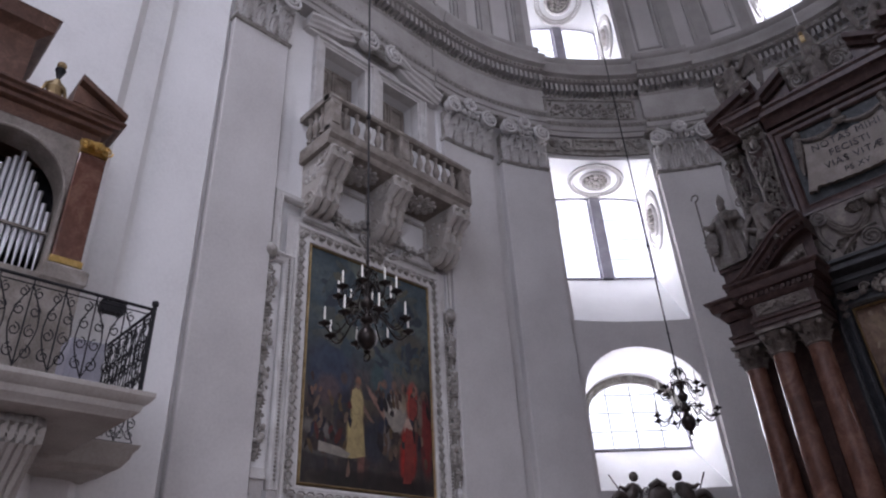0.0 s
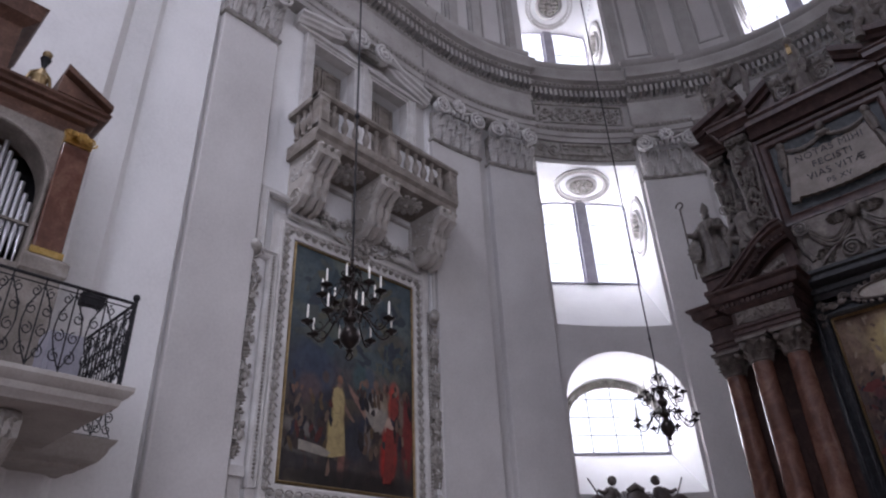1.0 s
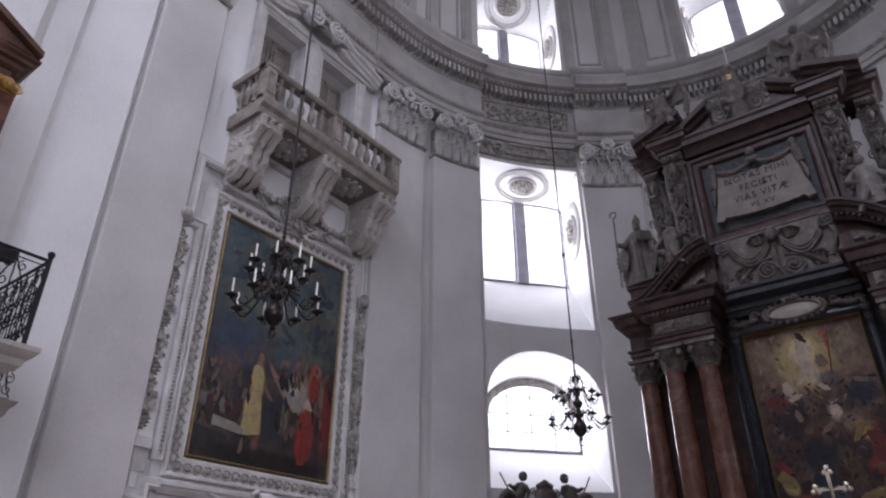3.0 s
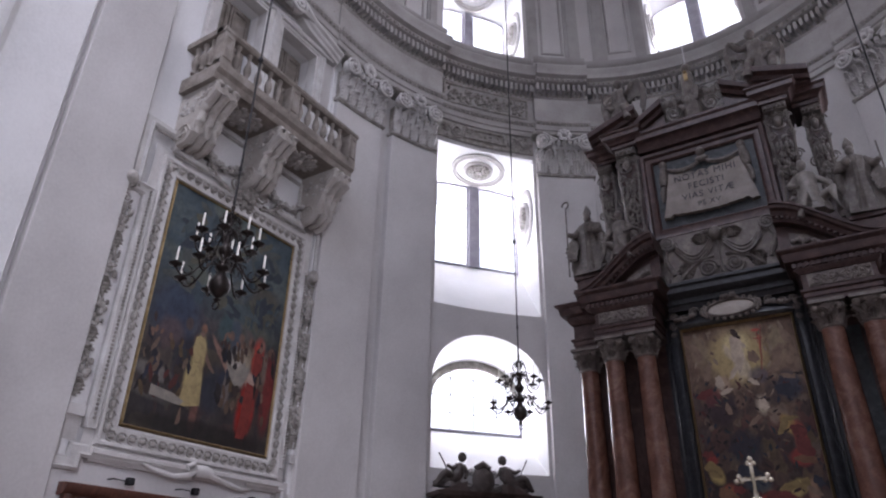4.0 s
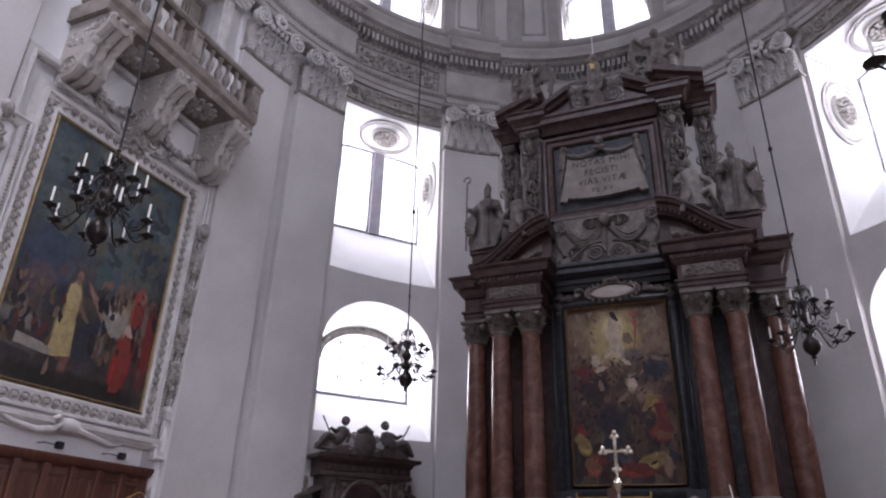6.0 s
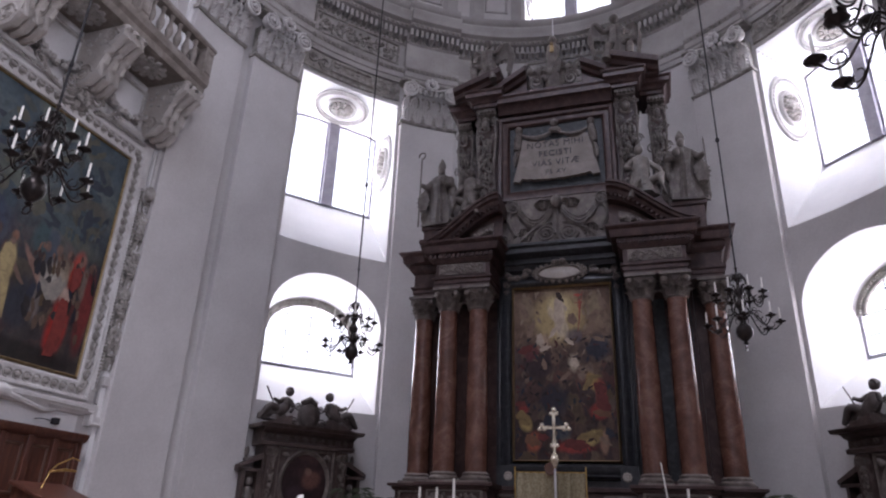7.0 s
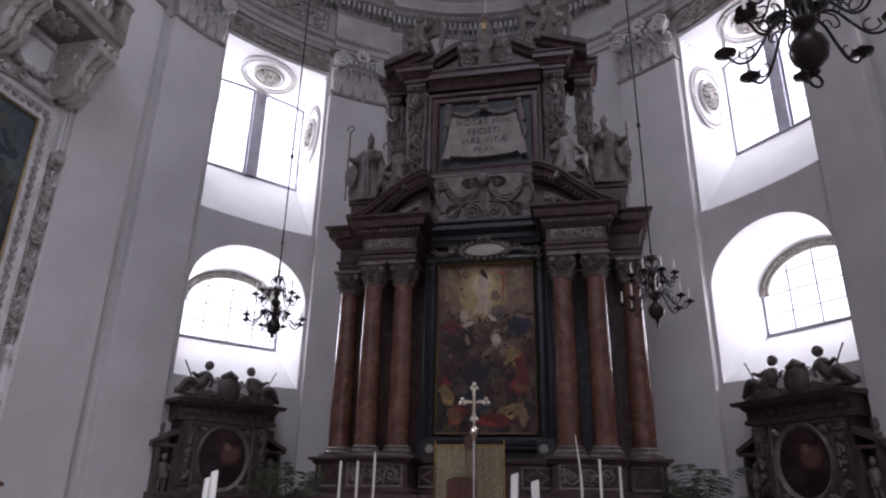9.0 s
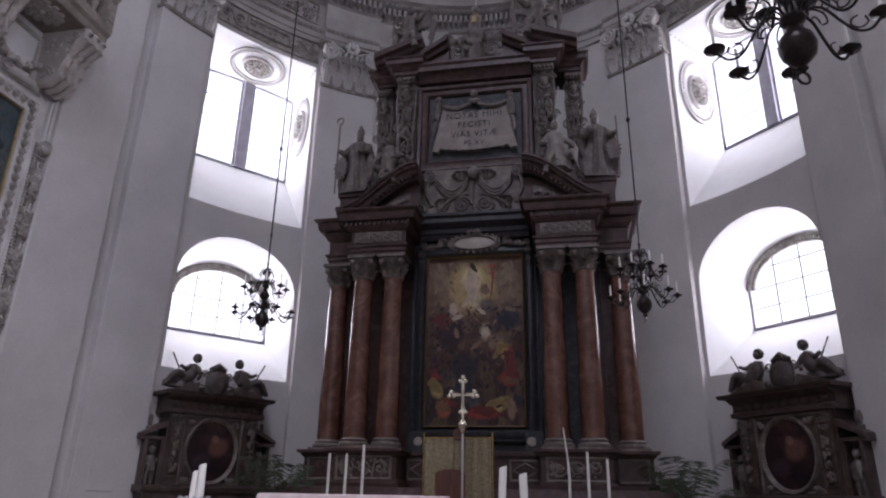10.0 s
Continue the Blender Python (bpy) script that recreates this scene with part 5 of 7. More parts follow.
for sg in (-1, 1):
    X = lambda a, b: sorted((sg * a, sg * b))
    ped = None
    for a0, a1, d in ((3.37, 4.3, .85), (1.72, 3.36, 1.45)):
        f = Form(A).stack([(*X(a0 - o, a1 + o), -1.3, d + o, z) for o, z in ((.1, 2.1), (.1, 2.2), (.06, 2.22), (.0, 2.28), (0, 2.80), (.06, 2.84), (.08, 2.9), (.16, 2.92), (.16, 2.99))])
        ped = part("pedestal", f, marble_dark, alt, bevel=.006)
    f = Form(A)
    f.surround(*X(1.9, 3.18), 2.32, 2.76, ((0, 1.46), (.0, 1.48), (.03, 1.5), (.07, 1.48), (.07, 1.45)))
    f.scrollwork(*X(1.92, 3.16), 2.34, 2.74, 1.47, .42, rng, .04)
    for _ in range(30):
        f.egg((sg * rng.uniform(1.95, 3.13), 1.47, rng.uniform(2.36, 2.72)), (rng.uniform(.03, .08), .03, rng.uniform(.03, .07)), 5, 3)
    part("relief_panel", f, marble_stone, ped, "carved grey stone panel in a light frame")
    f = Form(A)
    f.surround(*X(3.55, 4.15), 2.32, 2.76, ((0, .86), (.02, .89), (.05, .89), (.06, .85)))
    part("side_panel", f, marble_stone, ped)
    # columns
    for x, d in ((2.13, .98), (2.97, .98), (3.89, .36)):
        y = 18 - d
        f = Form().lathe(sg * x, y, [(.285, 3.22), (.292, 4.3), (.285, 5.2), (.262, 6.5), (.245, 7.48)], 26)
        col = part("column", f, marble_red, alt, "polished red-brown marble column", smooth=60)
        f = Form()
        f.box(sg * x - .39, sg * x + .39, y - .39, y + .39, 2.99, 3.06)
        f.lathe(sg * x, y, [(.36, 3.06), (.385, 3.09), (.385, 3.13), (.34, 3.16), (.32, 3.18), (.345, 3.2), (.345, 3.225), (.30, 3.25), (.28, 3.27)], 24)
        part("column_base", f, marble_stone, col, "moulded pale stone base")
        f = Form()
        f.lathe(sg * x, y, [(.25, 7.42), (.28, 7.45), (.25, 7.48), (.25, 7.6), (.28, 7.8), (.35, 7.96), (.32, 7.98)], 16)
        f.box(sg * x - .37, sg * x + .39, y - .39, y + .39, 7.98, 8.06)
        for tier, (n, z, r, h) in enumerate(((8, 7.48, .26, .27), (8, 7.66, .28, .29))):
            for i in range(n):
                a = 2 * math.pi * (i + .5 * tier) / n
                c, s = math.cos(a), math.sin(a)
                g = Form(lambda u, dd, zz, c=c, s=s, xx=sg * x, yy=y, r=r: (xx + (r + dd) * c - u * s, yy + (r + dd) * s + u * c, zz))
                g.leaf(0, -.02, z, .19, h, .12)
                f.add(g.v, g.f)
        for i in range(4):
            a = math.pi / 4 + math.pi / 2 * i
            f.egg((sg * x + .36 * math.cos(a), y + .36 * math.sin(a), 7.89), (.1, .1, .1), 7, 5)
        for i in range(10):
            a = 2 * math.pi * i / 10
            f.egg((sg * x + .31 * math.cos(a), y + .31 * math.sin(a), 7.84), .05, 6, 4)
        part("column_capital", f, marble_stone, col, "carved stone leaf capital")
    # wall behind the columns
    f = Form(A).box(*X(1.8, 3.40), -1.3, -.1, 2.99, 8.06)
    part("back_wall", f, marble_dark, alt)
    f = Form(A).box(*X(3.41, 4.06), -1.3, -.16, 2.99, 8.06)
    part("back_wall", f, marble_dark, alt)
    f = Form(A)
    for a, b in ((2.30, 2.68), (3.08, 3.32)):
        f.box(*X(a, b), -.1, -.05, 3.2, 7.8)
    part("inlay", f, marble_green, alt, "grey-green marble inlay")
    # entablature over the columns
    for a0, a1, d in ((1.76, 3.30, 1.26), (3.31, 4.16, .64)):
        f = Form(A).stack([(*X(a0 - o, a1 + o), -1.3, d + o, z) for o, z in ((0, 8.06), (0, 8.16), (.03, 8.17), (.03, 8.28), (.08, 8.3), (.08, 8.36), (0, 8.38), (0, 8.76))])
        part("architrave", f, marble_dark, alt, bevel=.006)
    f = Form(A)
    f.box(*X(1.88, 3.20), 1.2, 1.29, 8.42, 8.74)
    f.scrollwork(*X(1.90, 3.18), 8.43, 8.73, 1.3, .32, rng, .04)
    for _ in range(40):
        f.egg((sg * rng.uniform(1.92, 3.16), 1.3, rng.uniform(8.45, 8.71)), (rng.uniform(.03, .08), .03, rng.uniform(.03, .06)), 5, 3)
    part("frieze_relief", f, marble_stone, alt, "carved grey stone frieze")
    for a0, a1, d in ((1.76, 3.32, 1.26), (3.33, 4.16, .66)):
        f = Form(A).stack([(*X(a0 - o, a1 + o), -1.3, d + o, z) for o, z in ((.04, 8.76), (.1, 8.84), (.12, 8.87), (.12, 9.0), (.26, 9.02), (.28, 9.08), (.30, 9.22), (.36, 9.26), (.39, 9.30), (.39, 9.34))])
        part("cornice", f, marble_dark, alt, bevel=.006)
    f = Form(A)
    for i in range(14):
        u = sg * (1.68 + 1.72 * i / 13)
        f.box(u - .04, u + .04, 1.36, 1.46, 8.88, 8.99)
    for i in range(12):
        u = sg * (3.35)
        f.box(*sorted((sg * 3.42, sg * 3.52)), 1.3 - .14 * i - .04, 1.3 - .14 * i + .04, 8.88, 8.99)
    tagged(part("dentil_band", f, marble_dark, alt), kind="stuff")
    # half of the broken segmental pediment
    rise = lambda q: (3.70 - 2.24 * q, 9.08 + 1.28 * q * q * (3 - 2 * q))
    rows = []
    for k in range(21):
        u, z = rise(k / 20)
        rows.append([(sg * u, d, z + h) for d, h in ((-.4, -.10), (1.26, -.10), (1.3, -.02), (1.42, .02), (1.46, .12), (1.56, .16), (1.58, .24), (1.64, .26), (1.64, .32), (-.4, .36))])
    f = Form(A).loops(rows, caps=True)
    part("curved_pediment", f, marble_dark, alt, "curved dark marble half pediment")
    f = Form(A)
    for k in range(2, 20):
        u, z = rise(k / 20)
        f.box(*sorted((sg * u - .035, sg * u + .035)), 1.28, 1.40, z - .04, z + .06)
    tagged(part("dentil_band", f, marble_dark, alt), kind="stuff")
    crown = [rise(k / 12) for k in range(13)]
    f = Form(A).loops([[(sg * u, .98, 9.3) for u, z in crown], [(sg * u, .98, max(9.3, z)) for u, z in crown], [(sg * u, -.4, max(9.3, z)) for u, z in crown]], close=False)
    part("tympanum", f, marble_dark, alt)
    f = Form(A)
    f.loops([[(sg * 2.75, d, 9.38), (sg * 1.72, d, 9.38), (sg * 1.72, d, 10.0), (sg * 2.1, d, 9.86)] for d in (.97, 1.04)], caps=True)
    f.fruit(sg * 2.45, 9.5, sg * 1.85, 9.75, 1.05, .3, 26, rng, .055)
    part("tympanum_relief", f, marble_stone, alt)
    # plinth block for a statue
    f = Form(A)
    f.box(*X(3.12, 3.92), -.9, .72, 9.34, 10.1)
    f.box(*X(3.06, 3.98), -.95, .78, 10.1, 10.22)
    part("statue_plinth", f, marble_dark, alt, bevel=.01)
    # attic: herm pilasters
    for x, d, w in ((2.12, .32, .30), (2.98, -.28, .24)):
        f = Form(A)
        f.box(sg * x - w, sg * x + w, -1.0, d, 9.34, 14.26)
        part("attic_pier", f, marble_dark, alt)
        f = Form(lambda u, dd, z: A(u, dd, 10.98 + (z - 10.98) * 1.115))
        f.egg((sg * x, d + .14, 13.42), (w * .42, .14, .2), 9, 6)
        f.egg((sg * x, d + .24, 13.36), (.035, .05, .06), 6, 4)
        f.tube([(sg * x - w * .45, d + .22, 13.5), (sg * x, d + .28, 13.54), (sg * x + w * .45, d + .22, 13.5)], .035, 5)
        f.leaf(sg * x, d + .1, 13.5, w * 1.2, .26, .1)
        f.box(sg * x - w, sg * x + w, d, d + .22, 13.72, 13.92)
        f.beads((sg * x - w, d + .24, 13.8), (sg * x + w, d + .24, 13.8), 5, .07)
        for e in (-1, 1):
            f.volute(sg * x + e * w * .72, d + .1, 13.5, .15, 2, e, .1)
            f.volute(sg * x + e * w * .75, d + .1, 13.02, .13, 2, -e, .1)
            f.volute(sg * x + e * w * .9, d + .04, 12.4, .16, 2, e, .1)
        f.tube([(sg * x + w * .5 * math.cos(k), d + .3, 13.2 - .12 * math.sin(k)) for k in [i * .4 for i in range(9)]], .035, 5)
        f.fruit(sg * x, 12.95, sg * x, 11.9, d + .1, w * 1.3, 90, rng, .04)
        f.fruit(sg * x, 12.2, sg * x, 11.1, d + .04, w * 1.8, 80, rng, .045)
        f.tube([(sg * x - w * .8, d + .05, 13.9), (sg * x - w, d + .08, 13.0), (sg * x - w * .7, d + .06, 12.0), (sg * x - w * .9, d + .05, 11.2)], .045, 6)
        f.tube([(sg * x + w * .8, d + .05, 13.9), (sg * x + w, d + .08, 13.0), (sg * x + w * .7, d + .06, 12.0), (sg * x + w * .9, d + .05, 11.2)], .045, 6)
        for i in range(4):
            f.egg((sg * x - w * .6 + i * w * .4, d + .2, 12.62), (.045, .06, .13), 6, 4)
        part("carved_bracket", f, statue_stone, alt, "carved stone bracket of masks, scrolls and fruit")
    # attic cornice and broken gable
    for a0, a1, d in ((1.76, 2.5, .62), (2.55, 3.2, .02)):
        f = Form(A).stack([(*X(a0 - o, a1 + o), -1.0, d + o, z) for o, z in ((.0, 14.26), (0, 14.38), (.06, 14.40), (.08, 14.46), (.16, 14.52), (.22, 14.54), (.22, 14.68), (.28, 14.72), (.28, 14.76))])
        part("attic_cornice", f, marble_dark, alt, bevel=.006)
    for u0, z0, u1, z1, d in ((3.15, 14.74, 1.62, 15.30, .82), (1.75, 14.90, .86, 15.44, .5)):
        f = Form(A)
        rows = []
        for u, z in ((u0, z0), (u1, z1)):
            rows.append([(sg * u, dd, z + h) for dd, h in ((-1, -.05), (d - .22, -.05), (d - .16, .06), (d - .02, .12), (d, .3), (-1, .3))])
        f.loops(rows, caps=True)
        f.add([(sg * u0, d - .35, 14.7), (sg * u1, d - .35, 14.7), (sg * u1, d - .35, z1), (sg * u0, d - .35, z0), (sg * u0, -1, 14.7), (sg * u1, -1, 14.7), (sg * u1, -1, z1), (sg * u0, -1, z0)],
              [(0, 1, 2, 3), (4, 7, 6, 5), (0, 4, 5, 1), (1, 5, 6, 2), (0, 3, 7, 4)])
        part("broken_gable", f, marble_dark, alt, bevel=.008)
# centre
f = Form(A)
f.box(-1.85, 1.85, -1.3, -.02, 2.1, 9.4)
part("centre_wall", f, marble_black, alt)
f = Form(A)
f.box(-1.72, 1.72, -.5, .5, 2.1, 2.88).box(-1.72, 1.72, -.5, .58, 2.88, 2.98)
part("predella", f, marble_dark, alt, bevel=.01)
for c in (-1.3, 1.3):
    f = Form(A)
    f.surround(c - .34, c + .34, 2.34, 2.74, ((0, .5), (.02, .53), (.05, .53), (.06, .5)))
    for e in (-1, 1):
        f.tube([(c - .3, .52, 2.54), (c, .52, 2.54 + e * .17), (c + .3, .52, 2.54)], .02, 5)
    part("diamond_panel", f, marble_stone, alt, "stone panel with a raised diamond")
f = Form(A)
f.surround(-1.34, 1.34, 3.6, 8.25, ((.04, .1), (.05, .26), (.12, .32), (.2, .3), (.3, .22), (.34, .26), (.40, .2), (.42, 0)))
for sg in (-1, 1):
    f.box(*sorted((sg * 1.30, sg * 1.75)), 0, .32, 2.98, 3.5)
part("black_frame", f, marble_black, alt, "black marble frame with stepped mouldings")
for sg in (-1, 1):
    f = Form(A)
    for i in range(8):
        a = math.pi * i / 4
        f.egg((sg * 1.46 + .075 * math.cos(a), .33, 3.24 + .075 * math.sin(a)), (.045, .03, .045), 6, 4)
    f.egg((sg * 1.46, .35, 3.24), .04, 6, 4)
    part("rosette", f, alabaster, alt)
RISE = canvas("oil_light", 0, -1.34, 1.34, 3.62, 8.29,
              ((.018, .011, .011), (.038, .021, .019), (.075, .045, .037)), ((.065, .036, .027), (.13, .082, .056), (.22, .155, .105)),
              [(.47, .80, .30, .17, 0, (.42, .32, .15), .85), (.47, .86, .13, .09, 0, (.58, .47, .25), .9), (.48, .80, .06, .14, -4, (.52, .43, .31), .97), (.40, .83, .03, .06, 40, (.46, .37, .26), .9), (.52, .73, .05, .07, 20, (.48, .39, .27), .9), (.475, .925, .022, .022, 0, (.06, .035, .022), .9),
               (.68, .84, .008, .10, -6, (.34, .05, .035), .9), (.67, .93, .05, .01, 0, (.40, .07, .05), .9), (.82, .86, .09, .10, 10, (.26, .20, .12), .7), (.14, .86, .09, .10, -10, (.22, .16, .10), .7),
               (.80, .73, .13, .04, 20, (.25, .17, .11), .6), (.30, .66, .08, .05, 10, (.38, .27, .19), .8), (.20, .72, .12, .06, -30, (.20, .14, .09), .6), (.62, .69, .10, .05, 0, (.06, .055, .085), .7), (.85, .62, .12, .08, 0, (.030, .034, .055), .85),
               (.25, .53, .20, .09, 0, (.030, .018, .022), .8), (.20, .60, .10, .05, 20, (.14, .035, .035), .6), (.60, .53, .06, .06, 20, (.36, .30, .22), .85), (.68, .47, .05, .05, -20, (.24, .18, .13), .7), (.42, .56, .05, .04, 0, (.16, .10, .07), .7), (.78, .42, .08, .05, -30, (.34, .22, .07), .85),
               (.85, .36, .06, .09, 10, (.26, .045, .03), .88), (.83, .26, .10, .05, 0, (.26, .04, .028), .85), (.40, .32, .16, .10, 0, (.022, .022, .032), .8), (.10, .28, .06, .03, 0, (.22, .030, .025), .8),
               (.12, .20, .075, .05, -20, (.34, .25, .09), .88), (.20, .10, .08, .06, 20, (.33, .09, .045), .85), (.58, .07, .20, .035, 0, (.26, .036, .026), .8), (.74, .12, .10, .045, 12, (.36, .27, .10), .88), (.86, .10, .05, .07, 0, (.28, .17, .11), .8), (.45, .16, .12, .06, 0, (.03, .05, .07), .7)], .03, .3, (0, .70), 11.0)
pic = thing("altar_painting", "tall altar painting, golden light above dark red and blue", "painting", (0, 17.84, 3.6))
f = Form(A).box(-1.34, 1.34, .06, .195, 3.6, 8.25)
part("canvas", f, RISE, pic)
f = Form(A)
f.surround(-1.31, 1.31, 3.63, 8.22, ((0, .16), (0, .32), (.02, .34), (.04, .28), (.05, .1)))
part("gilt_frame", f, gilt, pic, "narrow gilded frame")
for k, (mat, jobs) in enumerate(((paint("oil_throng", NIGHT), [(150, -1.28, 1.28, 3.75, 6.3, .055, 1.0), (60, -1.28, 1.28, 6.0, 6.8, .05, 1.0)]),
                                 (paint("oil_glow", GLOW), [(22, -1.22, -.55, 6.5, 8.1, .07, .7), (22, .5, 1.22, 6.5, 8.1, .07, .7), (22, -.7, .7, 6.3, 6.75, .05, 1.0)]))):
    f = Form(A)
    for j, (n, u0, u1, v0, v1, size, slim) in enumerate(jobs):
        f.strokes(71 + 7 * k + j, n, u0, u1, v0, v1, .1955 + .00003 * j + .000015 * k, size, slim)
    tagged(part("brushwork", f, mat, pic, "dabs of oil paint", smooth=0), kind="stuff")


def patch(u, v, ru, rv, turn, seed, d):
    """A plain painted shape with a wavering outline."""
    g, rng, a = Form(A), random.Random(seed), radians(turn)
    p1, p2 = rng.uniform(0, 6.28), rng.uniform(0, 6.28)
    pts = []
    for i in range(28):
        t = 2 * math.pi * i / 28
        q = 1 + .2 * math.sin(2 * t + p1) + .13 * math.sin(5 * t + p2)
        x, y = ru * q * math.cos(t), rv * q * math.sin(t)
        pts.append((u + x * math.cos(a) - y * math.sin(a), d, v + x * math.sin(a) + y * math.cos(a)))
    return g.add(pts, [tuple(range(28))])


for name, colour, shapes in (("pale_shape", (.56, .46, .35), [(-.08, 7.45, .15, .42, -4), (-.22, 6.98, .06, .22, -40), (.05, 7.68, .05, .16, 30), (.3, 6.1, .09, .17, 15), (-.6, 6.75, .09, .2, 20), (-.48, 6.52, .16, .06, 10), (.18, 6.68, .12, .07, -30)]),
                             ("flesh_shape", (.24, .165, .115), [(-1.05, 7.6, .1, .26, 10), (-.85, 7.05, .08, .22, -25), (.28, 7.3, .1, .2, 20), (.85, 7.35, .1, .24, -25), (.72, 7.0, .07, .2, -40), (1.1, 7.7, .09, .2, 15), (-.5, 6.08, .07, .14, 0), (.05, 5.75, .16, .07, 35), (.95, 6.72, .2, .05, -15), (.98, 4.1, .07, .15, 60)]),
                             ("yellow_shape", (.25, .18, .075), [(-1.08, 4.68, .2, .17, -20), (.52, 4.22, .2, .11, 15), (.82, 4.25, .11, .15, 10), (.62, 5.55, .08, .2, -25), (.78, 5.72, .16, .06, 10)]),
                             ("orange_shape", (.18, .09, .05), [(-.86, 4.12, .17, .16, 10), (.95, 4.78, .2, .1, -10)]),
                             ("red_shape", (.15, .036, .030), [(.92, 5.42, .14, .17, 10), (.98, 5.02, .19, .24, -8), (.26, 4.02, .28, .14, 5), (-.58, 4.2, .12, .1, 20), (-1.15, 5.05, .12, .09, 0), (-1.0, 6.5, .18, .12, 10)]),
                             ("blue_shape", (.032, .036, .05), [(.85, 6.4, .24, .15, 10), (-.3, 4.55, .25, .2, 0), (1.1, 4.3, .1, .12, 0)]),
                             ("dark_shape", (.045, .027, .019), [(-.06, 7.98, .09, .10, 0), (.02, 7.86, .04, .08, 20)])):
    mat = paint("oil_altar_" + name, [colour, tuple(c * .85 for c in colour)])
    for i, (u, v, ru, rv, turn) in enumerate(shapes):
        lift = .217 if name == "dark_shape" else .2125 + .0003 * i + .00004 * len(name)
        part(name, patch(u, v, ru, rv, turn, i + len(name), lift), mat, pic, "plain painted shape", smooth=0)
part("banner_pole", Form(A).tube([(.42, .215, 6.95), (.58, .215, 8.1)], .012, 5), paint("oil_pole", [(.22, .06, .04)]), pic, "thin painted red line")
part("banner_shape", Form(A).box(.36, .56, .21, .214, 7.74, 7.76).box(.45, .47, .21, .214, 7.62, 7.9), paint("oil_banner", [(.28, .05, .04)]), pic, "plain painted red bars")
f = Form(A).stack([(-1.55, 1.55, -.4, d, z) for d, z in ((.3, 8.78), (.36, 8.9), (.44, 8.92), (.44, 9.06), (.6, 9.1), (.64, 9.14), (.68, 9.16), (.68, 9.3), (.76, 9.34), (.76, 9.42))])
part("centre_cornice", f, marble_black, alt, bevel=.008)
f = Form(A)
f.loops([[(.68 * q * math.cos(k), d, 8.62 + .23 * q * math.sin(k)) for k in [i * .2617 for i in range(24)]] for q, d in ((1.0, .3), (.98, .42), (.86, .44), (.8, .36))])
for i in range(24):
    a = i * .2617
    f.egg((.72 * math.cos(a), .36, 8.62 + .27 * math.sin(a)), (.06, .05, .06), 6, 3)
for sg in (-1, 1):
    for k, (u, z, r) in enumerate(((.92, 8.68, .13), (1.2, 8.56, .11), (1.46, 8.62, .10), (1.5, 8.36, .1), (1.5, 8.12, .08))):
        f.volute(sg * u, .34, z, r, 1.8, sg if k % 2 else -sg, .05)
    f.fruit(sg * .85, 8.6, sg * 1.5, 8.5, .32, .16, 24, rng, .045)
f.fruit(-.15, 8.9, .15, 8.92, .4, .12, 14, rng, .06)
crest = part("crest", f, marble_stone, alt, "scrolled stone cartouche above the painting")
f = Form(A).loops([[(.56 * q * math.cos(k), .37 + (1 - q) * .03, 8.62 + .18 * q * math.sin(k)) for k in [i * .2617 for i in range(24)]] for q in (1, .6, .02)])
part("plaque", f, alabaster, crest, "small pale oval plaque")
# scroll panel under the inscription
f = Form(A)
f.box(-1.75, 1.75, -1.0, .30, 9.4, 11.0)
f.loops([[(u, d, z) for u, z in ((-1.75, 9.5), (1.75, 9.5), (1.45, 10.95), (-1.45, 10.95))] for d in (.3, .42)], caps=True)
base = part("scroll_panel", f, marble_stone, alt)
f = Form(A)
for sg in (-1, 1):
    f.volute(sg * 1.28, .5, 10.72, .22, 2.2, sg, .1)
    f.volute(sg * .32, .5, 9.75, .26, 2.2, -sg, .1)
    f.volute(sg * 1.55, .5, 9.66, .2, 2.0, sg, .1)
    f.tube([(sg * (1.3 + .1 * math.sin(q)), .46, 10.6 - .2 * q) for q in [i * .6 for i in range(8)]], .06, 6)
    for o in (0, .1, .2):
        f.tube([(sg * (1.1 - .95 * k / 10), .5, 10.62 - .42 * math.sin(math.pi * k / 10) - o) for k in range(11)], .04, 5)
    f.tube([(sg * (.15 + .9 * k / 10), .46, 10.1 - .5 * (k / 10) ** 2) for k in range(11)], .05, 5)
    f.leaf(sg * .9, .42, 9.6, .4, .5, .1)
    f.leaf(sg * .35, .46, 10.55, .5, .35, .08)
f.egg((0, .56, 10.72), (.16, .14, .2), 10, 6)
f.tube([(0, .5, 10.5), (0, .5, 9.6)], .035, 6)
tagged(part("drapery_relief", f, statue_stone, base, "carved swags of drapery and scrolls"), kind="stuff")
f = Form(A)
f.box(-1.85, 1.85, -1.0, .22, 10.98, 14.3)
part("attic_wall", f, marble_dark, alt)
f = Form(A)
f.surround(-1.40, 1.40, 11.28, 13.52, ((0, .24), (0, .34), (.04, .38), (.12, .34), (.2, .34), (.24, .42), (.32, .44), (.36, .38), (.38, .2)))
part("attic_frame", f, marble_dark, alt, "dark brown moulded marble frame")
f = Form(A).box(-1.42, 1.42, .2, .27, 11.26, 13.54)
part("dark_panel", f, marble_green, alt)
f = Form(A).stack([(-1.74, 1.74, -1, d, z) for d, z in ((.4, 14.0), (.46, 14.14), (.52, 14.22), (.56, 14.26), (.66, 14.28), (.66, 14.44), (.72, 14.5), (.72, 14.58))])
part("attic_cornice", f, marble_dark, alt, bevel=.008)
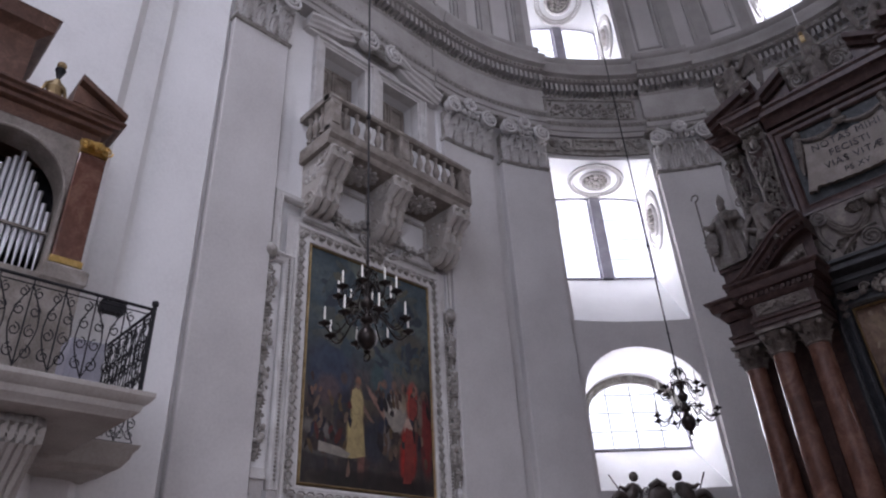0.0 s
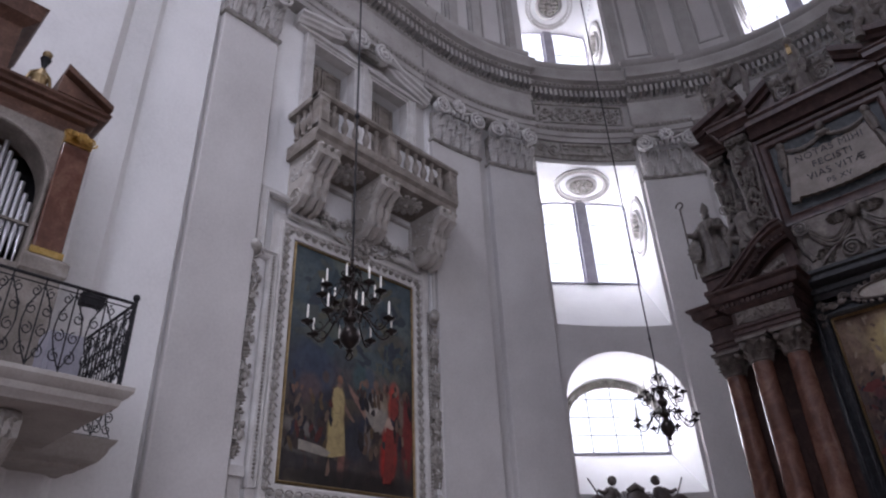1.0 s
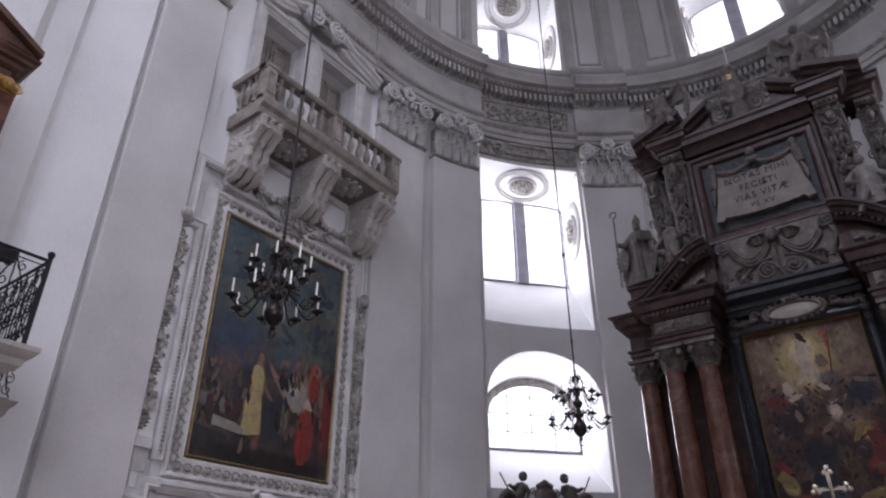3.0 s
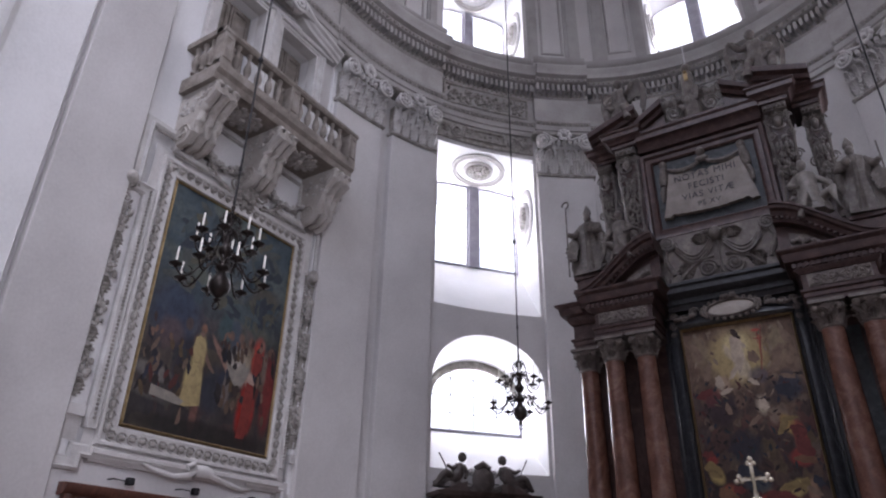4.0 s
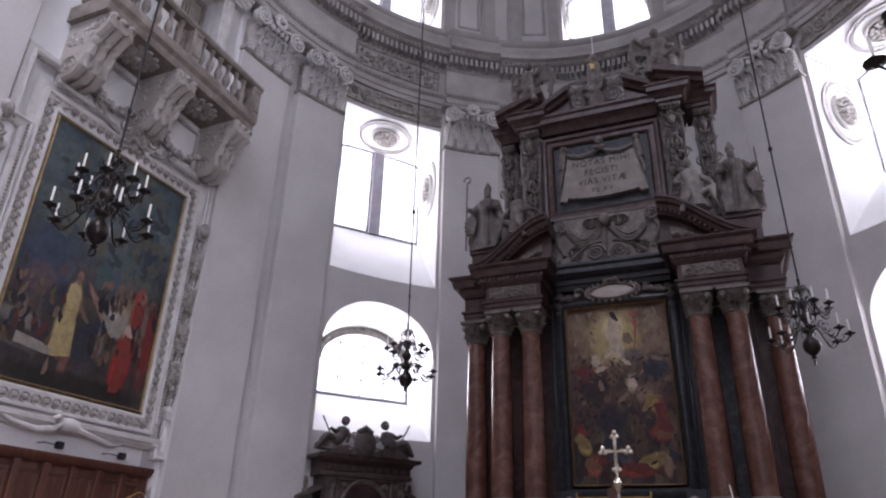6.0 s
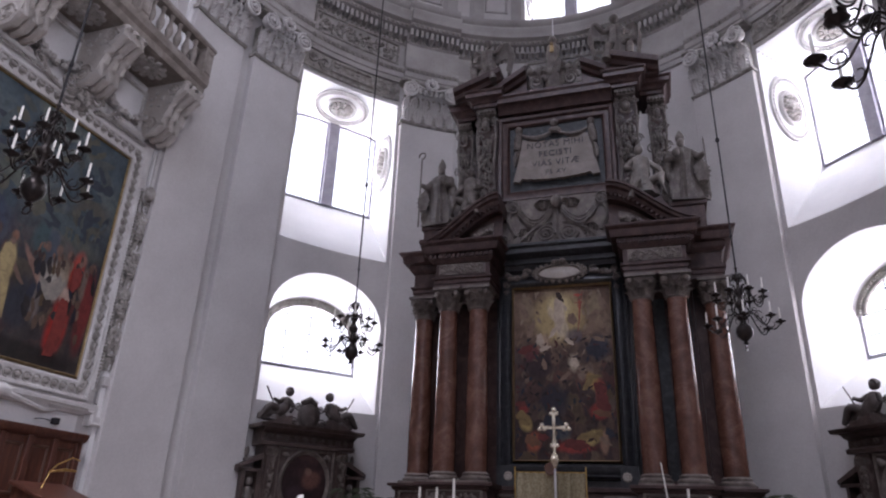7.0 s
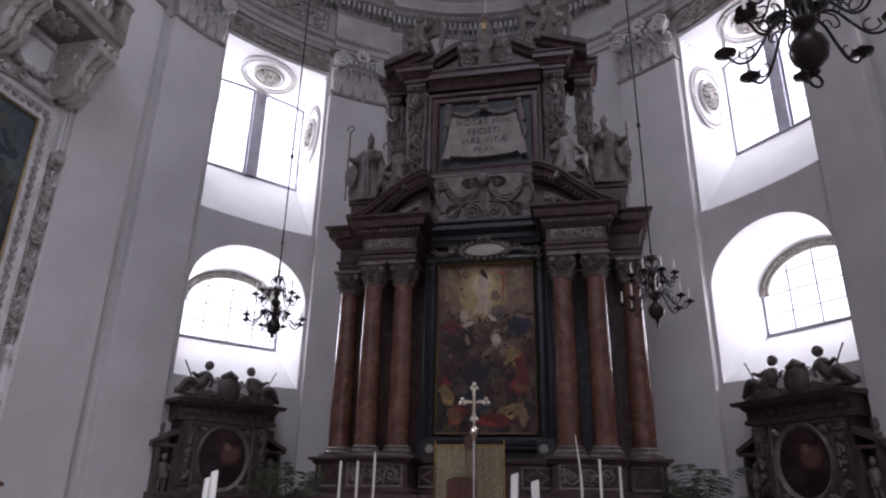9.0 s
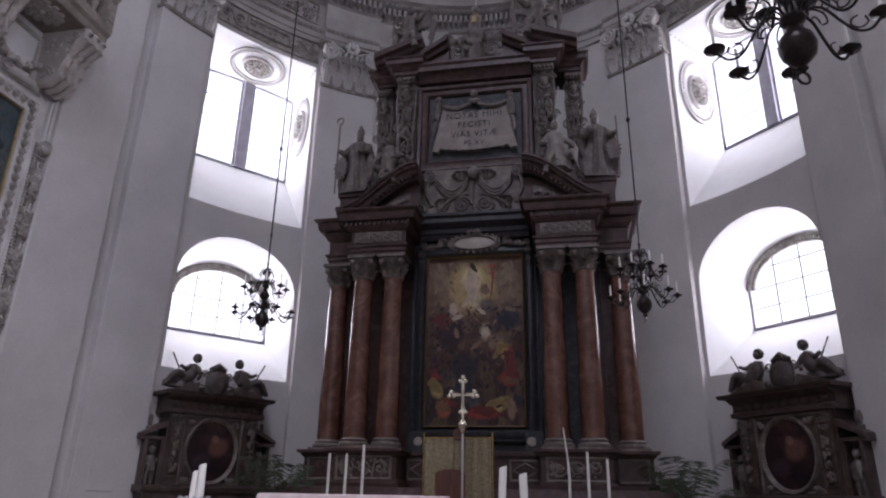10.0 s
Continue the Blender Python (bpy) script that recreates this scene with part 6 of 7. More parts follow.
# inscription cloth
f = Form(A)
top, bot = [], []
for i in range(41):
    q = i / 40 * 2 - 1
    top.append((q * 1.05, 13.02 - .14 * (1 - q * q) + .02 * math.sin(i * 1.1)))
    low = 11.66 - .14 * (1 - q * q) + (.10 if abs(q) > .8 else 0) - (.22 if abs(q) > .84 else 0)
    bot.append((q * 1.27, low + .035 * abs(math.sin(i * .95))))
mid = [((a[0] * .5 + b[0] * .5) * .94, (a[1] + b[1]) / 2) for a, b in zip(top, bot)]
rows = [[(u, .40, z) for u, z in top], [(u, .44, z) for u, z in mid], [(u, .46, z) for u, z in bot], [(u, .30, z) for u, z in bot], [(u, .3, z) for u, z in top], [(u, .40, z) for u, z in top]]
f.loops(rows, close=False)
tab = part("inscription_cloth", f, cloth_stone, alt, "pale carved cloth bearing an inscription", smooth=50)
for sg in (-1, 1):
    f = Form(A).egg((sg * 1.08, .46, 13.3), (.12, .12, .14), 9, 6)
    f.tube([(sg * 1.08, .44, 13.2), (sg * 1.12, .46, 12.9), (sg * 1.15, .44, 12.62)], [.1, .13, .1], 8)
    f.tube([(sg * 1.1, .42, 12.7), (sg * 1.2, .42, 12.4), (sg * 1.22, .42, 12.1)], [.07, .08, .03], 7)
    f.tube([(sg * (1.0 - .9 * k / 8), .44, 13.12 - .14 * math.sin(math.pi * k / 8)) for k in range(9)], [.05 + .03 * math.sin(math.pi * k / 8) for k in range(9)], 7)
    part("cloth_bearer", f, statue_stone, tab, "small carved figure with drapery holding the cloth")
f = Form(A).egg((0, .46, 13.42), (.13, .12, .15), 9, 6).egg((0, .42, 13.22), (.2, .1, .1), 9, 5)
part("cloth_bearer", f, statue_stone, tab, "small carved head above the cloth")
for text, z, size in (("NOTAS MIHI", 12.62, .275), ("FECISTI", 12.30, .275), ("VIAS VITÆ", 11.98, .275), ("PS XV", 11.69, .22)):
    cu = bpy.data.curves.new("letters", "FONT")
    cu.body, cu.size, cu.align_x, cu.extrude, cu.space_character = text, size, "CENTER", .006, 1.12
    tmp = new("letters", cu)
    me = bpy.data.meshes.new_from_object(tmp.evaluated_get(bpy.context.evaluated_depsgraph_get()))
    bpy.data.objects.remove(tmp)
    me.materials.append(ink)
    ob = new("letters", me)
    ob.parent, ob.matrix_basis = tab, pose(0, 18 - .468, z, 90, 0, 0)
# crowning group
f = Form(lambda u, d, z: A(u, d, 14.56 + (z - 14.42) * 1.22))
f.box(-.95, .95, -.6, .3, 14.42, 14.62)
for sg in (-1, 1):
    f.volute(sg * .55, .34, 14.86, .24, 2.2, sg, .1)
    f.volute(sg * .85, .3, 15.3, .16, 2.0, -sg, .1)
    f.leaf(sg * .3, .3, 14.62, .3, .7, .15)
f.fruit(-.7, 15.2, .7, 15.2, .3, .4, 30, rng, .09)
f.fruit(-.3, 14.9, .3, 15.4, .36, .5, 40, rng, .09)
f.tube([(0, .2, 14.6), (0, .24, 15.3), (0, .2, 15.9), (0, .2, 16.1)], [.3, .22, .2, .1], 10)
f.egg((0, .2, 16.2), (.14, .14, .17), 9, 6)
part("crowning_carving", f, statue_stone, alt, "carved fruit and scrolls crowning the altar")
f = Form(A).box(-.06, .06, .40, .46, 16.12, 16.36).egg((0, .46, 16.42), .06, 8, 5)
part("gilt_emblem", f, gilt, alt)
f = Form(A).tube([(0.02, .2, 16.7), (0.02, .2, 17.9)], .016, 6)
part("spike", f, tin, alt)


# ---- statues: each one plain mesh ----
def statue(name, kind, x, y, z, turn, h, mat, label, flip=1, seed=0):
    m = pose(x, y, z, 0, 0, turn) @ Matrix.Scale(h, 4)
    f = Form(lambda a, b, c: tuple(m @ Vector((a * flip, b, c))))
    rng = random.Random(seed)
    if kind == "robed":
        f.box(-.2, .2, -.17, .17, 0, .03)
        f.lathe(0, 0, [(.185, .03), (.18, .1), (.16, .25), (.13, .42), (.125, .55), (.145, .66), (.135, .76), (.06, .82), (.045, .84)], 54, .20, 9, .78)
        f.lathe(-.03, .06, [(.25, .1), (.27, .2), (.245, .4), (.20, .55), (.17, .68), (.145, .77), (.06, .83)], 44, .18, 7, .5)
        f.egg((0, -.02, .885), (.052, .058, .07), 10, 7)
        f.egg((0, -.05, .85), (.035, .03, .05), 8, 5)
        f.lathe(0, -.01, [(.052, .925), (.062, .96), (.055, 1.0), (.03, 1.05), (.008, 1.09)], 12, 0, 7, .6)
        f.tube([(-.11, 0, .75), (-.2, -.06, .64), (-.25, -.14, .66)], [.055, .055, .03], 8)
        f.tube(bent([(-.2, -.03, .66), (-.24, .02, .45), (-.2, .03, .2)], 3), [.03, .05, .06, .06, .055, .045, .02], 7)
        f.tube(bent([(.16, -.05, .66), (.2, -.02, .5), (.17, -.02, .3)], 3), [.03, .05, .06, .06, .05, .04, .02], 7)
        f.tube([(.13, 0, .74), (.19, -.08, .6), (.12, -.16, .6)], [.055, .05, .03], 8)
        f.egg((.1, -.17, .66), (.05, .05, .07), 8, 5)
        f.tube([(-.26, -.15, .02), (-.255, -.15, .6), (-.25, -.15, 1.08 if flip == 1 else .88)], .011, 6)
        if flip == 1:
            f.tube([(-.25 + .05 * math.cos(k), -.15, 1.12 + .05 * math.sin(k)) for k in [3.4 - i * .55 for i in range(10)]], .011, 5)
        f.leaf(-.2, -.12, .25, .16, .38, .04)
    elif kind == "winged":
        f.lathe(0, 0, [(.2, -.08), (.21, .05), (.2, .16), (.15, .34), (.115, .48), (.13, .6), (.11, .68), (.05, .73)], 40, .12, 9, .8)
        f.tube(bent([(-.08, -.08, .3), (-.14, -.2, .26), (-.13, -.22, .02)], 3), .06, 8)
        f.tube(bent([(.08, -.08, .3), (.15, -.18, .2), (.2, -.2, -.05)], 3), .06, 8)
        f.egg((.02, -.04, .82), (.065, .07, .085), 10, 7)
        f.egg((.02, -.01, .85), (.075, .07, .07), 9, 5)
        f.tube(bent([(.11, 0, .64), (.2, -.08, .54), (.3, -.1, .66)], 3), .04, 7)
        f.tube(bent([(-.11, 0, .64), (-.18, -.12, .5), (-.07, -.18, .46)], 3), .04, 7)
        for sg in (-1, 1):
            # a folded wing: a thick curved blade with the long feathers cut into its edge
            rows = []
            for i in range(19):
                k = i / 18
                cu, cz = sg * (.05 + .30 * math.sin(k * 2.2)), .58 + .26 * math.sin(k * 2.9) - .42 * k * k
                wide = (.05 + .17 * math.sin(.3 + k * 2.4)) * (1 + .14 * (-1) ** i)
                rows.append([(cu, .08, cz + wide * .5), (cu + sg * wide * .25, .13, cz), (cu + sg * .02, .12, cz - wide), (cu - sg * .01, .18, cz - wide), (cu + sg * wide * .2, .19, cz), (cu, .15, cz + wide * .5)])
            f.loops(rows, caps=True)
    elif kind == "reclining":
        f.tube(bent([(-.42, 0, .05), (-.16, -.02, .15), (.06, 0, .22), (.2, .0, .40), (.24, -.01, .56)], 3), [.07, .09, .11, .13, .15, .16, .16, .16, .16, .15, .13, .10, .06], 12)
        f.egg((.26, -.03, .67), (.07, .08, .09), 9, 6)
        for i in range(12):
            a = 2 * math.pi * i / 12
            f.egg((.28 + .07 * math.cos(a), .0, .70 + .075 * math.sin(a)), (.04, .07, .04), 6, 4)
        f.egg((.31, .05, .72), (.06, .06, .06), 7, 4)
        f.tube(bent([(.0, -.05, .2), (-.2, -.16, .30), (-.36, -.14, .12), (-.46, -.12, .0)], 3), [.10, .10, .095, .09, .085, .08, .07, .06, .055, .045], 8)
        f.tube(bent([(.3, 0, .5), (.38, -.06, .34), (.3, -.14, .2)], 3), [.06, .058, .055, .05, .045, .04, .035], 7)
        f.tube(bent([(.14, -.02, .5), (.0, -.1, .42), (-.14, -.12, .48)], 3), [.06, .058, .055, .05, .045, .04, .035], 7)
        f.lathe(-.04, .02, [(.36, 0), (.34, .08), (.26, .17), (.16, .25)], 36, .16, 7, .5)
        f.tube([(-.06, -.13, .22), (-.34, -.1, .74)], .017, 5)
    elif kind == "seated":
        f.tube([(0, 0, .1), (0, .02, .4), (.02, 0, .68), (.02, -.01, .76)], [.17, .16, .17, .07], 12)
        f.egg((.03, -.04, .88), (.08, .085, .1), 9, 6)
        f.tube([(-.1, 0, .2), (-.26, -.24, .26), (-.3, -.22, -.12)], [.11, .09, .05], 8)
        f.tube([(.1, 0, .2), (.2, -.26, .2), (.3, -.22, -.2)], [.11, .09, .05], 8)
        f.tube([(.16, 0, .64), (.3, -.08, .46), (.22, -.2, .36)], [.06, .055, .035], 7)
        f.tube([(-.14, 0, .64), (-.3, -.06, .5), (-.34, -.12, .34)], [.06, .055, .035], 7)
        f.lathe(0, .04, [(.28, -.02), (.25, .14), (.2, .26)], 24, .12, 6, .8)
    else:  # small standing figure
        f.tube([(-.07, 0, 0), (-.08, 0, .22), (-.05, 0, .42)], [.05, .07, .09], 8)
        f.tube([(.08, -.03, 0), (.08, -.03, .22), (.04, 0, .42)], [.05, .07, .09], 8)
        f.tube([(0, 0, .38), (0, 0, .58), (0, .01, .72)], [.13, .14, .1], 10)
        f.egg((0, -.01, .86), (.1, .1, .115), 9, 6)
        f.tube([(.13, 0, .66), (.22, -.06, .52), (.12, -.14, .48)], [.05, .045, .035], 7)
        f.tube([(-.13, 0, .66), (-.22, -.04, .5), (-.2, -.1, .36)], [.05, .045, .035], 7)
        f.lathe(0, 0, [(.15, .34), (.16, .42), (.13, .5)], 22, .1, 5)
    return single(name, f, mat, label, "statue", smooth=60)


statue("robed_statue", "robed", -3.5, 17.5, 10.22, -8, 2.2, statue_stone, "stone statue in robes and mitre holding a crozier")
statue("robed_statue", "robed", 3.5, 17.5, 10.22, 8, 2.15, statue_stone, "stone statue in robes and mitre holding a staff", flip=-1)
statue("winged_statue", "winged", -2.15, 17.75, 15.3, -12, 2.0, statue_stone, "winged stone figure sitting on the altar gable")
statue("winged_statue", "winged", 2.0, 17.75, 15.35, 12, 2.1, statue_stone, "winged stone figure sitting on the altar gable", flip=-1)
statue("seated_statue", "seated", -2.4, 16.95, 10.42, -20, 1.42, statue_stone, "seated stone figure on the curved pediment")
statue("seated_statue", "seated", 2.4, 16.95, 10.42, 20, 1.5, marble_pale, "pale seated stone figure on the curved pediment", flip=-1)

# ---- wall monuments below the side windows ----
for theta in (-52.3, 53.2):
    P = plane_at(theta, 9.75)
    mx = P(0, .48, 0)[0]
    DIM = canvas("oil_dim", 0, mx - .5, mx + .5, 2.1, 3.8, ((.010, .006, .007), (.022, .012, .013), (.045, .024, .022)), ((.014, .008, .009), (.03, .016, .016), (.06, .03, .026)),
                 [(.62, .58, .20, .16, 20, (.15, .07, .055), .8), (.55, .70, .08, .07, 0, (.20, .12, .09), .8), (.35, .35, .18, .14, 0, (.05, .03, .035), .7)], .05)
    mon = thing("wall_monument", "dark carved stone monument with an oval painting in the middle", "monument", P(0, 0, .8), group="wall monuments under the windows")
    rng = random.Random(int(theta) + 100)
    f = Form(P)
    f.box(-1.75, 1.75, -.6, .75, .8, 1.9)
    f.mould([(-.6, 1.9), (.8, 1.9), (.84, 1.96), (.84, 2.04), (.7, 2.08), (-.6, 2.08)], -1.85, 1.85, 4)
    part("base", f, monument_stone, mon)
    f = Form(P).box(-1.28, 1.28, -.6, .45, 2.08, 3.92)
    body = part("body", f, monument_stone, mon)
    f = Form(P)
    el = lambda q, d: [(.665 * q * math.cos(2 * math.pi * i / 32), d, 2.98 + .785 * q * math.sin(2 * math.pi * i / 32)) for i in range(32)]
    f.loops([el(1.15, .45), el(1.14, .53), el(1.11, .56), el(1.05, .53), el(1.01, .50), el(.98, .45)])
    f.surround(-.8, .8, 2.16, 3.84, ((0, .45), (.01, .5), (.05, .5), (.06, .45)))
    for su in (-1, 1):
        for sz in (-1, 1):
            f.fruit(su * .72, 2.96 + sz * .78, su * .55, 2.96 + sz * .7, .46, .2, 9, rng, .05)
    part("oval_frame", f, marble_stone, mon, "oval grey stone frame")
    f = Form(P)
    f.loops([el(1.0, .47), el(.5, .475), el(.02, .48)])
    part("oval_painting", f, DIM, mon, "very dark oval painting")
    for su in (-1, 1):
        f = Form(P)
        f.box(su * 1.06 - .18, su * 1.06 + .18, .4, .56, 2.08, 3.9)
        f.surround(su * 1.06 - .11, su * 1.06 + .11, 2.3, 3.6, ((0, .57), (.01, .6), (.05, .6), (.06, .56)))
        pil = part("side_pilaster", f, monument_stone, mon)
        f = Form(P)
        for i in range(5):
            f.volute(su * 1.06 + .03 * (-1) ** i, .58, 2.45 + .26 * i, .09, 1.6, (-1) ** i, .04)
        f.fruit(su * 1.06, 2.35, su * 1.06, 3.6, .58, .16, 26, rng, .04)
        f.leaf(su * 1.06, .58, 3.62, .34, .28, .12)
        part("carving", f, marble_stone, pil)
        # side niche with a small gable
        f = Form(P)
        f.box(su * 1.52 - .26, su * 1.52 + .26, -.4, .12, 2.08, 3.3)
        f.box(su * 1.74 - .04, su * 1.74 + .04, .1, .42, 2.08, 3.26).box(su * 1.32 - .04, su * 1.32 + .04, .1, .42, 2.08, 3.26)
        niche = part("side_niche", f, monument_stone, mon)
        f = Form(P)
        a, b = su * 1.26, su * 1.92
        f.add([(a, .5, 3.56), (b, .5, 3.26), (b, .5, 3.36), (a, .5, 3.70), (a, -.3, 3.56), (b, -.3, 3.26), (b, -.3, 3.36), (a, -.3, 3.70)], [(0, 1, 2, 3), (4, 7, 6, 5), (0, 4, 5, 1), (1, 5, 6, 2), (2, 6, 7, 3), (3, 7, 4, 0)])
        f.box(*sorted((a, b)), -.3, .44, 3.2, 3.28)
        part("gable", f, monument_stone, niche)
        f = Form(P).egg((su * 1.62, .1, 3.72), (.07, .07, .16), 8, 6).egg((su * 1.62, .1, 3.52), (.1, .1, .07), 8, 4)
        part("finial", f, statue_stone, niche)
    f = Form(P)
    f.mould([(-.6, 3.92), (.6, 3.92), (.62, 4.02), (.5, 4.06), (.5, 4.24), (.62, 4.28), (.74, 4.36), (.8, 4.46), (-.6, 4.5)], -1.42, 1.42, 4)
    f.mould([(-.6, 4.38), (.84, 4.38), (.9, 4.47), (-.6, 4.5)], -1.58, 1.58, 4)
    part("cornice", f, monument_stone, mon)
    f = Form(P)
    f.scrollwork(-1.3, 1.3, 4.06, 4.24, .52, .26, rng, .03)
    tagged(part("frieze_relief", f, marble_stone, mon), kind="stuff")
    f = Form(P)
    f.box(-1.0, 1.0, -.4, .1, 4.48, 4.72)
    f.egg((0, .25, 4.86), (.34, .14, .40), 12, 7)
    f.loops([[(.30 * q * math.cos(k), .3 + .06 * (1 - q), 4.86 + .36 * q * math.sin(k)) for k in [i * .3142 for i in range(20)]] for q in (1.2, 1.1, .9, .1)])
    for su in (-1, 1):
        f.volute(su * .42, .26, 4.66, .15, 2, su, .08)
        f.volute(su * .36, .26, 5.08, .12, 2, -su, .08)
    f.tube([(-.22, .25, 5.2), (0, .25, 5.32), (.22, .25, 5.2)], [.09, .12, .09], 8)
    f.fruit(-.2, 5.25, .2, 5.25, .25, .2, 12, rng, .06)
    part("shield", f, silhouette_stone, mon, "carved stone coat of arms with plain field")
    for su in (-1, 1):
        f = Form(P)
        f.add([(su * 1.5, .6, 4.48), (su * .62, .6, 4.48), (su * .62, .6, 4.78), (su * 1.5, -.4, 4.48), (su * .62, -.4, 4.48), (su * .62, -.4, 4.78)], [(0, 1, 2), (3, 5, 4), (0, 2, 5, 3), (1, 4, 5, 2), (0, 3, 4, 1)])
        part("gable_half", f, monument_stone, mon)
        x, y, z = P(su * .98, .22, 4.64)
        statue("reclining_statue", "reclining", x, y, z, -theta, 1.22, silhouette_stone, "small stone figure reclining on the monument, toned as a dark silhouette", flip=-su, seed=3)
        x, y, z = P(su * 1.52, .27, 2.08)
        statue("child_statue", "small", x, y, z, -theta, 1.0, statue_stone, "small stone child figure standing in a niche", flip=su)

# ---- sanctuary furniture ----
scr = thing("throne_screen", "gold brocade hanging on a slim brass frame", "screen", (0, 15.2, .8))
f = Form()
rows = [[(-.73 + 1.46 * i / 40, 15.2 - .025 * math.sin(i * 1.3) - .012 * math.sin(i * 3.1), z) for i in range(41)] for z in (.84, 1.6, 2.4, 3.12)]
f.loops(rows, close=False)
f.loops([[(x, y + .02, z) for x, y, z in r] for r in rows], close=False)
part("hanging", f, brocade, scr, smooth=80)
f = Form().tube([(-.76, 15.2, .8), (-.76, 15.2, 3.24)], .016, 6).tube([(.76, 15.2, .8), (.76, 15.2, 3.24)], .016, 6).tube([(-.76, 15.2, 3.13), (.76, 15.2, 3.13)], .014, 6)
part("frame", f, gold, scr)
f = Form()
f.loops([[(.02 + r * math.cos(k), y, 3.2 + r * math.sin(k)) for k in [i * .2617 for i in range(24)]] for r, y in ((.01, 15.13), (.09, 15.13), (.1, 15.12), (.125, 15.12), (.135, 15.14), (.135, 15.17))])
part("roundel", f, wood_organ, scr, "small round wooden badge")
th = thing("throne_chair", "reddish wooden chair with a tall back", "chair", (-.1, 14.7, .8))
f = Form()
back = [(-.42, 1.2)] + [(-.1 + .34 * math.cos(math.pi - math.pi * i / 12) * .95, 2.36 + .10 * math.sin(math.pi * i / 12)) for i in range(13)] + [(.22, 1.2)]
f.loops([[(x, y, z) for x, z in back] for y in (14.86, 14.92)], caps=True)
part("backrest", f, wood, th)
f = Form().box(-.44, .24, 14.4, 14.9, 1.2, 1.28)
part("seat", f, wood, th)
for x in (-.4, .2):
    for y in (14.44, 14.88):
        part("leg", Form().box(x - .03, x + .03, y - .03, y + .03, .8, 1.2), wood, th)

silver_gilt = surface("silver_gilt", (.46, .40, .28), (.62, .56, .44), (.76, .72, .62), scale=14, grain=60, rough=0.25, metal=1.0, bump=0.2)
crs = thing("standing_cross", "tall silver and gilt cross on a slender pole", "cross", (.25, 14.3, .8))
f = Form().tube([(.25, 14.3, .84), (.25, 14.3, 3.2)], .022, 8)
part("pole", f, tin, crs)
f = Form().lathe(.25, 14.3, [(.25, .8), (.25, .84), (.08, .9), (.03, 1.0)], 16)
part("foot", f, bronze, crs)
f = Form().lathe(.25, 14.3, [(.025, 3.12), (.04, 3.18), (.09, 3.26), (.10, 3.32), (.06, 3.40), (.03, 3.44), (.035, 3.52), (.02, 3.56)], 14)
part("knop", f, silver_gilt, crs, "round gilded knop")
f = Form()
f.box(.22, .28, 14.285, 14.315, 3.54, 4.22).box(.02, .48, 14.285, 14.315, 3.90, 3.96)
for x, z in ((.25, 4.24), (.0, 3.93), (.5, 3.93), (.25, 3.6)):
    for a in range(3):
        f.egg((x + .055 * math.cos(a * 2.1 + 1.57), 14.3, z + .055 * math.sin(a * 2.1 + 1.57)), (.05, .02, .05), 8, 5)
f.tube([(.25, 14.27, 4.02), (.25, 14.265, 3.85), (.26, 14.27, 3.66)], [.02, .03, .012], 7)
f.tube([(.1, 14.27, 3.97), (.25, 14.265, 3.93), (.4, 14.27, 3.97)], .012, 5)
part("crosspiece", f, silver_gilt, crs, "trefoil-ended gilt cross")

tbl = thing("altar_table", "free-standing altar table covered with a pale cloth", "altar", (0, 8.0, .8))
f = Form().box(-.9, .9, 7.85, 8.35, .8, 1.88)
part("block", f, marble_dark, tbl, bevel=.02)
f = Form()
rows = []
for z, o in ((1.48, .03), (1.68, .02), (1.88, .0), (1.902, -.012), (1.906, -.03)):
    per = []
    for i in range(60):
        q = i / 60 * 4
        k, r = int(q), q - int(q)
        c = [(-1, -1), (1, -1), (1, 1), (-1, 1), (-1, -1)]
        x, y = c[k][0] + (c[k + 1][0] - c[k][0]) * r, c[k][1] + (c[k + 1][1] - c[k][1]) * r
        w = .012 * math.sin(i * 1.7) if o > 0 else 0
        per.append((x * (1.04 + o + w), 8.1 + y * (.4 + o + w), z))
    rows.append(per)
f.loops(rows, caps=True)
part("cloth", f, cloth, tbl, "pinkish white altar cloth", smooth=50)

for k, (x, y, zc, tops) in enumerate(((-1.76, 7.62, 1.86, (2.20, 2.13)), (1.78, 7.62, 1.86, (2.21, 2.14)))):
    st = thing("candle_stand", "pair of thick white candles on a metal stand", "candle stand", (x, y, .8), group="candle stands beside the altar table")
    f = Form().lathe(x, y, [(.18, .8), (.18, .84), (.05, .9), (.03, 1.1), (.045, 1.3), (.03, 1.5), (.04, 1.7), (.03, 1.76)], 14)
    part("shaft", f, tin, st)
    f = Form().lathe(x, y, [(.03, 1.74), (.15, 1.80), (.17, 1.82), (.17, 1.84), (.03, 1.83)], 16)
    for i in range(12):
        a = i * math.pi / 6
        f.egg((x + .16 * math.cos(a), y + .16 * math.sin(a), 1.84), .022, 6, 4)
    part("drip_tray", f, tin, st)
    for o, dy, t, lean in ((-.04, .03, tops[1 if k == 0 else 0], .01), (.08 if k == 0 else .20, -.02, tops[0 if k == 0 else 1], -.008)):
        f = Form()
        n = 14
        rows = [[(x + o * (1 if k == 0 else 1) + lean * (z - 1.8) * 4 + r * math.cos(2 * math.pi * j / n), y + dy + r * math.sin(2 * math.pi * j / n), z + (.012 * math.cos(2 * math.pi * j / n) if z > 2 else 0)) for j in range(n)] for r, z in ((.041, 1.78), (.041, t - .01), (.036, t))]
        f.loops(rows, caps=True)
        part("candle", f, wax, st, "thick white candle")

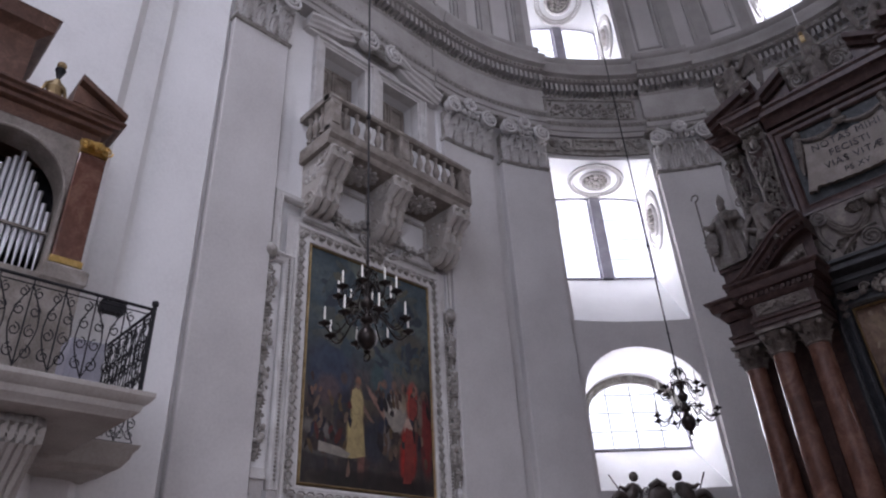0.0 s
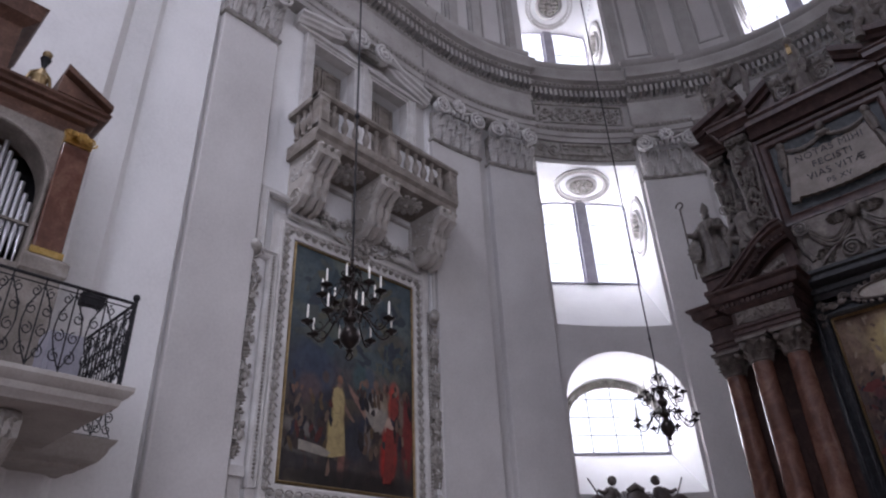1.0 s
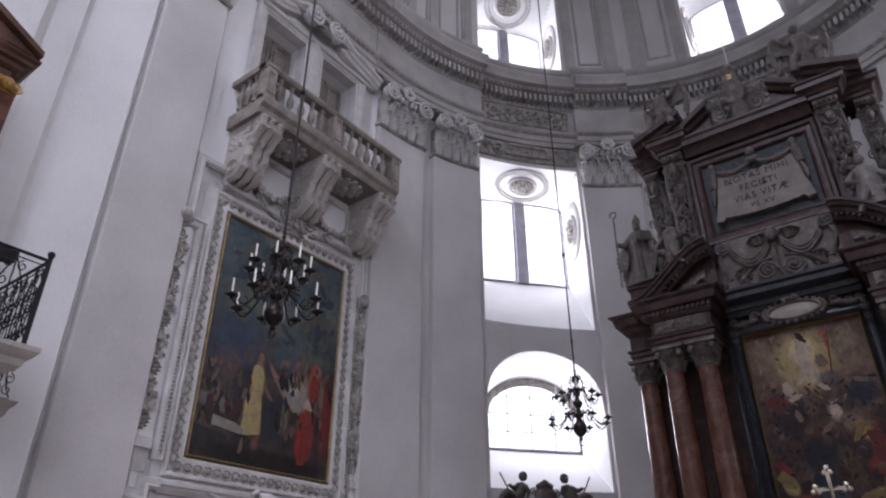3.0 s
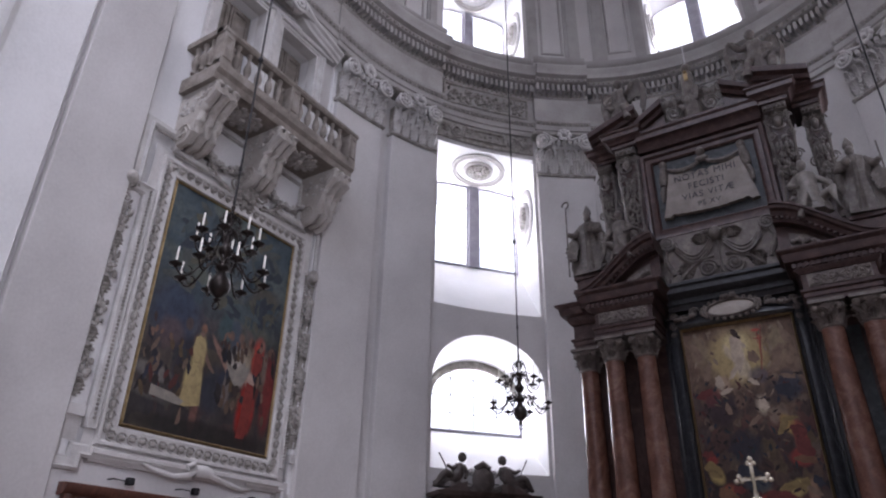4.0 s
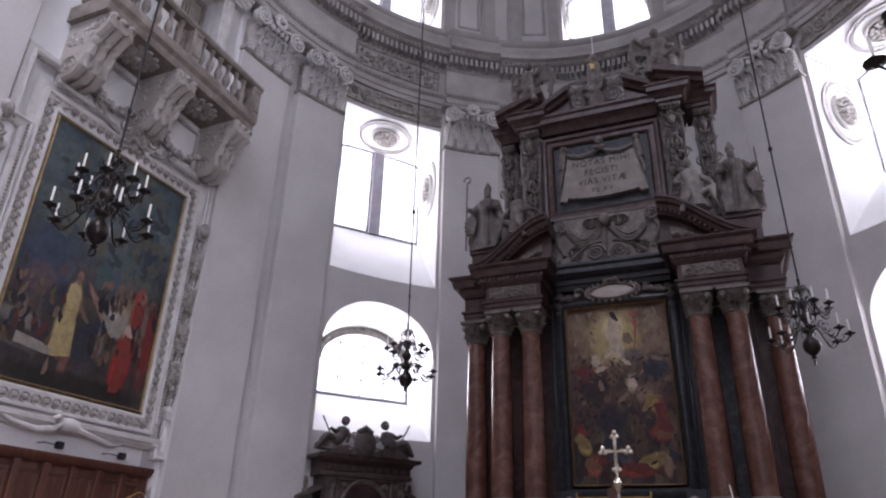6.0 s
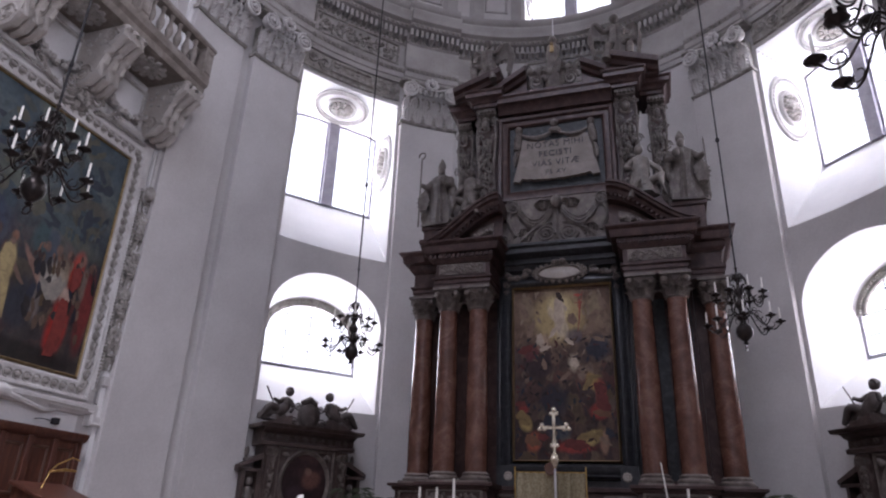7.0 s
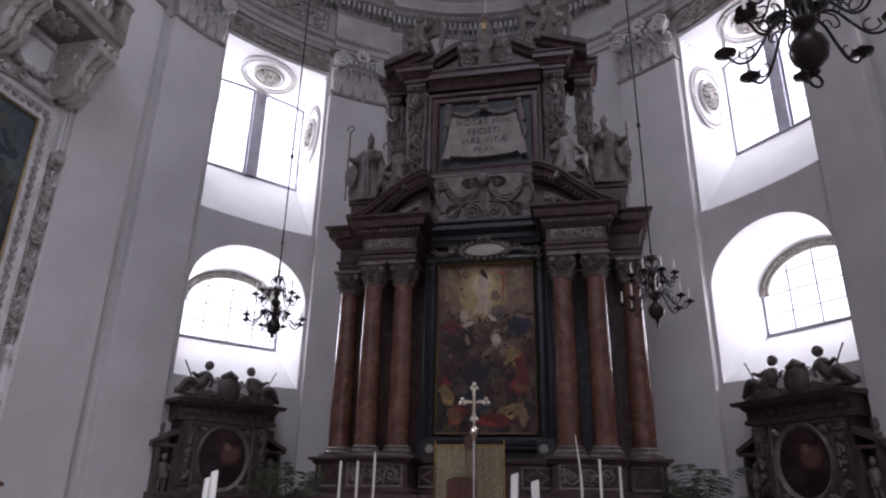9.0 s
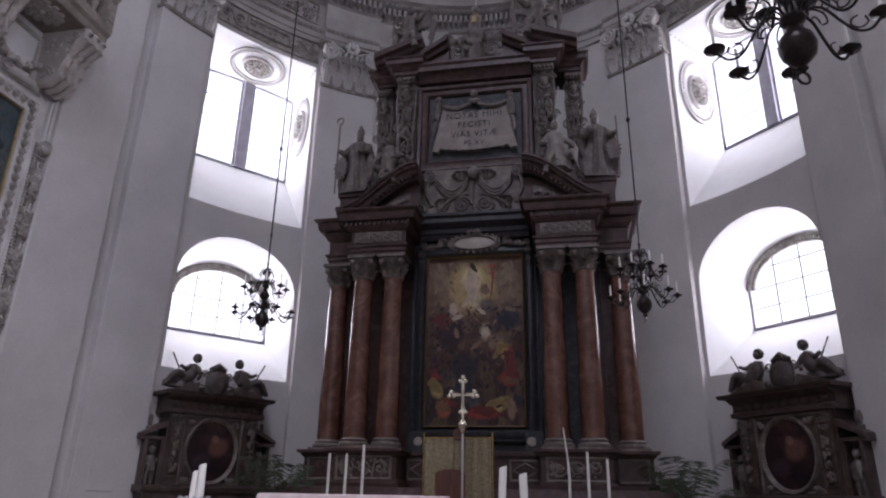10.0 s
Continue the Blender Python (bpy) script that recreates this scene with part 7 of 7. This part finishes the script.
for i, (x, zt) in enumerate(((-3.19, 2.83), (-2.77, 2.83), (-2.36, 3.03), (2.36, 3.42), (2.77, 2.9), (3.19, 2.75))):
    hold = thing("altar_candle", "tall thin cream candle on a low holder", "candle", (x, 15.95, 2.1 - 1.3), group="row of tall altar candles")
    f = Form().lathe(x, 15.95, [(.1, .8), (.1, .84), (.03, .9), (.025, 1.5), (.05, 1.56), (.05, 1.6), (.02, 1.62)], 10)
    part("holder", f, gold, hold)
    f = Form().tube([(x, 15.95, 1.58), (x, 15.95, 2.4), (x + (.0 if i != 3 else -.02), 15.95, 2.75 if i == 3 else zt - .05), (x - (.0 if i != 3 else .09), 15.95, zt)], [.034, .032, .03 if i != 3 else .02, .028 if i != 3 else .012], 8)
    part("taper", f, wax, hold)

# palms beside the high altar
for x, y, seed in ((-4.75, 16.7, 1), (4.95, 16.7, 2)):
    rng = random.Random(seed)
    palm = thing("potted_palm", "dark green feathery palm in a pot", "plant", (x, y, .8))
    f = Form().lathe(x, y, [(.22, .8), (.27, 1.2), (.29, 1.24), (.25, 1.24), (.24, 1.2)], 16)
    part("pot", f, marble_dark, palm)
    f = Form()
    g = Form()
    for i in range(17):
        a, ln, lift = rng.uniform(0, 6.28), rng.uniform(.7, 1.2), rng.uniform(1.6, 2.8)
        pts = [(x + math.cos(a) * ln * q * (1 - .1 * q), y + math.sin(a) * ln * q, 1.2 + lift * (1.5 * q - .95 * q * q)) for q in [k / 9 for k in range(10)]]
        f.tube(pts, [.012 - .0009 * k for k in range(10)], 4)
        for k in range(3, 19):
            q = k / 19
            p = [x + math.cos(a) * ln * q * (1 - .1 * q), y + math.sin(a) * ln * q, 1.2 + lift * (1.5 * q - .95 * q * q)]
            for sg in (-1, 1):
                b = a + sg * rng.uniform(.8, 1.2)
                L = .34 * math.sin(q * 2.8) + .08
                tip = (p[0] + L * math.cos(b), p[1] + L * math.sin(b), p[2] - rng.uniform(.02, .18))
                m = [(s + t) / 2 for s, t in zip(p, tip)]
                w = .011
                g.add([p, (m[0] - w * math.sin(b), m[1] + w * math.cos(b), m[2] + .02), tip, (m[0] + w * math.sin(b), m[1] - w * math.cos(b), m[2] + .01), (m[0], m[1], m[2] - .012)], [(0, 1, 4), (1, 2, 4), (0, 4, 3), (4, 2, 3)])
    tagged(part("frond_stem", f, leafgreen, palm), kind="stuff")
    tagged(part("foliage", g, leafgreen, palm), kind="stuff")

# choir stalls against the west wall
stl = thing("choir_stall", "dark reddish wooden choir stall back with panels", "choir stall", west(9.3, .3, .8))
f = Form(west)
f.box(7.0, 12.1, .02, .16, .8, 3.42)
f.mould([(.0, 3.36), (.2, 3.36), (.3, 3.42), (.34, 3.5), (.34, 3.56), (0, 3.58)], 6.92, 12.2, 6)
part("back", f, wood, stl, bevel=.008)
for i in range(9):
    u = 7.03 + 5.04 * i / 8
    f = Form(west).box(u - .07, u + .07, .14, .26, .8, 3.38)
    part("stile", f, wood, stl, bevel=.01)
for i in range(8):
    u = 7.03 + 5.04 * (i + .5) / 8
    f = Form(west)
    f.surround(u - .18, u + .18, 2.3, 3.16, ((0, .16), (.02, .19), (.05, .19), (.07, .16)))
    part("panel", f, wood_organ, stl)
dsk = thing("reading_desk", "dark reddish wooden desk with a sloping top beside the stalls", "desk", (-9.0, 11.2, .8))
f = Form()
f.add([(-9.5, 10.6, .8), (-8.55, 10.6, .8), (-8.55, 11.75, .8), (-9.5, 11.75, .8), (-9.5, 10.6, 2.42), (-8.55, 10.6, 2.1), (-8.55, 11.75, 2.1), (-9.5, 11.75, 2.42)], [(0, 1, 2, 3), (4, 7, 6, 5), (0, 4, 5, 1), (1, 5, 6, 2), (2, 6, 7, 3), (3, 7, 4, 0)])
part("body", f, wood, dsk, bevel=.01)
f = Form()
f.add([(-9.55, 10.5, 2.42), (-8.45, 10.5, 2.06), (-8.45, 11.82, 2.06), (-9.55, 11.82, 2.42), (-9.55, 10.5, 2.49), (-8.45, 10.5, 2.13), (-8.45, 11.82, 2.13), (-9.55, 11.82, 2.49)], [(0, 1, 2, 3), (4, 7, 6, 5), (0, 4, 5, 1), (1, 5, 6, 2), (2, 6, 7, 3), (3, 7, 4, 0)])
part("top", f, wood, dsk, bevel=.01)
lmp = thing("desk_lamp", "bent brass reading lamp on the desk", "lamp", (-9.2, 11.0, 2.35))
f = Form().tube([(-9.2, 10.95, 2.36), (-9.15, 11.0, 2.66), (-9.1, 11.1, 2.82), (-9.05, 11.4, 2.98), (-9.05, 11.6, 2.94)], .014, 6)
part("arm", f, gold, lmp)
f = Form().tube([(-9.15, 11.0, 2.68), (-9.1, 11.3, 2.74), (-9.1, 11.6, 2.74)], [.02, .03, .02], 8)
part("shade", f, gold, lmp)
for u in (7.86, 9.40, 10.98):
    wl = thing("wall_spotlight", "small black spotlight on a short wall bracket", "lamp", west(u, 0, 3.72), group="spotlights above the choir stalls")
    part("bracket", Form(west).tube([(u, 0, 3.74), (u, .22, 3.74)], .012, 6).tube([(u, .2, 3.74), (u + .3, .22, 3.72)], .012, 6), iron, wl)
    part("lamp_head", Form(west).box(u + .26, u + .40, .15, .28, 3.66, 3.80), iron, wl, bevel=.02)
f = Form(apse).box(arc(-70.2), arc(-66.2), .26, .275, 1.9, 2.86, .3)
single("hatch", f, plaster_shade_grey, "small white hatch in the wall", "hatch", bevel=.01)

# overcast sky outside the windows
f = Form()
f.loops([[(14.2 * math.sin(a), CY + 14.2 * math.cos(a), z) for a in [math.pi * (i / 40 - .5) for i in range(41)]] for z in (3.0, 36.0)], close=False)


def overcast(nt, b, out):
    e = node(nt, "Emission", Color=(0.95, 0.975, 1.0, 1), Strength=SKY)
    nt.links.new(e.outputs[0], out.inputs[0])


SKY = 2.0
single("backdrop", f, material("overcast", overcast), "plain white overcast sky outside the windows", "sky", kind="structure")
